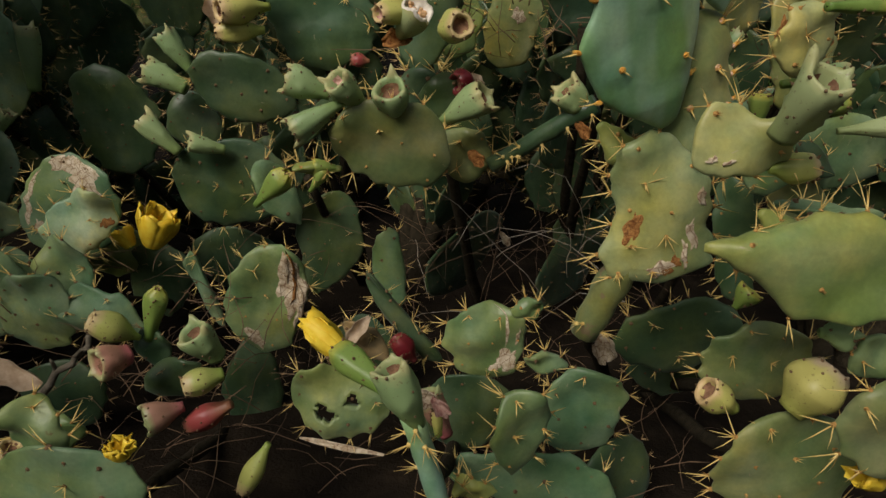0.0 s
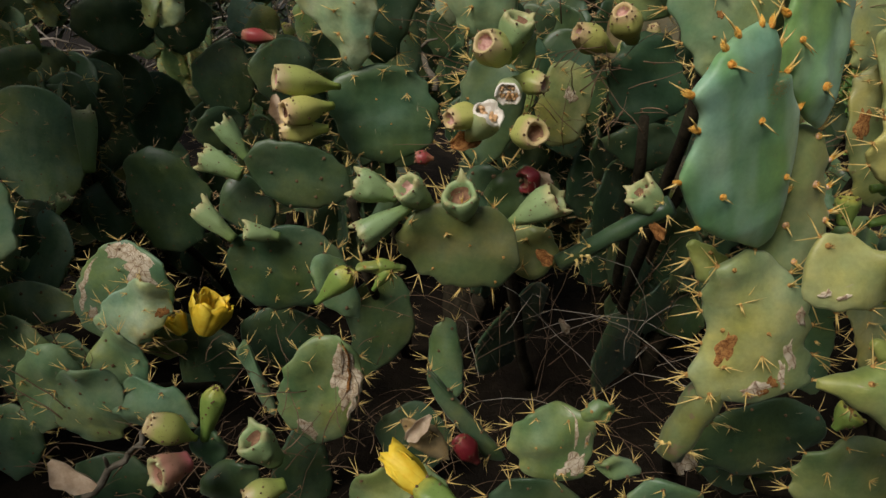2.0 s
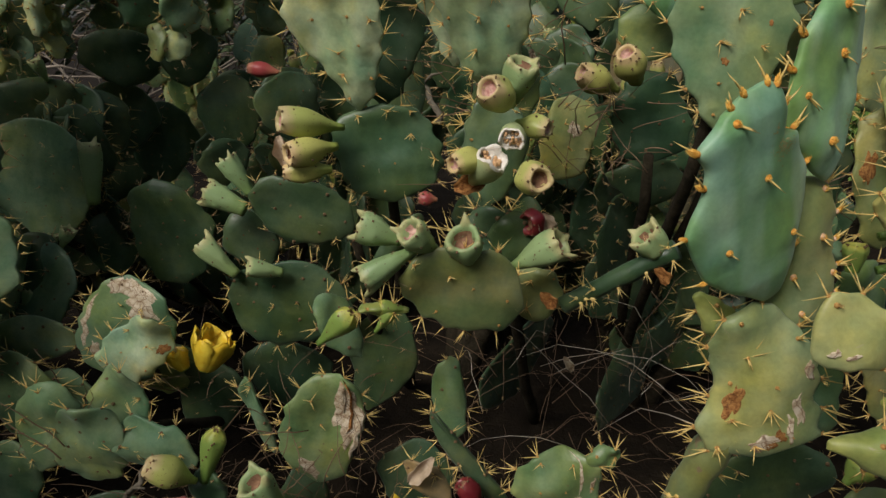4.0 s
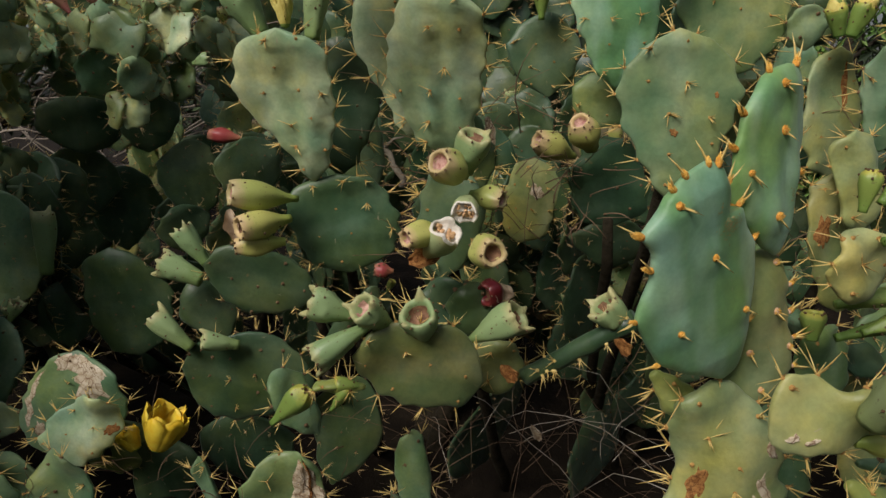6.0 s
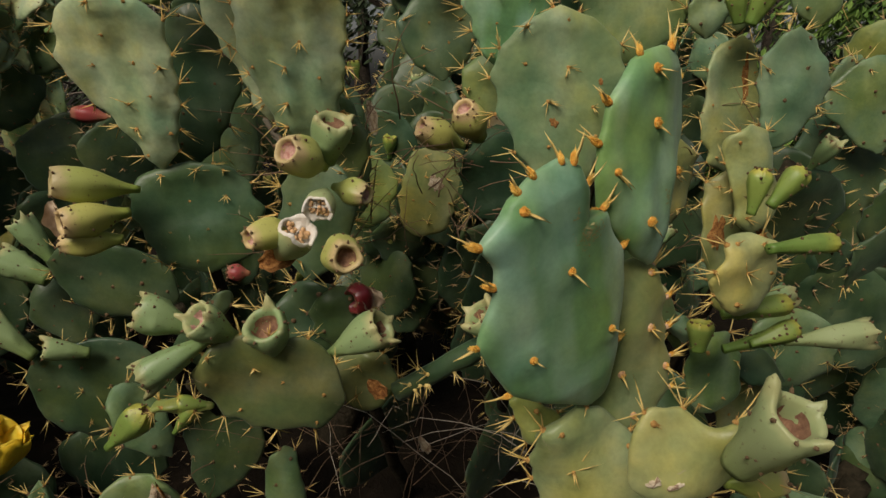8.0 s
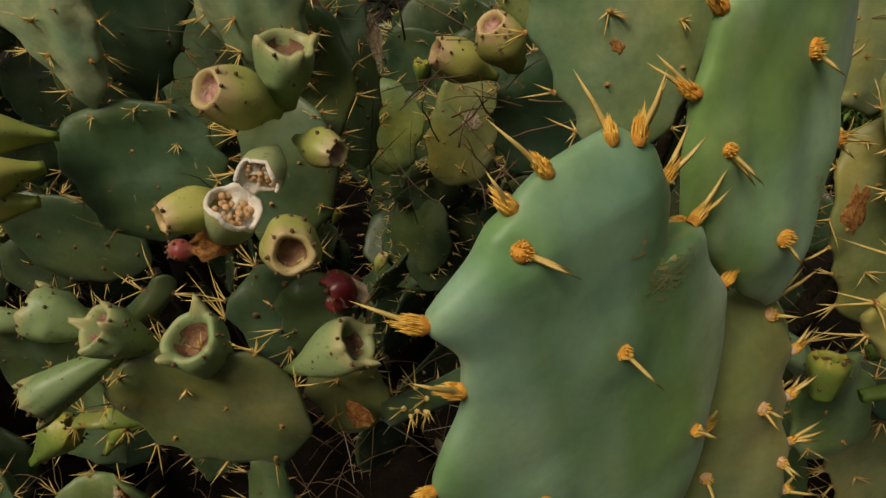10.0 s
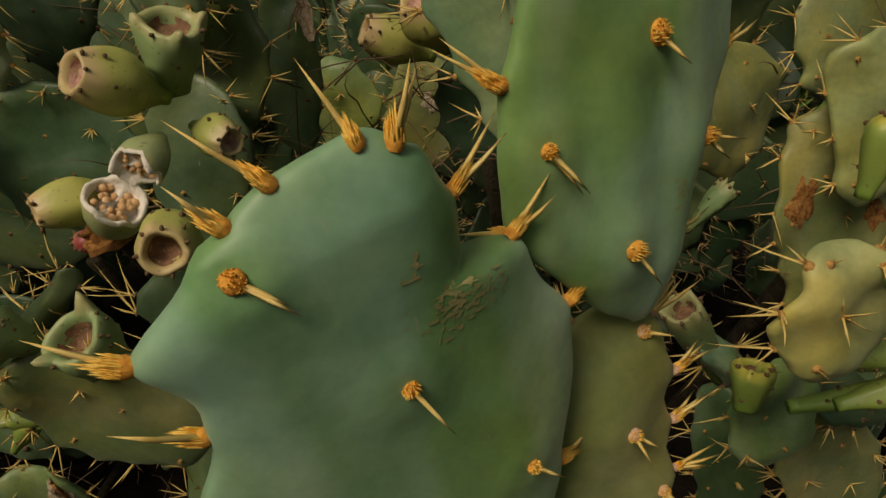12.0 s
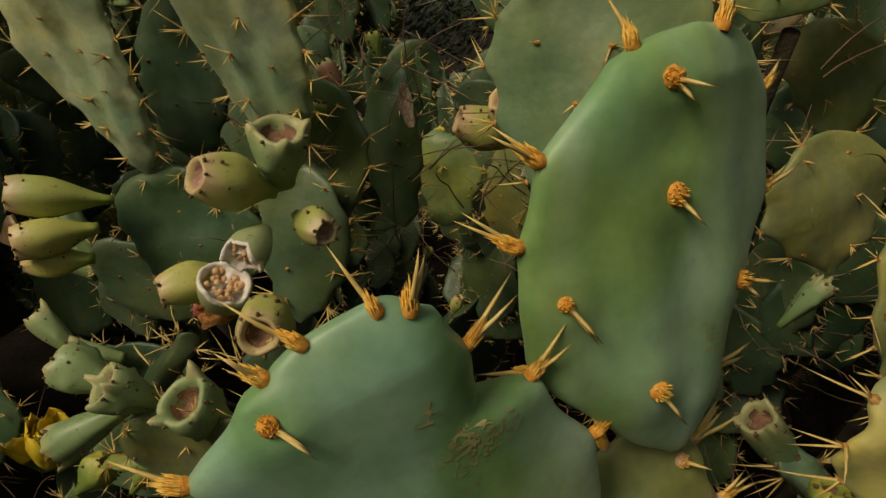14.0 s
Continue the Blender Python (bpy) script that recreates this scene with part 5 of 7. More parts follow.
pad(budding, (-0.071, 0.950, 0.233), (-0.144, 0.950, 0.310), 0.044, 20, 0, 'brown', 228, spine=0.025, tuft=0.9, gap=0.042, spacing=0.04, count=(1, 2, 3, 3, 4, 5))
pad(budding, (0.089, 0.600, 0.284), (0.035, 0.600, 0.291), 0.027, 0, 0, 'lime', 229, spine=0.025, tuft=0.9, gap=0.042, spacing=0.04, count=(1, 2, 3, 3, 4, 5))
stem(budding, (0.050, 1.070, -0.02), (0.017, 0.545, 0.344), 0.014, 0.009, 230, WOOD, sag=0.0, spines=False)
stem(budding, (0.050, 1.070, -0.02), (0.081, 0.900, 0.267), 0.014, 0.009, 231, WOOD, sag=0.0, spines=False)
stem(budding, (0.050, 1.070, -0.02), (-0.063, 0.875, 0.217), 0.014, 0.009, 232, WOOD, sag=0.0, spines=False)

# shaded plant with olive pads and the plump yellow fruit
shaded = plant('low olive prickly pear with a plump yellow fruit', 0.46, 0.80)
pad(shaded, (0.298, 0.920, 0.292), (0.497, 0.920, 0.332), 0.123, 0, 0, 'dark', 233, full=0.42, high=1, neck=0.4, spine=0.025, tuft=0.9, gap=0.042, spacing=0.04, count=(1, 2, 3, 3, 4, 5))
pad(shaded, (0.429, 0.760, 0.306), (0.458, 0.760, 0.426), 0.149, 0, 0, 'olive', 234, full=0.4, high=1, neck=0.4, fine=2, spine=0.025, tuft=0.9, gap=0.042, spacing=0.04, count=(1, 2, 3, 3, 4, 5))
fruit(shaded, (0.407, 0.600, 0.406), (0.445, 0.605, 0.457), 0.065, 'gold', 235, neck=0.45, flare=0.5, hollow=0.2, belly=0.55, scar='pink')
fruit(shaded, (0.378, 0.660, 0.362), (0.339, 0.660, 0.390), 0.040, 'ripe', 236, neck=0.4, flare=0.9)
pad(shaded, (0.445, 0.600, 0.238), (0.394, 0.600, 0.400), 0.156, 0, 0, 'olive', 237, full=0.4, high=0.95, neck=0.5, fine=2, spine=0.03, tuft=1.1, gap=0.04, spacing=0.036)
pad(shaded, (0.464, 0.500, 0.402), (0.428, 0.500, 0.518), 0.099, 0, 0, 'olive', 238, full=0.4, fine=2, spine=0.03, tuft=1.1, gap=0.04, spacing=0.036)
petals(shaded, (0.467, 0.520, 0.376), (0.439, 0.520, 0.397), 0.034, 239, rings=((4, 0.35, 0.2), (4, 0.5, 0.3)), name='bud', label='opening yellow bud')
fruit(shaded, (0.429, 0.620, 0.494), (0.459, 0.620, 0.494), 0.039, 'cup', 240, flare=0.9, scar='pink')
pad(shaded, (0.472, 0.620, 0.444), (0.517, 0.620, 0.481), 0.055, 0, 0, 'green', 241, spine=0.025, tuft=0.9, gap=0.042, spacing=0.04, count=(1, 2, 3, 3, 4, 5))
fruit(shaded, (0.372, 0.700, 0.480), (0.388, 0.700, 0.503), 0.030, 'young', 242)
pad(shaded, (0.422, 1.000, 0.135), (0.435, 1.000, 0.256), 0.152, 0, 0, 'dark', 245, spine=0.016, tuft=0.6, dull=True, face=0.5)
stem(shaded, (0.460, 1.250, -0.02), (0.428, 0.775, 0.320), 0.014, 0.009, 246, WOOD, sag=0.0, spines=False)
stem(shaded, (0.460, 1.250, -0.02), (0.439, 0.615, 0.275), 0.014, 0.009, 247, WOOD, sag=0.0, spines=False)

# the plant behind with upright round pads
upright = plant('tall prickly pear with upright round green pads', 0.40, 1.35)
obovate_pad = pad(upright, (0.271, 0.920, 0.832), (0.264, 0.920, 1.042), 0.142, 0, 0, 'sage', 248, fine=3, wave=0.003, label='broad obovate green pad', spine=0.026, tuft=1, gap=0.042, spacing=0.04, count=(1, 2, 3, 3, 4, 5), left=[0.004, 0.0212, 0.0277, 0.0374, 0.0478, 0.0587, 0.0654, 0.0695, 0.0685, 0.0637, 0.0543, 0.038, 0.001], right=[0.004, 0.0246, 0.0365, 0.0461, 0.0545, 0.0624, 0.0694, 0.0727, 0.0735, 0.0695, 0.0593, 0.0434, 0.001])
pad(upright, (0.245, 1.132, 0.974), (0.228, 1.128, 1.174), 0.131, 12, 0, 'blue', 249, fine=2, label='waxy blue-green pad', spine=0.024, tuft=0.9, gap=0.042, spacing=0.04, count=(1, 2, 3, 3, 4, 5), left=[0.004, 0.0239, 0.0329, 0.0414, 0.0471, 0.0528, 0.0576, 0.0624, 0.0607, 0.0585, 0.0517, 0.0427, 0.001], right=[0.004, 0.0345, 0.0447, 0.056, 0.063, 0.0671, 0.0686, 0.0683, 0.0657, 0.0605, 0.0508, 0.0363, 0.001])
pad(upright, (0.417, 1.210, 0.985), (0.452, 1.210, 1.196), 0.176, 0, 0, 'green', 250, fine=2, label='round green pad', spine=0.024, tuft=0.9, gap=0.042, spacing=0.04, count=(1, 2, 3, 3, 4, 5), left=[0.004, 0.037, 0.0479, 0.0528, 0.0588, 0.0731, 0.0753, 0.0768, 0.0718, 0.0658, 0.054, 0.0431, 0.001], right=[0.004, 0.0493, 0.0638, 0.08, 0.0884, 0.0962, 0.0979, 0.0988, 0.0964, 0.0905, 0.0767, 0.0622, 0.001])
pad(upright, (0.358, 1.180, 1.182), (0.333, 1.180, 1.384), 0.167, 0, 0, 'lime', 251, full=0.45, high=1.1, fine=2, spine=0.025, tuft=0.9, gap=0.042, spacing=0.04, count=(1, 2, 3, 3, 4, 5))
pad(upright, (0.583, 1.300, 1.158), (0.584, 1.300, 1.409), 0.151, 15, 0, 'blue', 252, full=0.45, spine=0.025, tuft=0.9, gap=0.042, spacing=0.04, count=(1, 2, 3, 3, 4, 5))
fruit(upright, (0.301, 1.150, 1.134), (0.338, 1.150, 1.190), 0.041, 'cup', 253, neck=0.5)
pad(upright, (0.230, 1.200, 0.909), (0.256, 1.200, 0.995), 0.115, 0, 0, 'green', 254, spine=0.025, tuft=0.9, gap=0.042, spacing=0.04, count=(1, 2, 3, 3, 4, 5))
pad(upright, (0.268, 1.210, 0.742), (0.247, 1.210, 0.896), 0.132, 0, 0, 'dark', 255, fine=2, spine=0.025, tuft=0.9, gap=0.042, spacing=0.04, count=(1, 2, 3, 3, 4, 5), left=[0.004, 0.0452, 0.051, 0.0572, 0.0633, 0.0647, 0.0627, 0.0607, 0.0563, 0.0499, 0.0435, 0.0379, 0.001], right=[0.004, 0.0513, 0.0575, 0.0637, 0.0685, 0.0645, 0.0606, 0.0566, 0.0526, 0.0497, 0.0458, 0.0357, 0.001])
fruit(upright, (0.209, 1.125, 0.885), (0.181, 1.085, 0.927), 0.049, 'ripe', 256, scar='pink', neck=0.5, flare=0.6)
fruit(upright, (0.193, 1.175, 0.866), (0.127, 1.145, 0.896), 0.047, 'ripe', 257, scar='pink', neck=0.22, flare=0.6)
tan_pad = pad(upright, (0.135, 1.477, 0.652), (0.168, 1.483, 0.833), 0.120, 10, 0, 'olive', 258, spine=0.025, tuft=0.9, gap=0.042, spacing=0.04, count=(1, 2, 3, 3, 4, 5), left=[0.004, 0.0329, 0.0391, 0.0429, 0.0475, 0.0516, 0.0507, 0.0497, 0.0473, 0.044, 0.0407, 0.0363, 0.001], right=[0.004, 0.047, 0.0535, 0.0577, 0.062, 0.0662, 0.0686, 0.0699, 0.0713, 0.0726, 0.0652, 0.0489, 0.001])
pad(upright, (0.173, 1.360, 0.959), (0.164, 1.360, 1.109), 0.130, 0, 0, 'moss', 259, spine=0.025, tuft=0.9, gap=0.042, spacing=0.04, count=(1, 2, 3, 3, 4, 5))
fruit(upright, (0.151, 1.300, 1.090), (0.151, 1.300, 1.164), 0.037, 'young', 260, flare=0.5)
fruit(upright, (0.200, 1.130, 1.170), (0.188, 1.130, 1.202), 0.024, 'young', 261, flare=0.3, hollow=0.05)
pad(upright, (0.240, 1.500, 1.144), (0.235, 1.500, 1.316), 0.107, 0, 0, 'olive', 262, spine=0.025, tuft=0.9, gap=0.042, spacing=0.04, count=(1, 2, 3, 3, 4, 5))
pad(upright, (0.316, 1.400, 0.611), (0.317, 1.400, 0.717), 0.148, 0, 0, 'dark', 263, spine=0.016, tuft=0.6, dull=True, face=0.5)
stem(upright, (0.350, 1.750, -0.02), (0.254, 1.175, 0.758), 0.014, 0.009, 264, WOOD, sag=0.0, spines=False)
stem(upright, (0.350, 1.750, -0.02), (0.267, 0.940, 0.846), 0.014, 0.009, 265, WOOD, sag=0.0, spines=False)
stem(upright, (0.350, 1.750, -0.02), (0.462, 1.225, 0.969), 0.014, 0.009, 266, WOOD, sag=0.0, spines=False)

# the plant with rusty blotches
rusty = plant('tall prickly pear with rust-blotched pads and green buds', 0.62, 1.15)
rusty_pad = pad(rusty, (0.562, 1.024, 0.647), (0.523, 1.017, 0.857), 0.101, 10, 0, 'olive', 267, fine=2, label='pad with rust-brown blotches', spine=0.025, tuft=0.9, gap=0.042, spacing=0.04, count=(1, 2, 3, 3, 4, 5), left=[0.004, 0.0263, 0.0303, 0.0342, 0.0382, 0.0422, 0.0461, 0.0463, 0.0443, 0.0421, 0.0347, 0.0278, 0.001], right=[0.004, 0.0275, 0.0437, 0.0496, 0.0528, 0.0561, 0.0546, 0.0504, 0.0462, 0.0375, 0.0273, 0.0222, 0.001])
pad(rusty, (0.552, 0.993, 0.775), (0.528, 0.988, 0.915), 0.064, 12, 0, 'pale', 901, fine=2, spine=0.025, tuft=0.9, gap=0.042, spacing=0.04, count=(1, 2, 3, 3, 4, 5), left=[0.004, 0.0183, 0.0234, 0.0252, 0.0264, 0.0279, 0.0294, 0.0309, 0.0325, 0.0341, 0.0358, 0.0285, 0.001], right=[0.004, 0.0286, 0.0335, 0.0343, 0.0351, 0.0359, 0.035, 0.0333, 0.0317, 0.029, 0.0253, 0.022, 0.001])
streaked_pad = pad(rusty, (0.619, 1.193, 0.825), (0.601, 1.187, 1.032), 0.123, 20, 0, 'pale', 268, fine=2, spine=0.025, tuft=0.9, gap=0.042, spacing=0.04, count=(1, 2, 3, 3, 4, 5), left=[0.004, 0.0416, 0.0471, 0.0533, 0.0595, 0.0638, 0.0616, 0.0593, 0.0571, 0.0536, 0.05, 0.0371, 0.001], right=[0.004, 0.054, 0.0553, 0.0565, 0.0578, 0.0591, 0.0544, 0.0497, 0.045, 0.0402, 0.0334, 0.0264, 0.001])
pad(rusty, (0.601, 1.050, 0.879), (0.613, 1.050, 1.035), 0.094, 0, 0, 'teal', 269, fine=2, spine=0.025, tuft=0.9, gap=0.042, spacing=0.04, count=(1, 2, 3, 3, 4, 5), left=[0.004, 0.0191, 0.0228, 0.026, 0.03, 0.0341, 0.0381, 0.038, 0.0375, 0.0369, 0.0314, 0.0229, 0.001], right=[0.004, 0.0224, 0.0259, 0.0356, 0.0455, 0.0517, 0.0546, 0.0558, 0.0512, 0.0462, 0.0361, 0.0284, 0.001])
pad(rusty, (0.793, 1.280, 0.815), (0.872, 1.280, 1.010), 0.080, 0, 0, 'teal', 270, spine=0.025, tuft=0.9, gap=0.042, spacing=0.04, count=(1, 2, 3, 3, 4, 5), left=[0.004, 0.0282, 0.0283, 0.0284, 0.0285, 0.0286, 0.0297, 0.0316, 0.0334, 0.0353, 0.0327, 0.0284, 0.001], right=[0.004, 0.0251, 0.0317, 0.0384, 0.0423, 0.0445, 0.0467, 0.0487, 0.046, 0.0433, 0.0363, 0.0261, 0.001])
closed_bud(rusty, (0.572, 1.130, 1.043), (0.552, 1.125, 1.112), 0.030, 271)
closed_bud(rusty, (0.587, 1.130, 1.042), (0.615, 1.120, 1.118), 0.033, 272)
pad(rusty, (0.559, 1.200, 1.026), (0.558, 1.200, 1.096), 0.062, 0, 0, 'teal', 273, spine=0.025, tuft=0.9, gap=0.042, spacing=0.04, count=(1, 2, 3, 3, 4, 5))
pad(rusty, (0.667, 1.100, 1.035), (0.661, 1.100, 1.177), 0.094, 0, 0, 'green', 274, spine=0.025, tuft=0.9, gap=0.042, spacing=0.04, count=(1, 2, 3, 3, 4, 5))
pad(rusty, (0.688, 1.150, 1.159), (0.669, 1.150, 1.219), 0.062, 0, 0, 'teal', 275, spine=0.025, tuft=0.9, gap=0.042, spacing=0.04, count=(1, 2, 3, 3, 4, 5))
pad(rusty, (0.859, 1.200, 0.553), (0.829, 1.200, 0.682), 0.158, 0, 0, 'dark', 276, spine=0.016, tuft=0.6, dull=True, face=0.5)
pad(rusty, (0.651, 1.050, 0.519), (0.690, 1.050, 0.643), 0.138, 0, 0, 'teal', 277, spine=0.025, tuft=0.9, gap=0.042, spacing=0.04, count=(1, 2, 3, 3, 4, 5))
pad(rusty, (0.576, 1.095, 0.278), (0.521, 1.105, 0.524), 0.076, -10, 0, 'moss', 903, fine=2, spine=0.025, tuft=0.9, gap=0.042, spacing=0.04, count=(1, 2, 3, 3, 4, 5), left=[0.004, 0.0247, 0.0322, 0.0359, 0.0369, 0.0368, 0.0367, 0.0366, 0.0364, 0.0324, 0.0284, 0.0249, 0.001], right=[0.004, 0.022, 0.0254, 0.0295, 0.0337, 0.0369, 0.0378, 0.0387, 0.0396, 0.0355, 0.0298, 0.0247, 0.001])
pad(rusty, (0.675, 1.053, 0.324), (0.584, 1.029, 0.562), 0.109, 15, 0, 'olive', 902, fine=2, spine=0.025, tuft=0.9, gap=0.042, spacing=0.04, count=(1, 2, 3, 3, 4, 5), left=[0.004, 0.0308, 0.041, 0.047, 0.0502, 0.0512, 0.052, 0.0528, 0.0536, 0.0544, 0.0485, 0.039, 0.001], right=[0.004, 0.0379, 0.0439, 0.0507, 0.0568, 0.0565, 0.0562, 0.056, 0.0534, 0.044, 0.0346, 0.0275, 0.001])
fruit(rusty, (0.443, 1.070, 0.719), (0.476, 1.070, 0.765), 0.023, 'cup', 278, neck=0.3)
fruit(rusty, (0.440, 0.930, 0.647), (0.387, 0.895, 0.730), 0.029, 'cup', 279, neck=0.5)
pad(rusty, (0.452, 0.900, 0.658), (0.406, 0.900, 0.702), 0.025, 0, 0, 'teal', 280, spine=0.025, tuft=0.9, gap=0.042, spacing=0.04, count=(1, 2, 3, 3, 4, 5))
stem(rusty, (0.600, 1.600, -0.02), (0.545, 1.025, 0.721), 0.014, 0.009, 281, WOOD, sag=0.0, spines=False)
stem(rusty, (0.600, 1.600, -0.02), (0.620, 1.035, 0.862), 0.014, 0.009, 282, WOOD, sag=0.0, spines=False)

# the plant deep in the shade: dark skin and turned-away pads stand for that shade
deep = plant('large prickly pear with pads coloured dark for deep shade', -0.85, 1.60)
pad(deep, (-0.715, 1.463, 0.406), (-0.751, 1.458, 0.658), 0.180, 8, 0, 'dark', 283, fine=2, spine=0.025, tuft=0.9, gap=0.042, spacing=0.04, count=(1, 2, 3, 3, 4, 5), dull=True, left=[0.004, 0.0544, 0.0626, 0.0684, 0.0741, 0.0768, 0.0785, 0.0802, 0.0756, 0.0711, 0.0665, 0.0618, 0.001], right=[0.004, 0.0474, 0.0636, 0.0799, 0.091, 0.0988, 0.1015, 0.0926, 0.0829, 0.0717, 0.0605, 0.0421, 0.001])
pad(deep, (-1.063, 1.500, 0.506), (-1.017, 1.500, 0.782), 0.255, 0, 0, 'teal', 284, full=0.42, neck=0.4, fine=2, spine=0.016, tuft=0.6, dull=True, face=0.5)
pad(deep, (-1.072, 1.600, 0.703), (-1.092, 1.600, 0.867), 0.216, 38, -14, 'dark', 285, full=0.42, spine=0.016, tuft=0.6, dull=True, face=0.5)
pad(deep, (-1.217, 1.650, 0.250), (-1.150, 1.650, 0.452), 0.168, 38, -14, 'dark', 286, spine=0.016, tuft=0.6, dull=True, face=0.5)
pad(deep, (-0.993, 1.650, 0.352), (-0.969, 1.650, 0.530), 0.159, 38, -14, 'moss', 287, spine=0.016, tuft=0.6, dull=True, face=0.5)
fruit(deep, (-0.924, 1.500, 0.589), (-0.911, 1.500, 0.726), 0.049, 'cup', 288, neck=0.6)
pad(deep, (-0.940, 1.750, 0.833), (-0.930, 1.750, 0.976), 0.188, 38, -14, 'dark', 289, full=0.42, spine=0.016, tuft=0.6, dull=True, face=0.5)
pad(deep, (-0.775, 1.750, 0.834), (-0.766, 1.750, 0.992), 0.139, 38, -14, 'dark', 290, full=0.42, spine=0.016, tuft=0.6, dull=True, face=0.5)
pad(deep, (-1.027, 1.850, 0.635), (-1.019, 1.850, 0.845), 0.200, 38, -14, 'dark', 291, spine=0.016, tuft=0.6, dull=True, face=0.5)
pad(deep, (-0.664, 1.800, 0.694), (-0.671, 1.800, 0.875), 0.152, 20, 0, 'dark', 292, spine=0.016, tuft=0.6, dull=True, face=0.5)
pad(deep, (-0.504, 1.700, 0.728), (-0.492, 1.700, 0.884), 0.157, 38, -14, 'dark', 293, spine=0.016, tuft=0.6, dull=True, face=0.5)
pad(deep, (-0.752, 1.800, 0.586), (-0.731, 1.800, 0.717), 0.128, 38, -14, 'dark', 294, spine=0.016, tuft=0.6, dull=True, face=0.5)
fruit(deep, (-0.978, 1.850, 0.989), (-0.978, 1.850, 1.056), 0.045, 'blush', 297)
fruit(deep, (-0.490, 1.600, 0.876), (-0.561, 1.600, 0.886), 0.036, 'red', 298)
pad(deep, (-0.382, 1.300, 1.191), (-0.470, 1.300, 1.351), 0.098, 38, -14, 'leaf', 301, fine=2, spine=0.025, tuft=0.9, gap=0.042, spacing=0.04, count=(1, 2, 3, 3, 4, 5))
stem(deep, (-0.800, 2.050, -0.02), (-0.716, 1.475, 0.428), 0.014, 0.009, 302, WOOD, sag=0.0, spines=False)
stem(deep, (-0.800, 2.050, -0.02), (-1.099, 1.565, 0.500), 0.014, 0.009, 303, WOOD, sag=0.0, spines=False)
pad(middle, (0.022, 1.270, 0.734), (0.015, 1.270, 0.952), 0.074, 0, 0, 'dark', 304, fine=2, spine=0.025, tuft=0.9, gap=0.042, spacing=0.04, count=(1, 2, 3, 3, 4, 5), left=[0.004, 0.0222, 0.0285, 0.0348, 0.041, 0.0426, 0.0442, 0.0451, 0.0405, 0.036, 0.029, 0.0212, 0.001], right=[0.004, 0.019, 0.0228, 0.0249, 0.0276, 0.0303, 0.0299, 0.0289, 0.028, 0.0251, 0.0211, 0.0171, 0.001])
pad(middle, (0.032, 1.480, 0.670), (0.016, 1.480, 0.831), 0.100, 0, 0, 'green', 305, fine=2, fold=0.2, spine=0.025, tuft=0.9, gap=0.042, spacing=0.04, count=(1, 2, 3, 3, 4, 5), left=[0.004, 0.0195, 0.0223, 0.0252, 0.0281, 0.0309, 0.0306, 0.0292, 0.0278, 0.0264, 0.0249, 0.0235, 0.001], right=[0.004, 0.038, 0.0489, 0.0532, 0.057, 0.0626, 0.0682, 0.071, 0.064, 0.057, 0.0454, 0.0322, 0.001])
pad(middle, (-0.011, 1.080, 0.764), (0.010, 1.080, 0.945), 0.094, -15, 0, 'moss', 306, fine=2, full=0.42, spine=0.025, tuft=0.9, gap=0.042, spacing=0.04, count=(1, 2, 3, 3, 4, 5))
fruit(middle, (0.016, 1.100, 0.927), (-0.001, 1.100, 0.960), 0.021, 'blush', 307, neck=0.5, flare=0.5)
fruit(middle, (0.002, 1.060, 0.899), (0.009, 1.060, 0.926), 0.016, 'young', 308, neck=0.5, flare=0.5)
fruit(middle, (0.036, 1.160, 0.961), (0.032, 1.160, 0.986), 0.018, 'young', 309, neck=0.5, flare=0.9)
curl('dried_skin', 'pale dried strip of cactus skin hanging on a pad', 'dried skin', (0.051, 1.200, 0.931), (0.060, 1.200, 0.880), 0.017, CORK, 310)
pad(rusty, (0.506, 1.150, 0.745), (0.488, 1.150, 0.887), 0.157, 35, -10, 'olive', 311, fine=2, spine=0.025, tuft=0.9, gap=0.042, spacing=0.04, count=(1, 2, 3, 3, 4, 5))
pad(rusty, (0.564, 1.350, 0.841), (0.516, 1.350, 0.985), 0.104, 0, 0, 'olive', 312, spine=0.025, tuft=0.9, gap=0.042, spacing=0.04, count=(1, 2, 3, 3, 4, 5))
pad(rusty, (0.635, 1.000, 0.558), (0.544, 1.000, 0.601), 0.052, 0, 30, 'dark', 313, spine=0.025, tuft=0.9, gap=0.042, spacing=0.04, count=(1, 2, 3, 3, 4, 5))
fruit(front, (0.429, 0.860, 0.671), (0.429, 0.860, 0.705), 0.029, 'young', 314, neck=0.6, flare=0.7)
fruit(front, (0.459, 0.860, 0.672), (0.537, 0.860, 0.691), 0.021, 'young', 315, neck=0.5, belly=0.88, flare=0.9)
fruit(front, (0.466, 0.860, 0.716), (0.531, 0.860, 0.737), 0.029, 'cup', 316, neck=0.6, flare=0.6)
fruit(rusty, (0.592, 0.950, 0.639), (0.705, 0.950, 0.650), 0.035, 'sage', 317, neck=0.3, belly=0.8, flare=0.9, scar='pink')
curl('dry_leaf', 'dry brown leaf caught between the pads', 'leaf', (-0.671, 0.850, 0.294), (-0.608, 0.850, 0.248), 0.039, DRY, 318)
stick('grey dead branch among the pads', (-0.670, 0.900, 0.172), (-0.574, 0.950, 0.272), 0.0077, 319)
curl('dried_skin', 'pale curled strip of dry skin', 'dried skin', (-0.208, 0.840, 0.159), (-0.073, 0.840, 0.126), 0.011, CORK, 320, roll=0.6)
curl('dried_flower', 'white and pink withered flower among the pads', 'flower', (-0.006, 0.660, 0.384), (0.015, 0.660, 0.363), 0.021, CORK, 321)
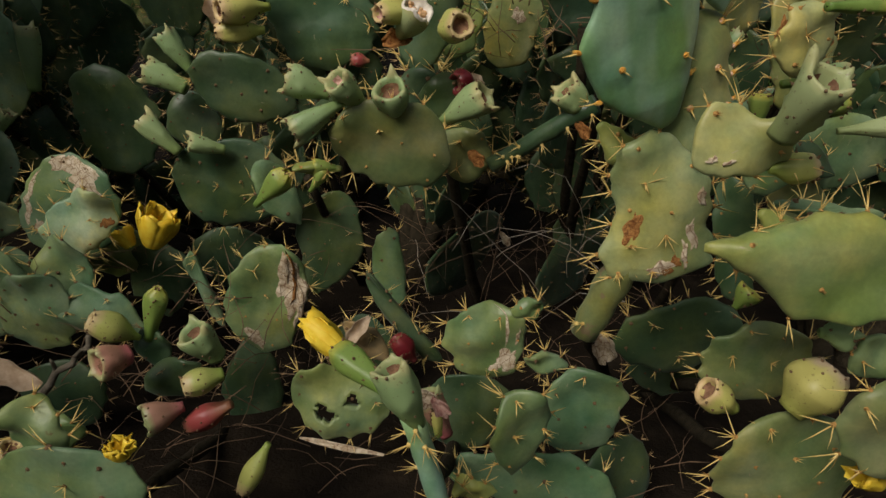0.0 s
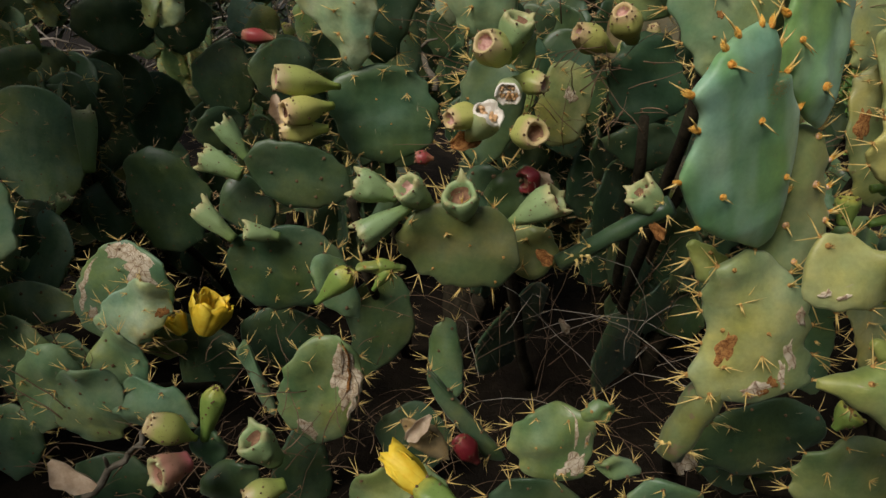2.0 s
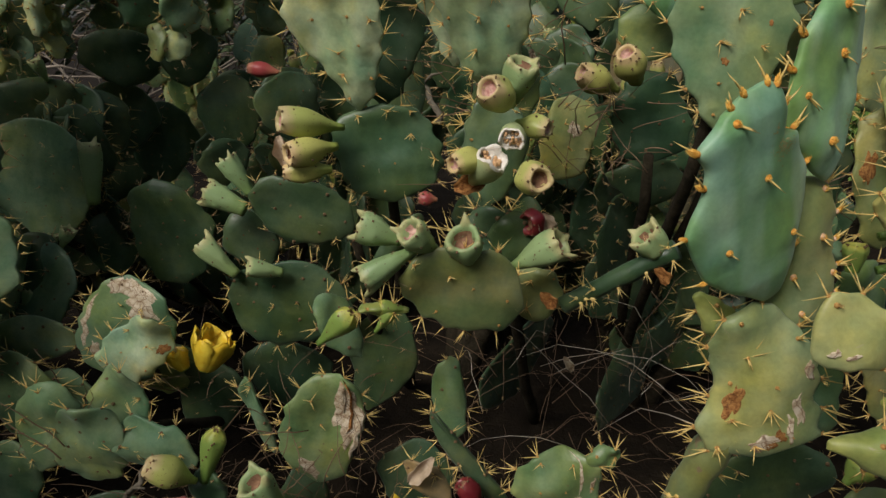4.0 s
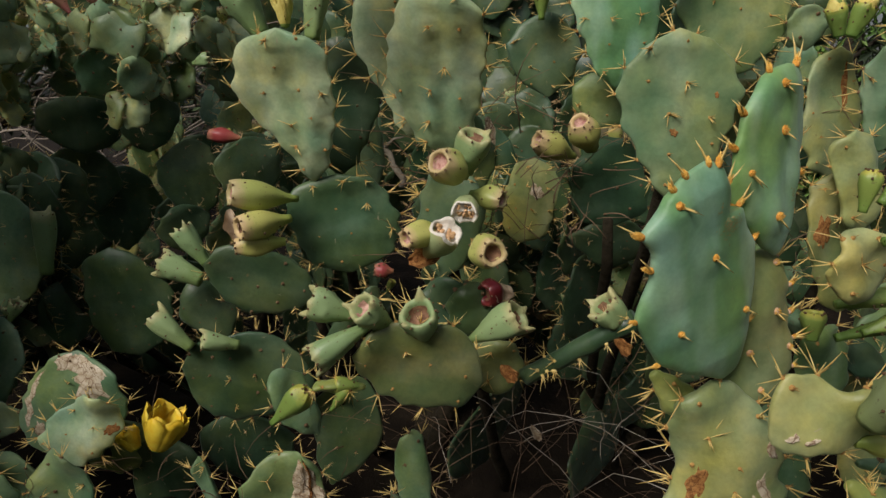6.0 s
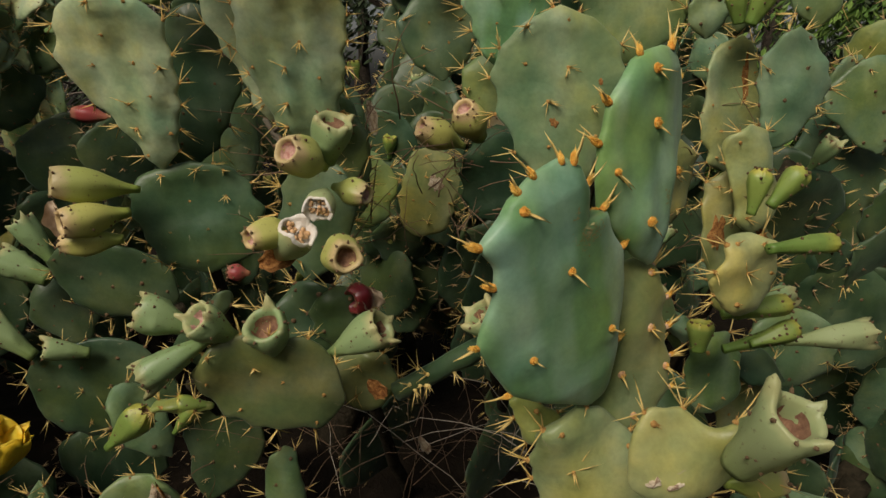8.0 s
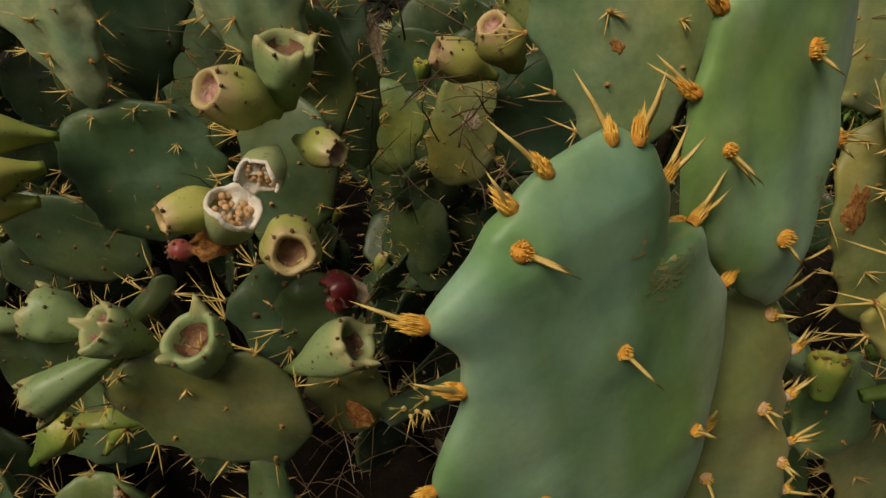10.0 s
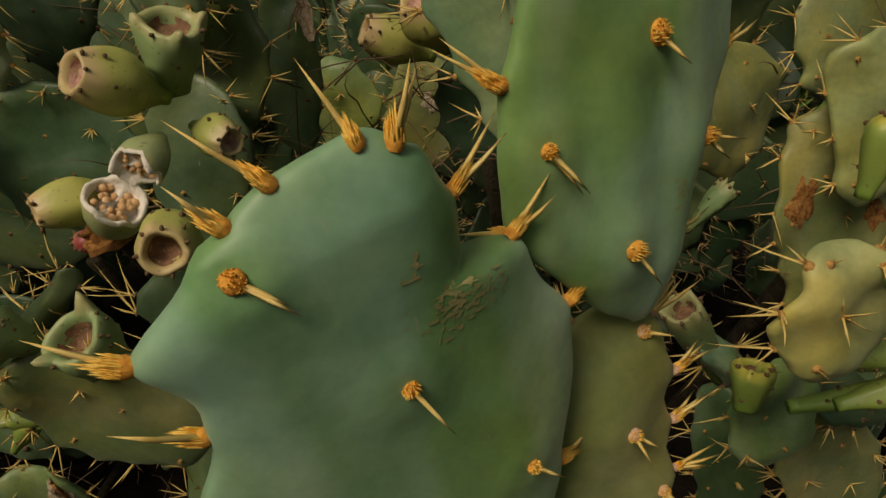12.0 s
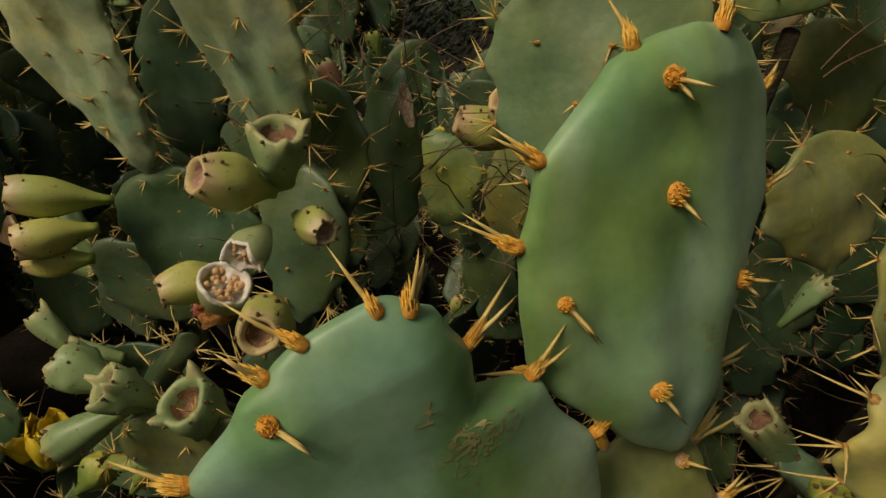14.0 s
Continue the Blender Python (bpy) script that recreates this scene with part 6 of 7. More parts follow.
curl('dried_flower', 'pink withered petals on a dry flower', 'flower', (0.010, 0.655, 0.376), (0.031, 0.655, 0.351), 0.018, PINK, 322)
fruit(budding, (0.018, 0.660, 0.316), (0.015, 0.660, 0.355), 0.014, 'ripe', 323, neck=0.7)
curl('dried_skin', 'shrivelled dry skin on the stump', 'dried skin', (0.240, 0.830, 0.370), (0.266, 0.830, 0.317), 0.033, CORK, 324)
curl('dry_leaf', 'dry brown leaf caught between the pads', 'leaf', (-0.138, 0.930, 0.284), (-0.099, 0.930, 0.332), 0.024, DRY, 325)
pad(wounded, (-0.686, 1.000, 0.037), (-0.673, 1.000, 0.190), 0.159, 0, 0, 'dark', 326, spine=0.016, tuft=0.6, dull=True, face=0.5)
pad(wounded, (-0.153, 1.150, 0.030), (-0.146, 1.150, 0.208), 0.141, 0, 0, 'dark', 330, spine=0.016, tuft=0.6, dull=True, face=0.5)
pad(wounded, (-0.452, 1.350, 0.152), (-0.458, 1.350, 0.322), 0.194, 0, 0, 'dark', 331, spine=0.016, tuft=0.6, dull=True, face=0.5)
# filler pads turned from the sun; their dark colour carries the hollow's shade
pad(upright, (0.069, 1.550, 0.078), (0.077, 1.550, 0.270), 0.450, 62, -30, 'dark', 332, spine=0.016, tuft=0.6, dull=True, face=0.5)
pad(upright, (0.379, 1.550, 0.083), (0.355, 1.550, 0.273), 0.617, 62, -30, 'dark', 333, spine=0.016, tuft=0.6, dull=True, face=0.5)
curl('dried_flower', 'small pale dry seed head in the hollow', 'flower', (0.126, 1.150, 0.395), (0.143, 1.150, 0.366), 0.015, CORK, 334)
stick('grey dead branch beside the round pad', (-0.116, 1.560, 0.762), (-0.173, 1.600, 0.884), 0.0085, 335)
curl('dried_fruit', 'shrivelled brown fruit skin hanging down', 'fruit', (-0.066, 0.930, 0.757), (-0.025, 0.930, 0.765), 0.026, RUST, 336)
pad(middle, (-0.017, 0.990, 0.607), (-0.017, 0.990, 0.720), 0.099, 0, 0, 'dark', 337, spine=0.04, tuft=1, count=(3, 4, 5))
fruit(middle, (-0.093, 1.000, 0.725), (-0.120, 1.000, 0.727), 0.021, 'red', 338)
pad(middle, (-0.203, 0.980, 0.599), (-0.116, 0.980, 0.709), 0.033, 0, 30, 'dark', 339, spine=0.025, tuft=0.9, gap=0.042, spacing=0.04, count=(1, 2, 3, 3, 4, 5))
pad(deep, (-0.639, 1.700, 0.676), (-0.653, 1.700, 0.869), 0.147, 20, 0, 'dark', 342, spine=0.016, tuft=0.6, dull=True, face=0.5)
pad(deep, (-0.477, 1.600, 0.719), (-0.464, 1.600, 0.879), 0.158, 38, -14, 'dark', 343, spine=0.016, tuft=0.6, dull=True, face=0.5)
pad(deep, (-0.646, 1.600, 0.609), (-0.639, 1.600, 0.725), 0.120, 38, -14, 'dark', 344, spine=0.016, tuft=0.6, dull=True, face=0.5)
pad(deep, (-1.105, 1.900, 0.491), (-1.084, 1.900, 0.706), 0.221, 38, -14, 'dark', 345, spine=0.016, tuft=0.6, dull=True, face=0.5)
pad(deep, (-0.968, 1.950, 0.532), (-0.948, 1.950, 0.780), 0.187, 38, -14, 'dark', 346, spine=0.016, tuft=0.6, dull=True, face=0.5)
pad(deep, (-0.972, 2.000, 1.259), (-0.946, 2.000, 1.413), 0.151, 0, 0, 'sage', 349, spine=0.025, tuft=0.9, gap=0.042, spacing=0.04, count=(1, 2, 3, 3, 4, 5))
pad(deep, (-0.932, 2.100, 1.256), (-0.958, 2.100, 1.386), 0.151, 0, 0, 'sage', 350, spine=0.025, tuft=0.9, gap=0.042, spacing=0.04, count=(1, 2, 3, 3, 4, 5))
pad(deep, (-0.680, 1.900, 1.188), (-0.653, 1.900, 1.278), 0.106, 0, 0, 'pale', 352, spine=0.025, tuft=0.9, gap=0.042, spacing=0.04, count=(1, 2, 3, 3, 4, 5))
pad(deep, (-0.572, 1.900, 1.234), (-0.521, 1.900, 1.367), 0.121, 0, 0, 'pale', 353, spine=0.025, tuft=0.9, gap=0.042, spacing=0.04, count=(1, 2, 3, 3, 4, 5))
fruit(deep, (-0.756, 1.800, 1.206), (-0.675, 1.800, 1.241), 0.043, 'cup', 354)
fruit(deep, (-0.858, 2.000, 1.299), (-0.867, 2.000, 1.360), 0.042, 'ripe', 355)
fruit(deep, (-0.506, 1.700, 1.235), (-0.458, 1.700, 1.265), 0.038, 'ripe', 356)
fruit(deep, (-0.462, 1.500, 1.161), (-0.488, 1.500, 1.184), 0.043, 'ripe', 357, scar='pink')
fruit(deep, (-0.544, 1.500, 1.037), (-0.508, 1.500, 1.046), 0.031, 'cup', 358)
curl('dried_skin', 'pale dried strip of cactus skin hanging on a pad', 'dried skin', (-0.753, 1.750, 1.097), (-0.749, 1.750, 1.041), 0.023, CORK, 359)
curl('dried_skin', 'pale dried strip of cactus skin hanging on a pad', 'dried skin', (-0.942, 1.850, 1.231), (-0.960, 1.850, 1.188), 0.024, CORK, 360)
pad(rusty, (0.877, 1.250, 0.656), (0.836, 1.250, 0.857), 0.214, 0, 0, 'dark', 361, fine=2, full=0.42, spine=0.025, tuft=0.9, gap=0.042, spacing=0.04, count=(1, 2, 3, 3, 4, 5))
pad(rusty, (0.914, 1.200, 0.474), (0.874, 1.200, 0.660), 0.202, 0, 0, 'dark', 362, fine=2, full=0.42, spine=0.025, tuft=0.9, gap=0.042, spacing=0.04, count=(1, 2, 3, 3, 4, 5))
pad(rusty, (0.869, 1.200, 0.854), (0.835, 1.200, 1.006), 0.149, 0, 0, 'teal', 363, spine=0.025, tuft=0.9, gap=0.042, spacing=0.04, count=(1, 2, 3, 3, 4, 5))

# scars, crusts and scabs
wound(scarred_pad, 0.42, -0.55, 0.14, 0.22, RUST, 1, "scab")
wound(scarred_pad, 0.12, 0.0, 0.07, 0.35, CORK, 2, "scar")
wound(scarred_pad, 0.10, 0.12, 0.06, 0.14, RUST, 3, "scab")
wound(scarred_pad, 0.32, 0.62, 0.16, 0.10, CORK, 4, "scar")
wound(scarred_pad, 0.20, 0.45, 0.12, 0.07, CORK, 34, "flake", 0.002)
wound(scarred_pad, 0.16, 0.30, 0.05, 0.12, RUST, 35, "scab")
wound(scarred_pad, 0.55, 0.80, 0.08, 0.08, CORK, 36, "flake", 0.002)
wound(obovate_pad, 0.42, -0.10, 0.035, 0.09, RUST, 41, "scab")
wound(obovate_pad, 0.62, 0.55, 0.02, 0.05, RUST, 42, "scab")
wound(heart_pad, 0.30, 0.35, 0.07, 0.10, CORK, 37, "flake", 0.002)
wound(heart_pad, 0.16, 0.10, 0.06, 0.20, CORK, 38, "flake", 0.002)
wound(heart_pad, 0.80, -0.55, 0.05, 0.10, CORK, 39, "flake", 0.002)
scuff(blue_pad, (0.715, 0.06), (0.738, 0.62), 0.010, 130, 5)
scuff(blue_pad, (0.812, -0.05), (0.828, 0.12), 0.004, 14, 6)
scuff(tall_pad, (0.30, 0.30), (0.36, 0.10), 0.006, 16, 7)
wound(crust_pad, 0.80, 0.40, 0.20, 0.50, CORK, 6, "crust")
wound(crust_pad, 0.90, 0.0, 0.12, 0.85, CORK, 7, "crust")
wound(crust_pad, 0.55, -0.80, 0.30, 0.12, CORK, 33, "crust")
wound(crust_pad, 0.28, -0.55, 0.14, 0.12, CORK, 18, "crust")
wound(bright_pad, 0.70, 0.75, 0.10, 0.18, RUST, 8, "scab")
wound(torn_pad, 0.67, 0.50, 0.36, 0.60, CORK, 9, "scar", 0.002)
wound(torn_pad, 0.80, 0.30, 0.16, 0.10, CORK, 29, "flake", 0.004)
wound(torn_pad, 0.45, 0.86, 0.20, 0.12, CORK, 30, "flake", 0.005)
wound(torn_pad, 0.72, 0.58, 0.24, 0.07, RUST, 19, "scab", 0.006)
wound(torn_pad, 0.14, -0.35, 0.12, 0.35, CORK, 10, "scar")
wound(split_pad, 0.30, 0.62, 0.20, 0.38, CORK, 11, "scar")
wound(split_pad, 0.22, 0.30, 0.07, 0.25, CORK, 31, "scar")
wound(split_pad, 0.72, 0.50, 0.30, 0.06, CORK, 12, "scar")
wound(split_pad, 0.60, 0.80, 0.16, 0.06, CORK, 32, "scar")
wound(rusty_pad, 0.62, -0.55, 0.16, 0.30, RUST, 13, "scab")
wound(rusty_pad, 0.50, 0.70, 0.10, 0.2, RUST, 14, "scab")
wound(streaked_pad, 0.70, 0.35, 0.22, 0.16, RUST, 15, "scab")
wound(tan_pad, 0.62, 0.2, 0.12, 0.25, CORK, 16, "scar")

# ---- the ground, and what stands far off ----
def earth():
    n, size = 90, 60.0
    vs, fs = [], []
    for j in range(n + 1):
        for i in range(n + 1):
            u, v = i / n * 2 - 1, j / n * 2 - 1
            x, y = math.copysign(abs(u) ** 3, u) * size, math.copysign(abs(v) ** 3, v) * size
            z = 0.035 * noise.noise(Vector((x * 2.0, y * 2.0, 0))) + 0.012 * noise.noise(Vector((x * 9, y * 9, 3)))
            vs.append((x, y + 1.0, z))
    for j in range(n):
        for i in range(n):
            a = j * (n + 1) + i
            fs.append((a, a + 1, a + n + 2, a + n + 1))
    m, t, b = shader("shade_dark_soil", 0.95, 0.1)
    co = t.nodes.new("ShaderNodeTexCoord").outputs["Object"]
    # browns lowered to near black, so the soil colour holds the thicket's shade
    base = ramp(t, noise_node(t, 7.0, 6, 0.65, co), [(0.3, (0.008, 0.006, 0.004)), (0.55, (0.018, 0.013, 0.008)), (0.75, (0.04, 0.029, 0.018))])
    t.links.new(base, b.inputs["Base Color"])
    bump(t, b, noise_node(t, 45.0, 5, 0.7, co), 0.9, 0.01)
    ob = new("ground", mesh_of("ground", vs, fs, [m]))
    tagged(ob, "brown soil coloured nearly black for the shade under the cactus thicket", "ground", kind="structure")


earth()


# ---- more of the thicket behind, and unseen plants at the left for shade ----
def thicket(label, x, y, height, seed, tones, spread=0.45, most=60):
    """A whole plant grown pad on pad from the ground."""
    rng = random.Random(seed)
    owner = plant(label, x, y)
    level = []
    for k in range(4):
        a = rng.uniform(0, 6.28)
        top = Vector((x + 0.1 * math.cos(a), y + 0.1 * math.sin(a), rng.uniform(0.16, 0.24)))
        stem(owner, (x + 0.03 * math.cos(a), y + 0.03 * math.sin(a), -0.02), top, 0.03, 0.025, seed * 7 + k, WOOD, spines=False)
        level.append((top, a, 0))
    made = 0
    while level and made < most:
        base, a, depth = level.pop(rng.randrange(len(level)) if rng.random() < 0.5 else -1)
        if base.z > height:
            continue
        for k in range(rng.choice((1, 2, 2, 3)) if depth else 2):
            a2 = a + rng.uniform(-1.3, 1.3)
            lean = rng.uniform(0.05, spread) * (1.6 if depth < 2 else 1.2)
            ln = rng.uniform(0.14, 0.21)
            way = Vector((math.cos(a2) * lean, math.sin(a2) * lean, 1)).normalized()
            b = base + Vector((rng.uniform(-0.06, 0.06), rng.uniform(-0.03, 0.03), rng.uniform(-0.07, 0)))
            e = b + way * ln
            pad(owner, tuple(b), tuple(e), ln * rng.uniform(0.68, 0.92), rng.uniform(-65, 65), rng.uniform(-15, 25), rng.choice(tones), seed * 100 + made,
                spine=0.022, count=(1, 2, 3), gap=0.042, front_only=True, tuft=0.75, dull=rng.random() < 0.5, face=0.7, full=rng.uniform(0.4, 0.52), high=rng.uniform(0.9, 1.25), neck=0.3)
            made += 1
            level.append((e, a2, depth + 1))
            if made % 6 == 0:
                f0 = e + way * -0.004
                fruit(owner, tuple(f0), tuple(f0 + way * 0.05 + Vector((rng.uniform(-0.02, 0.02), -0.01, 0))), 0.03, rng.choice(("cup", "young", "cup", "ripe")), seed * 200 + made)
    return owner


def sprig(owner, x, y, z, seed, tones, steps=3):
    """A branch of small crowded pads that ends in fruits, grown up from one place."""
    rng = random.Random(seed)
    ends = [(Vector((x, y, z)), 0)]
    made = 0
    while ends:
        base, step = ends.pop()
        for k in range(rng.choice((1, 2, 2)) if step else 2):
            ln = rng.uniform(0.075, 0.125)
            way = Vector((rng.uniform(-0.8, 0.8), rng.uniform(-0.5, 0.3), 1)).normalized()
            b = base + Vector((rng.uniform(-0.025, 0.025), rng.uniform(-0.02, 0.02), -0.008))
            e = b + way * ln
            pad(owner, tuple(b), tuple(e), ln * rng.uniform(0.6, 0.9), rng.uniform(-50, 35), rng.uniform(-5, 40), rng.choice(tones), seed * 50 + made,
                spine=0.02, count=(1, 2, 3), gap=0.034, front_only=True, tuft=0.75, dull=rng.random() < 0.4, face=0.5, full=rng.uniform(0.38, 0.55), high=rng.uniform(0.9, 1.3), neck=0.35, lumps=0.13, wave=0.008)
            made += 1
            if step + 1 < steps and rng.random() < 0.85:
                ends.append((e, step + 1))
            elif rng.random() < 0.7:
                tip = e + way * rng.uniform(0.03, 0.045) + Vector((rng.uniform(-0.02, 0.02), -0.008, 0))
                fruit(owner, tuple(e - way * 0.004), tuple(tip), rng.uniform(0.024, 0.032), rng.choice(("cup", "cup", "sage", "ripe", "blush")), seed * 90 + made, scar=rng.choice(("hole", "pink")))


HIGH = ("sage", "wan", "pale", "wan", "sage", "teal")
for k in range(13):
    sprig(deep, -1.26 + 0.062 * k + 0.03 * math.sin(5 * k), 1.72 + 0.16 * math.sin(k * 2.1), 1.00 + 0.09 * math.sin(k * 1.3 + 0.5), 700 + k, HIGH if k % 3 else ("teal", "sage", "wan"))
for k in range(4):
    sprig(deep, -1.50 + 0.08 * k, 1.95 + 0.05 * k, 1.16 + 0.05 * (k % 2), 720 + k, HIGH)

BACK_OR_SHADE = "prickly pear with grey-green or shade-darkened pads, behind or added unseen at left for shade"
thicket(BACK_OR_SHADE, -1.75, 2.10, 1.10, 41, ("teal", "green", "dark"), most=60)
thicket(BACK_OR_SHADE, -1.30, 2.45, 1.45, 42, ("teal", "green", "pale"), most=70)
thicket(BACK_OR_SHADE, -0.80, 2.40, 1.45, 43, ("green", "teal", "pale"), most=70)
# the mostly dark tones below paint the gaps' shade into the pads
thicket(BACK_OR_SHADE, -0.35, 2.25, 1.45, 44, ("dark", "dark", "moss"), most=70)
thicket(BACK_OR_SHADE, 0.05, 2.05, 1.50, 45, ("dark", "dark", "dark"), most=70)
thicket(BACK_OR_SHADE, 0.42, 2.00, 1.50, 46, ("dark", "dark", "brown"), most=70)
thicket(BACK_OR_SHADE, 0.85, 1.95, 1.20, 47, ("dark", "dark", "teal"), most=60)
thicket(BACK_OR_SHADE, 1.25, 1.75, 1.10, 48, ("dark", "teal", "green"), most=60)
thicket(BACK_OR_SHADE, 1.60, 1.50, 1.05, 49, ("green", "teal", "olive"), most=50)
thicket(BACK_OR_SHADE, -0.62, 1.95, 0.80, 50, ("dark", "dark", "dark"), most=50)
thicket(BACK_OR_SHADE, -0.10, 1.75, 0.85, 51, ("dark", "dark", "dark"), most=50)
thicket(BACK_OR_SHADE, 0.40, 1.68, 0.80, 52, ("dark", "dark", "dark"), most=50)
thicket(BACK_OR_SHADE, -1.20, 1.95, 0.70, 53, ("dark", "dark", "dark"), most=45)
thicket(BACK_OR_SHADE, 0.95, 1.35, 0.75, 54, ("dark", "dark", "teal"), most=45)
thicket(BACK_OR_SHADE, -1.15, 1.20, 0.40, 55, ("dark", "dark", "teal"), most=30)
thicket(BACK_OR_SHADE, -0.55, 3.00, 1.60, 56, ("teal", "dark", "moss"), most=60)
thicket(BACK_OR_SHADE, 0.15, 2.70, 1.80, 57, ("dark", "dark", "dark"), most=70)
thicket(BACK_OR_SHADE, 0.80, 2.60, 1.55, 58, ("dark", "green", "teal"), most=60)
# three plants out of view at the left, added to block the sun
thicket(BACK_OR_SHADE, -1.15, 0.50, 1.15, 59, ("green", "teal", "dark"), most=70)
thicket(BACK_OR_SHADE, -1.28, 1.02, 1.60, 62, ("green", "teal", "dark"), most=110)
thicket(BACK_OR_SHADE, -1.60, 1.42, 1.55, 60, ("green", "teal", "dark"), most=100)


# ---- trees, a bush and brambles round the clearing ----
BRANCH = plain("dark_bark", (0.035, 0.028, 0.02), (0.09, 0.075, 0.055), 30, 0.95, 1.0, 0.1, 0.01)


def leaf_skin(name, low, high):
    m, t, b = shader(name, 0.55, 0.3)
    g = t.nodes.new("ShaderNodeNewGeometry")
    t.links.new(ramp(t, g.outputs["Random Per Island"], [(0.0, low), (1.0, high)]), b.inputs["Base Color"])
    return m


LEAF = leaf_skin("tree_leaf", (0.025, 0.04, 0.018), (0.07, 0.10, 0.04))
LEAF_BRIGHT = leaf_skin("bush_leaf", (0.06, 0.13, 0.02), (0.16, 0.25, 0.05))
PALE_STRAW = plain("pale_dry_grass", (0.40, 0.34, 0.25), (0.62, 0.55, 0.44), 20, 0.8, 0.2)
DRY_STEM = plain("straw_bramble", (0.26, 0.21, 0.15), (0.46, 0.39, 0.29), 15, 0.9, 0.3)
TWIG = plain("dry_bramble", (0.16, 0.13, 0.10), (0.34, 0.29, 0.23), 15, 0.9, 0.3)


def leaves(vs, fs, p, r, n, size, rng):
    for _ in range(n):
        q = p + Vector((rng.gauss(0, 0.5), rng.gauss(0, 0.5), rng.gauss(0, 0.42))) * r
        a = Vector((rng.uniform(-1, 1), rng.uniform(-1, 1), rng.uniform(-1, 1))).normalized()
        b = a.orthogonal().normalized()
        c = a.cross(b)
        l, w = size * rng.uniform(0.7, 1.3), size * rng.uniform(0.25, 0.4)
        i = len(vs)
        vs.extend((q - b * l, q + c * w + a * w * 0.4, q + b * l, q - c * w + a * w * 0.4))
        fs.append((i, i + 1, i + 2, i + 3))


def tree(label, x, y, height, spread, seed, density=34, size=0.07, low=0.3, name="tree", leaf=None):
    rng = random.Random(seed)
    root = new(name, None)
    root.location = (x, y, 0)
    tagged(root, label, "tree" if name == "tree" else "bush", "trees round the clearing" if name == "tree" else "")
    pts = [Vector((0, 0, -0.05))]
    for k in range(1, 7):
        pts.append(Vector((rng.uniform(-1, 1) * 0.05 * height * k / 6, rng.uniform(-1, 1) * 0.05 * height * k / 6, height * 0.8 * k / 6)))
    vs, fs = tube(pts, [height * 0.022 * (1 - 0.13 * k) for k in range(7)], 9)
    part("trunk", mesh_of("trunk", vs, fs, [BRANCH]), root)
    lv, lf = [], []
    for k in range(14):
        q = rng.uniform(low, 1.0)
        p = pts[min(6, int(q * 6))]
        a = rng.uniform(0, 6.28)
        end = p + Vector((math.cos(a), math.sin(a), rng.uniform(0.1, 0.8))) * spread * rng.uniform(0.5, 1.0)
        mid = p.lerp(end, 0.5) + Vector((rng.uniform(-0.1, 0.1), rng.uniform(-0.1, 0.1), 0.08)) * spread
        bv, bf = tube([p, mid, end], [height * 0.009, height * 0.006, height * 0.002], 6)
        part("limb", mesh_of("limb", bv, bf, [BRANCH]), root)
        for c in range(6):
            at = mid.lerp(end, rng.uniform(0, 1.1)) + Vector((rng.uniform(-1, 1), rng.uniform(-1, 1), rng.uniform(-0.6, 0.8))) * spread * 0.22
            leaves(lv, lf, at, spread * 0.26, density, size, rng)
    tagged(part("crown", mesh_of("crown", lv, lf, [leaf or LEAF], smooth=False), root), kind="stuff")
    return root


TREES = "dark leafy tree with thin branches, behind the cactus or added unseen round the camera"
# full ring: trees beside and behind the camera are unseen, added to block low sky
for k in range(22):
    a = 2 * math.pi * (k + 0.3 * math.sin(k * 5.0)) / 22
    far = 5.6 + 1.4 * math.sin(k * 2.3)
    tree(TREES, 0.2 + far * math.cos(a), 1.0 + far * math.sin(a), 4.6 + math.sin(k * 1.7), 1.5, 300 + k, 80, 0.045, 0.12)
tree(TREES, 2.66, 4.60, 4.2, 1.3, 648, 90, 0.045, 0.12)
tree(TREES, 1.24, 4.40, 4.2, 1.3, 612, 90, 0.045, 0.12)
tree("bright green leafy bush behind the cactus", 1.90, 3.50, 1.48, 0.55, 400, 60, 0.035, 0.1, "bush", LEAF_BRIGHT)


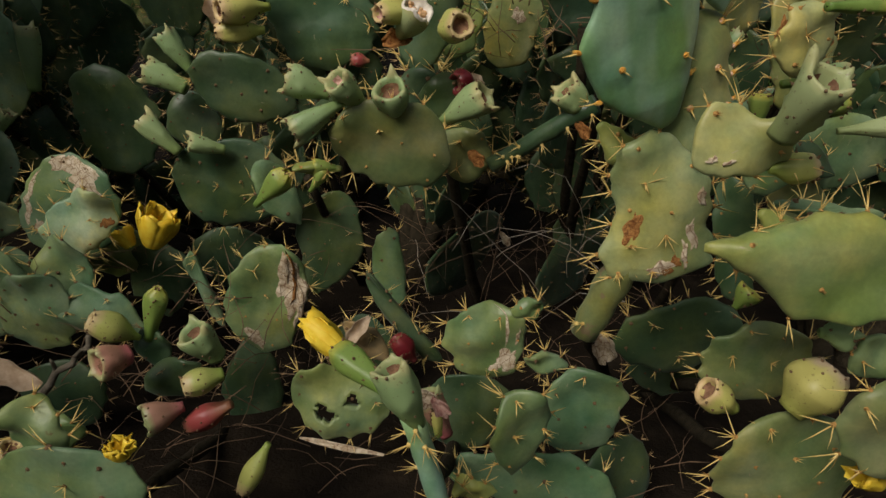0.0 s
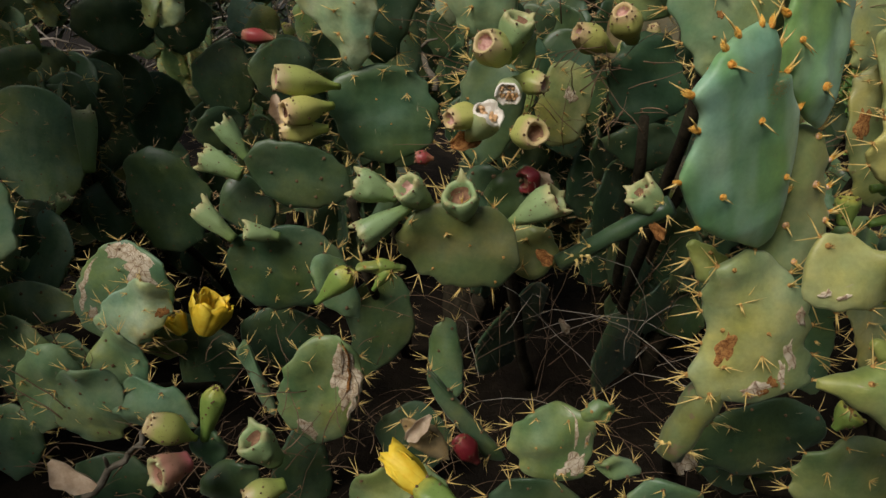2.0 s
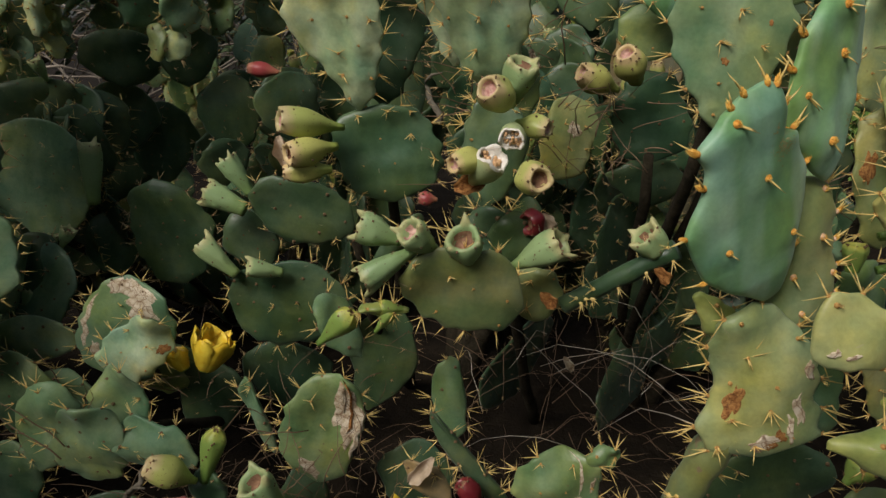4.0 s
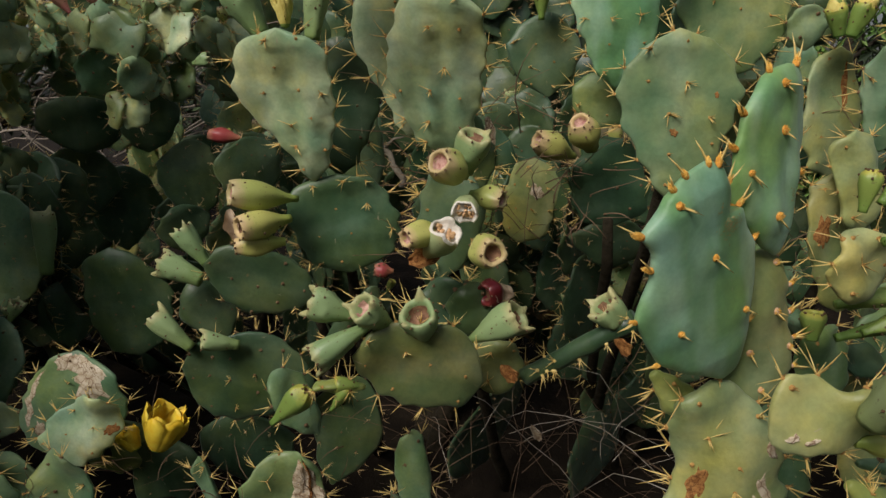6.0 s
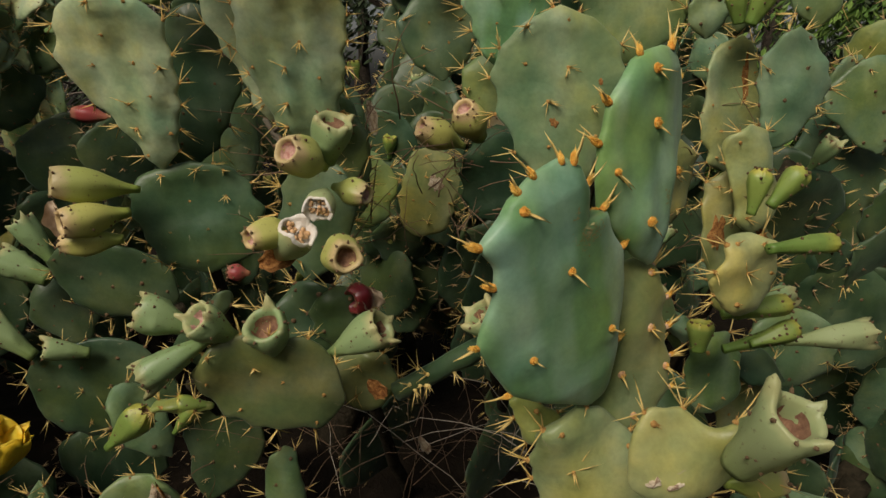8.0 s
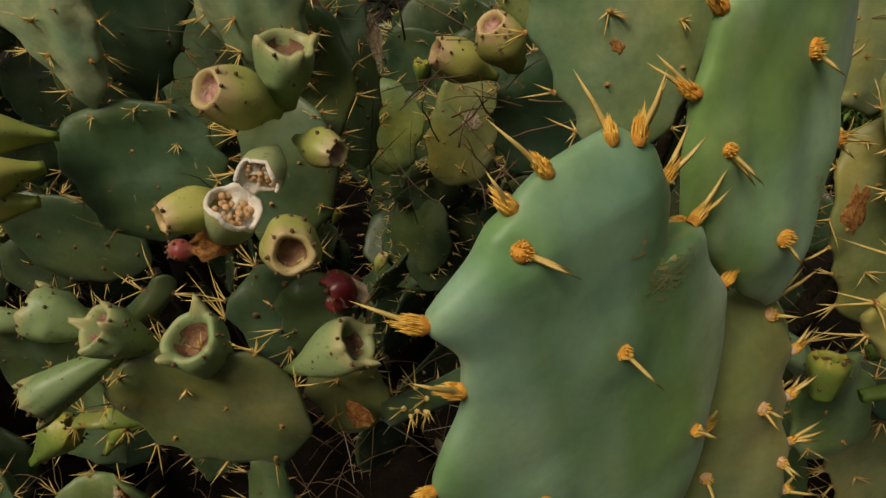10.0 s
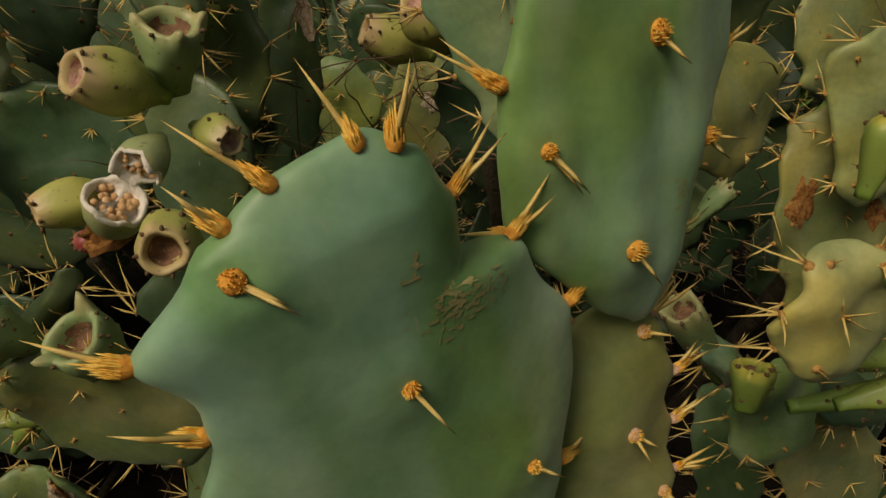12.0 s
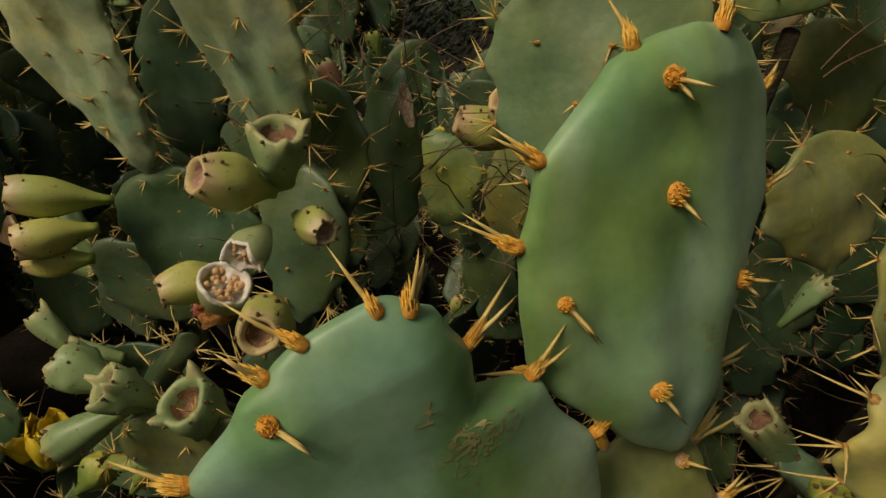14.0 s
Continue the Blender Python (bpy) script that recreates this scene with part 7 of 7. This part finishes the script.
def strands(name, label, category, centre, box, count, length, radius, mat, seed, droop):
    """Dry stalks, each a thin bent tube, tangled in a box."""
    rng = random.Random(seed)
    vs, fs = [], []
    for _ in range(count):
        p = Vector(centre) + Vector([rng.uniform(-b, b) for b in box])
        w = Vector((rng.uniform(-1, 1), rng.uniform(-0.6, 0.6), rng.uniform(-0.2, 1))).normalized()
        l = length * rng.uniform(0.4, 1.2)
        pts = []
        for k in range(6):
            q = k / 5
            pts.append(p.copy())
            w = (w + Vector((rng.uniform(-0.3, 0.3), rng.uniform(-0.3, 0.3), -droop * q + rng.uniform(-0.2, 0.2)))).normalized()
            p += w * l / 5
        r = radius * rng.uniform(0.6, 1.4)
        tv, tf = tube(pts, [r, r, r * 0.9, r * 0.8, r * 0.6, r * 0.3], 4)
        i = len(vs)
        vs += tv
        fs += [tuple(i + v for v in q) for q in tf]
    return tagged(new(name, mesh_of(name, vs, fs, [mat])), label, category, kind="stuff")


strands("dry_grass", "tangle of dry straw-coloured grass in the hollow", "grass", (0.22, 1.30, 0.20), (0.32, 0.16, 0.18), 85, 0.24, 0.0007, STRAW, 1, 0.35)
strands("dry_grass", "long pale dry grass blades in the hollow", "grass", (0.24, 1.24, 0.24), (0.26, 0.08, 0.10), 14, 0.34, 0.0008, PALE_STRAW, 5, 0.5)
strands("dry_grass", "thin dry grass and fallen spines on the soil", "grass", (-0.1, 0.9, 0.06), (0.6, 0.5, 0.06), 240, 0.16, 0.0008, STRAW, 2, 0.3)
strands("brambles", "bare grey brambles behind the cactus", "brambles", (-1.35, 3.1, 1.1), (0.55, 0.4, 0.45), 260, 0.7, 0.004, TWIG, 3, 0.15)
strands("brambles", "pale dry brambles in the upper pads", "brambles", (-1.065, 2.200, 1.447), (0.50, 0.16, 0.16), 240, 0.42, 0.0022, DRY_STEM, 11, 0.1)
stick("thin straw-coloured dead branch between the pads", (-0.583, 1.620, 1.110), (-0.699, 1.720, 1.370), 0.005, 812)
stick("thin straw-coloured dead branch between the pads", (-0.595, 1.660, 1.242), (-0.687, 1.700, 1.327), 0.004, 813)
strands("dry_twigs", "thin brown dry twigs caught between the pads", "twigs", (0.08, 1.12, 0.84), (0.16, 0.05, 0.12), 60, 0.12, 0.0009, STRAW, 7, 0.1)
strands("dry_twigs", "thin brown dry twigs caught between the pads", "twigs", (0.62, 1.22, 0.75), (0.2, 0.06, 0.2), 60, 0.12, 0.0009, STRAW, 8, 0.1)
strands("dry_twigs", "thin brown dry twigs among the low pads", "twigs", (-0.5, 1.05, 0.22), (0.3, 0.15, 0.12), 110, 0.14, 0.0009, STRAW, 9, 0.1)
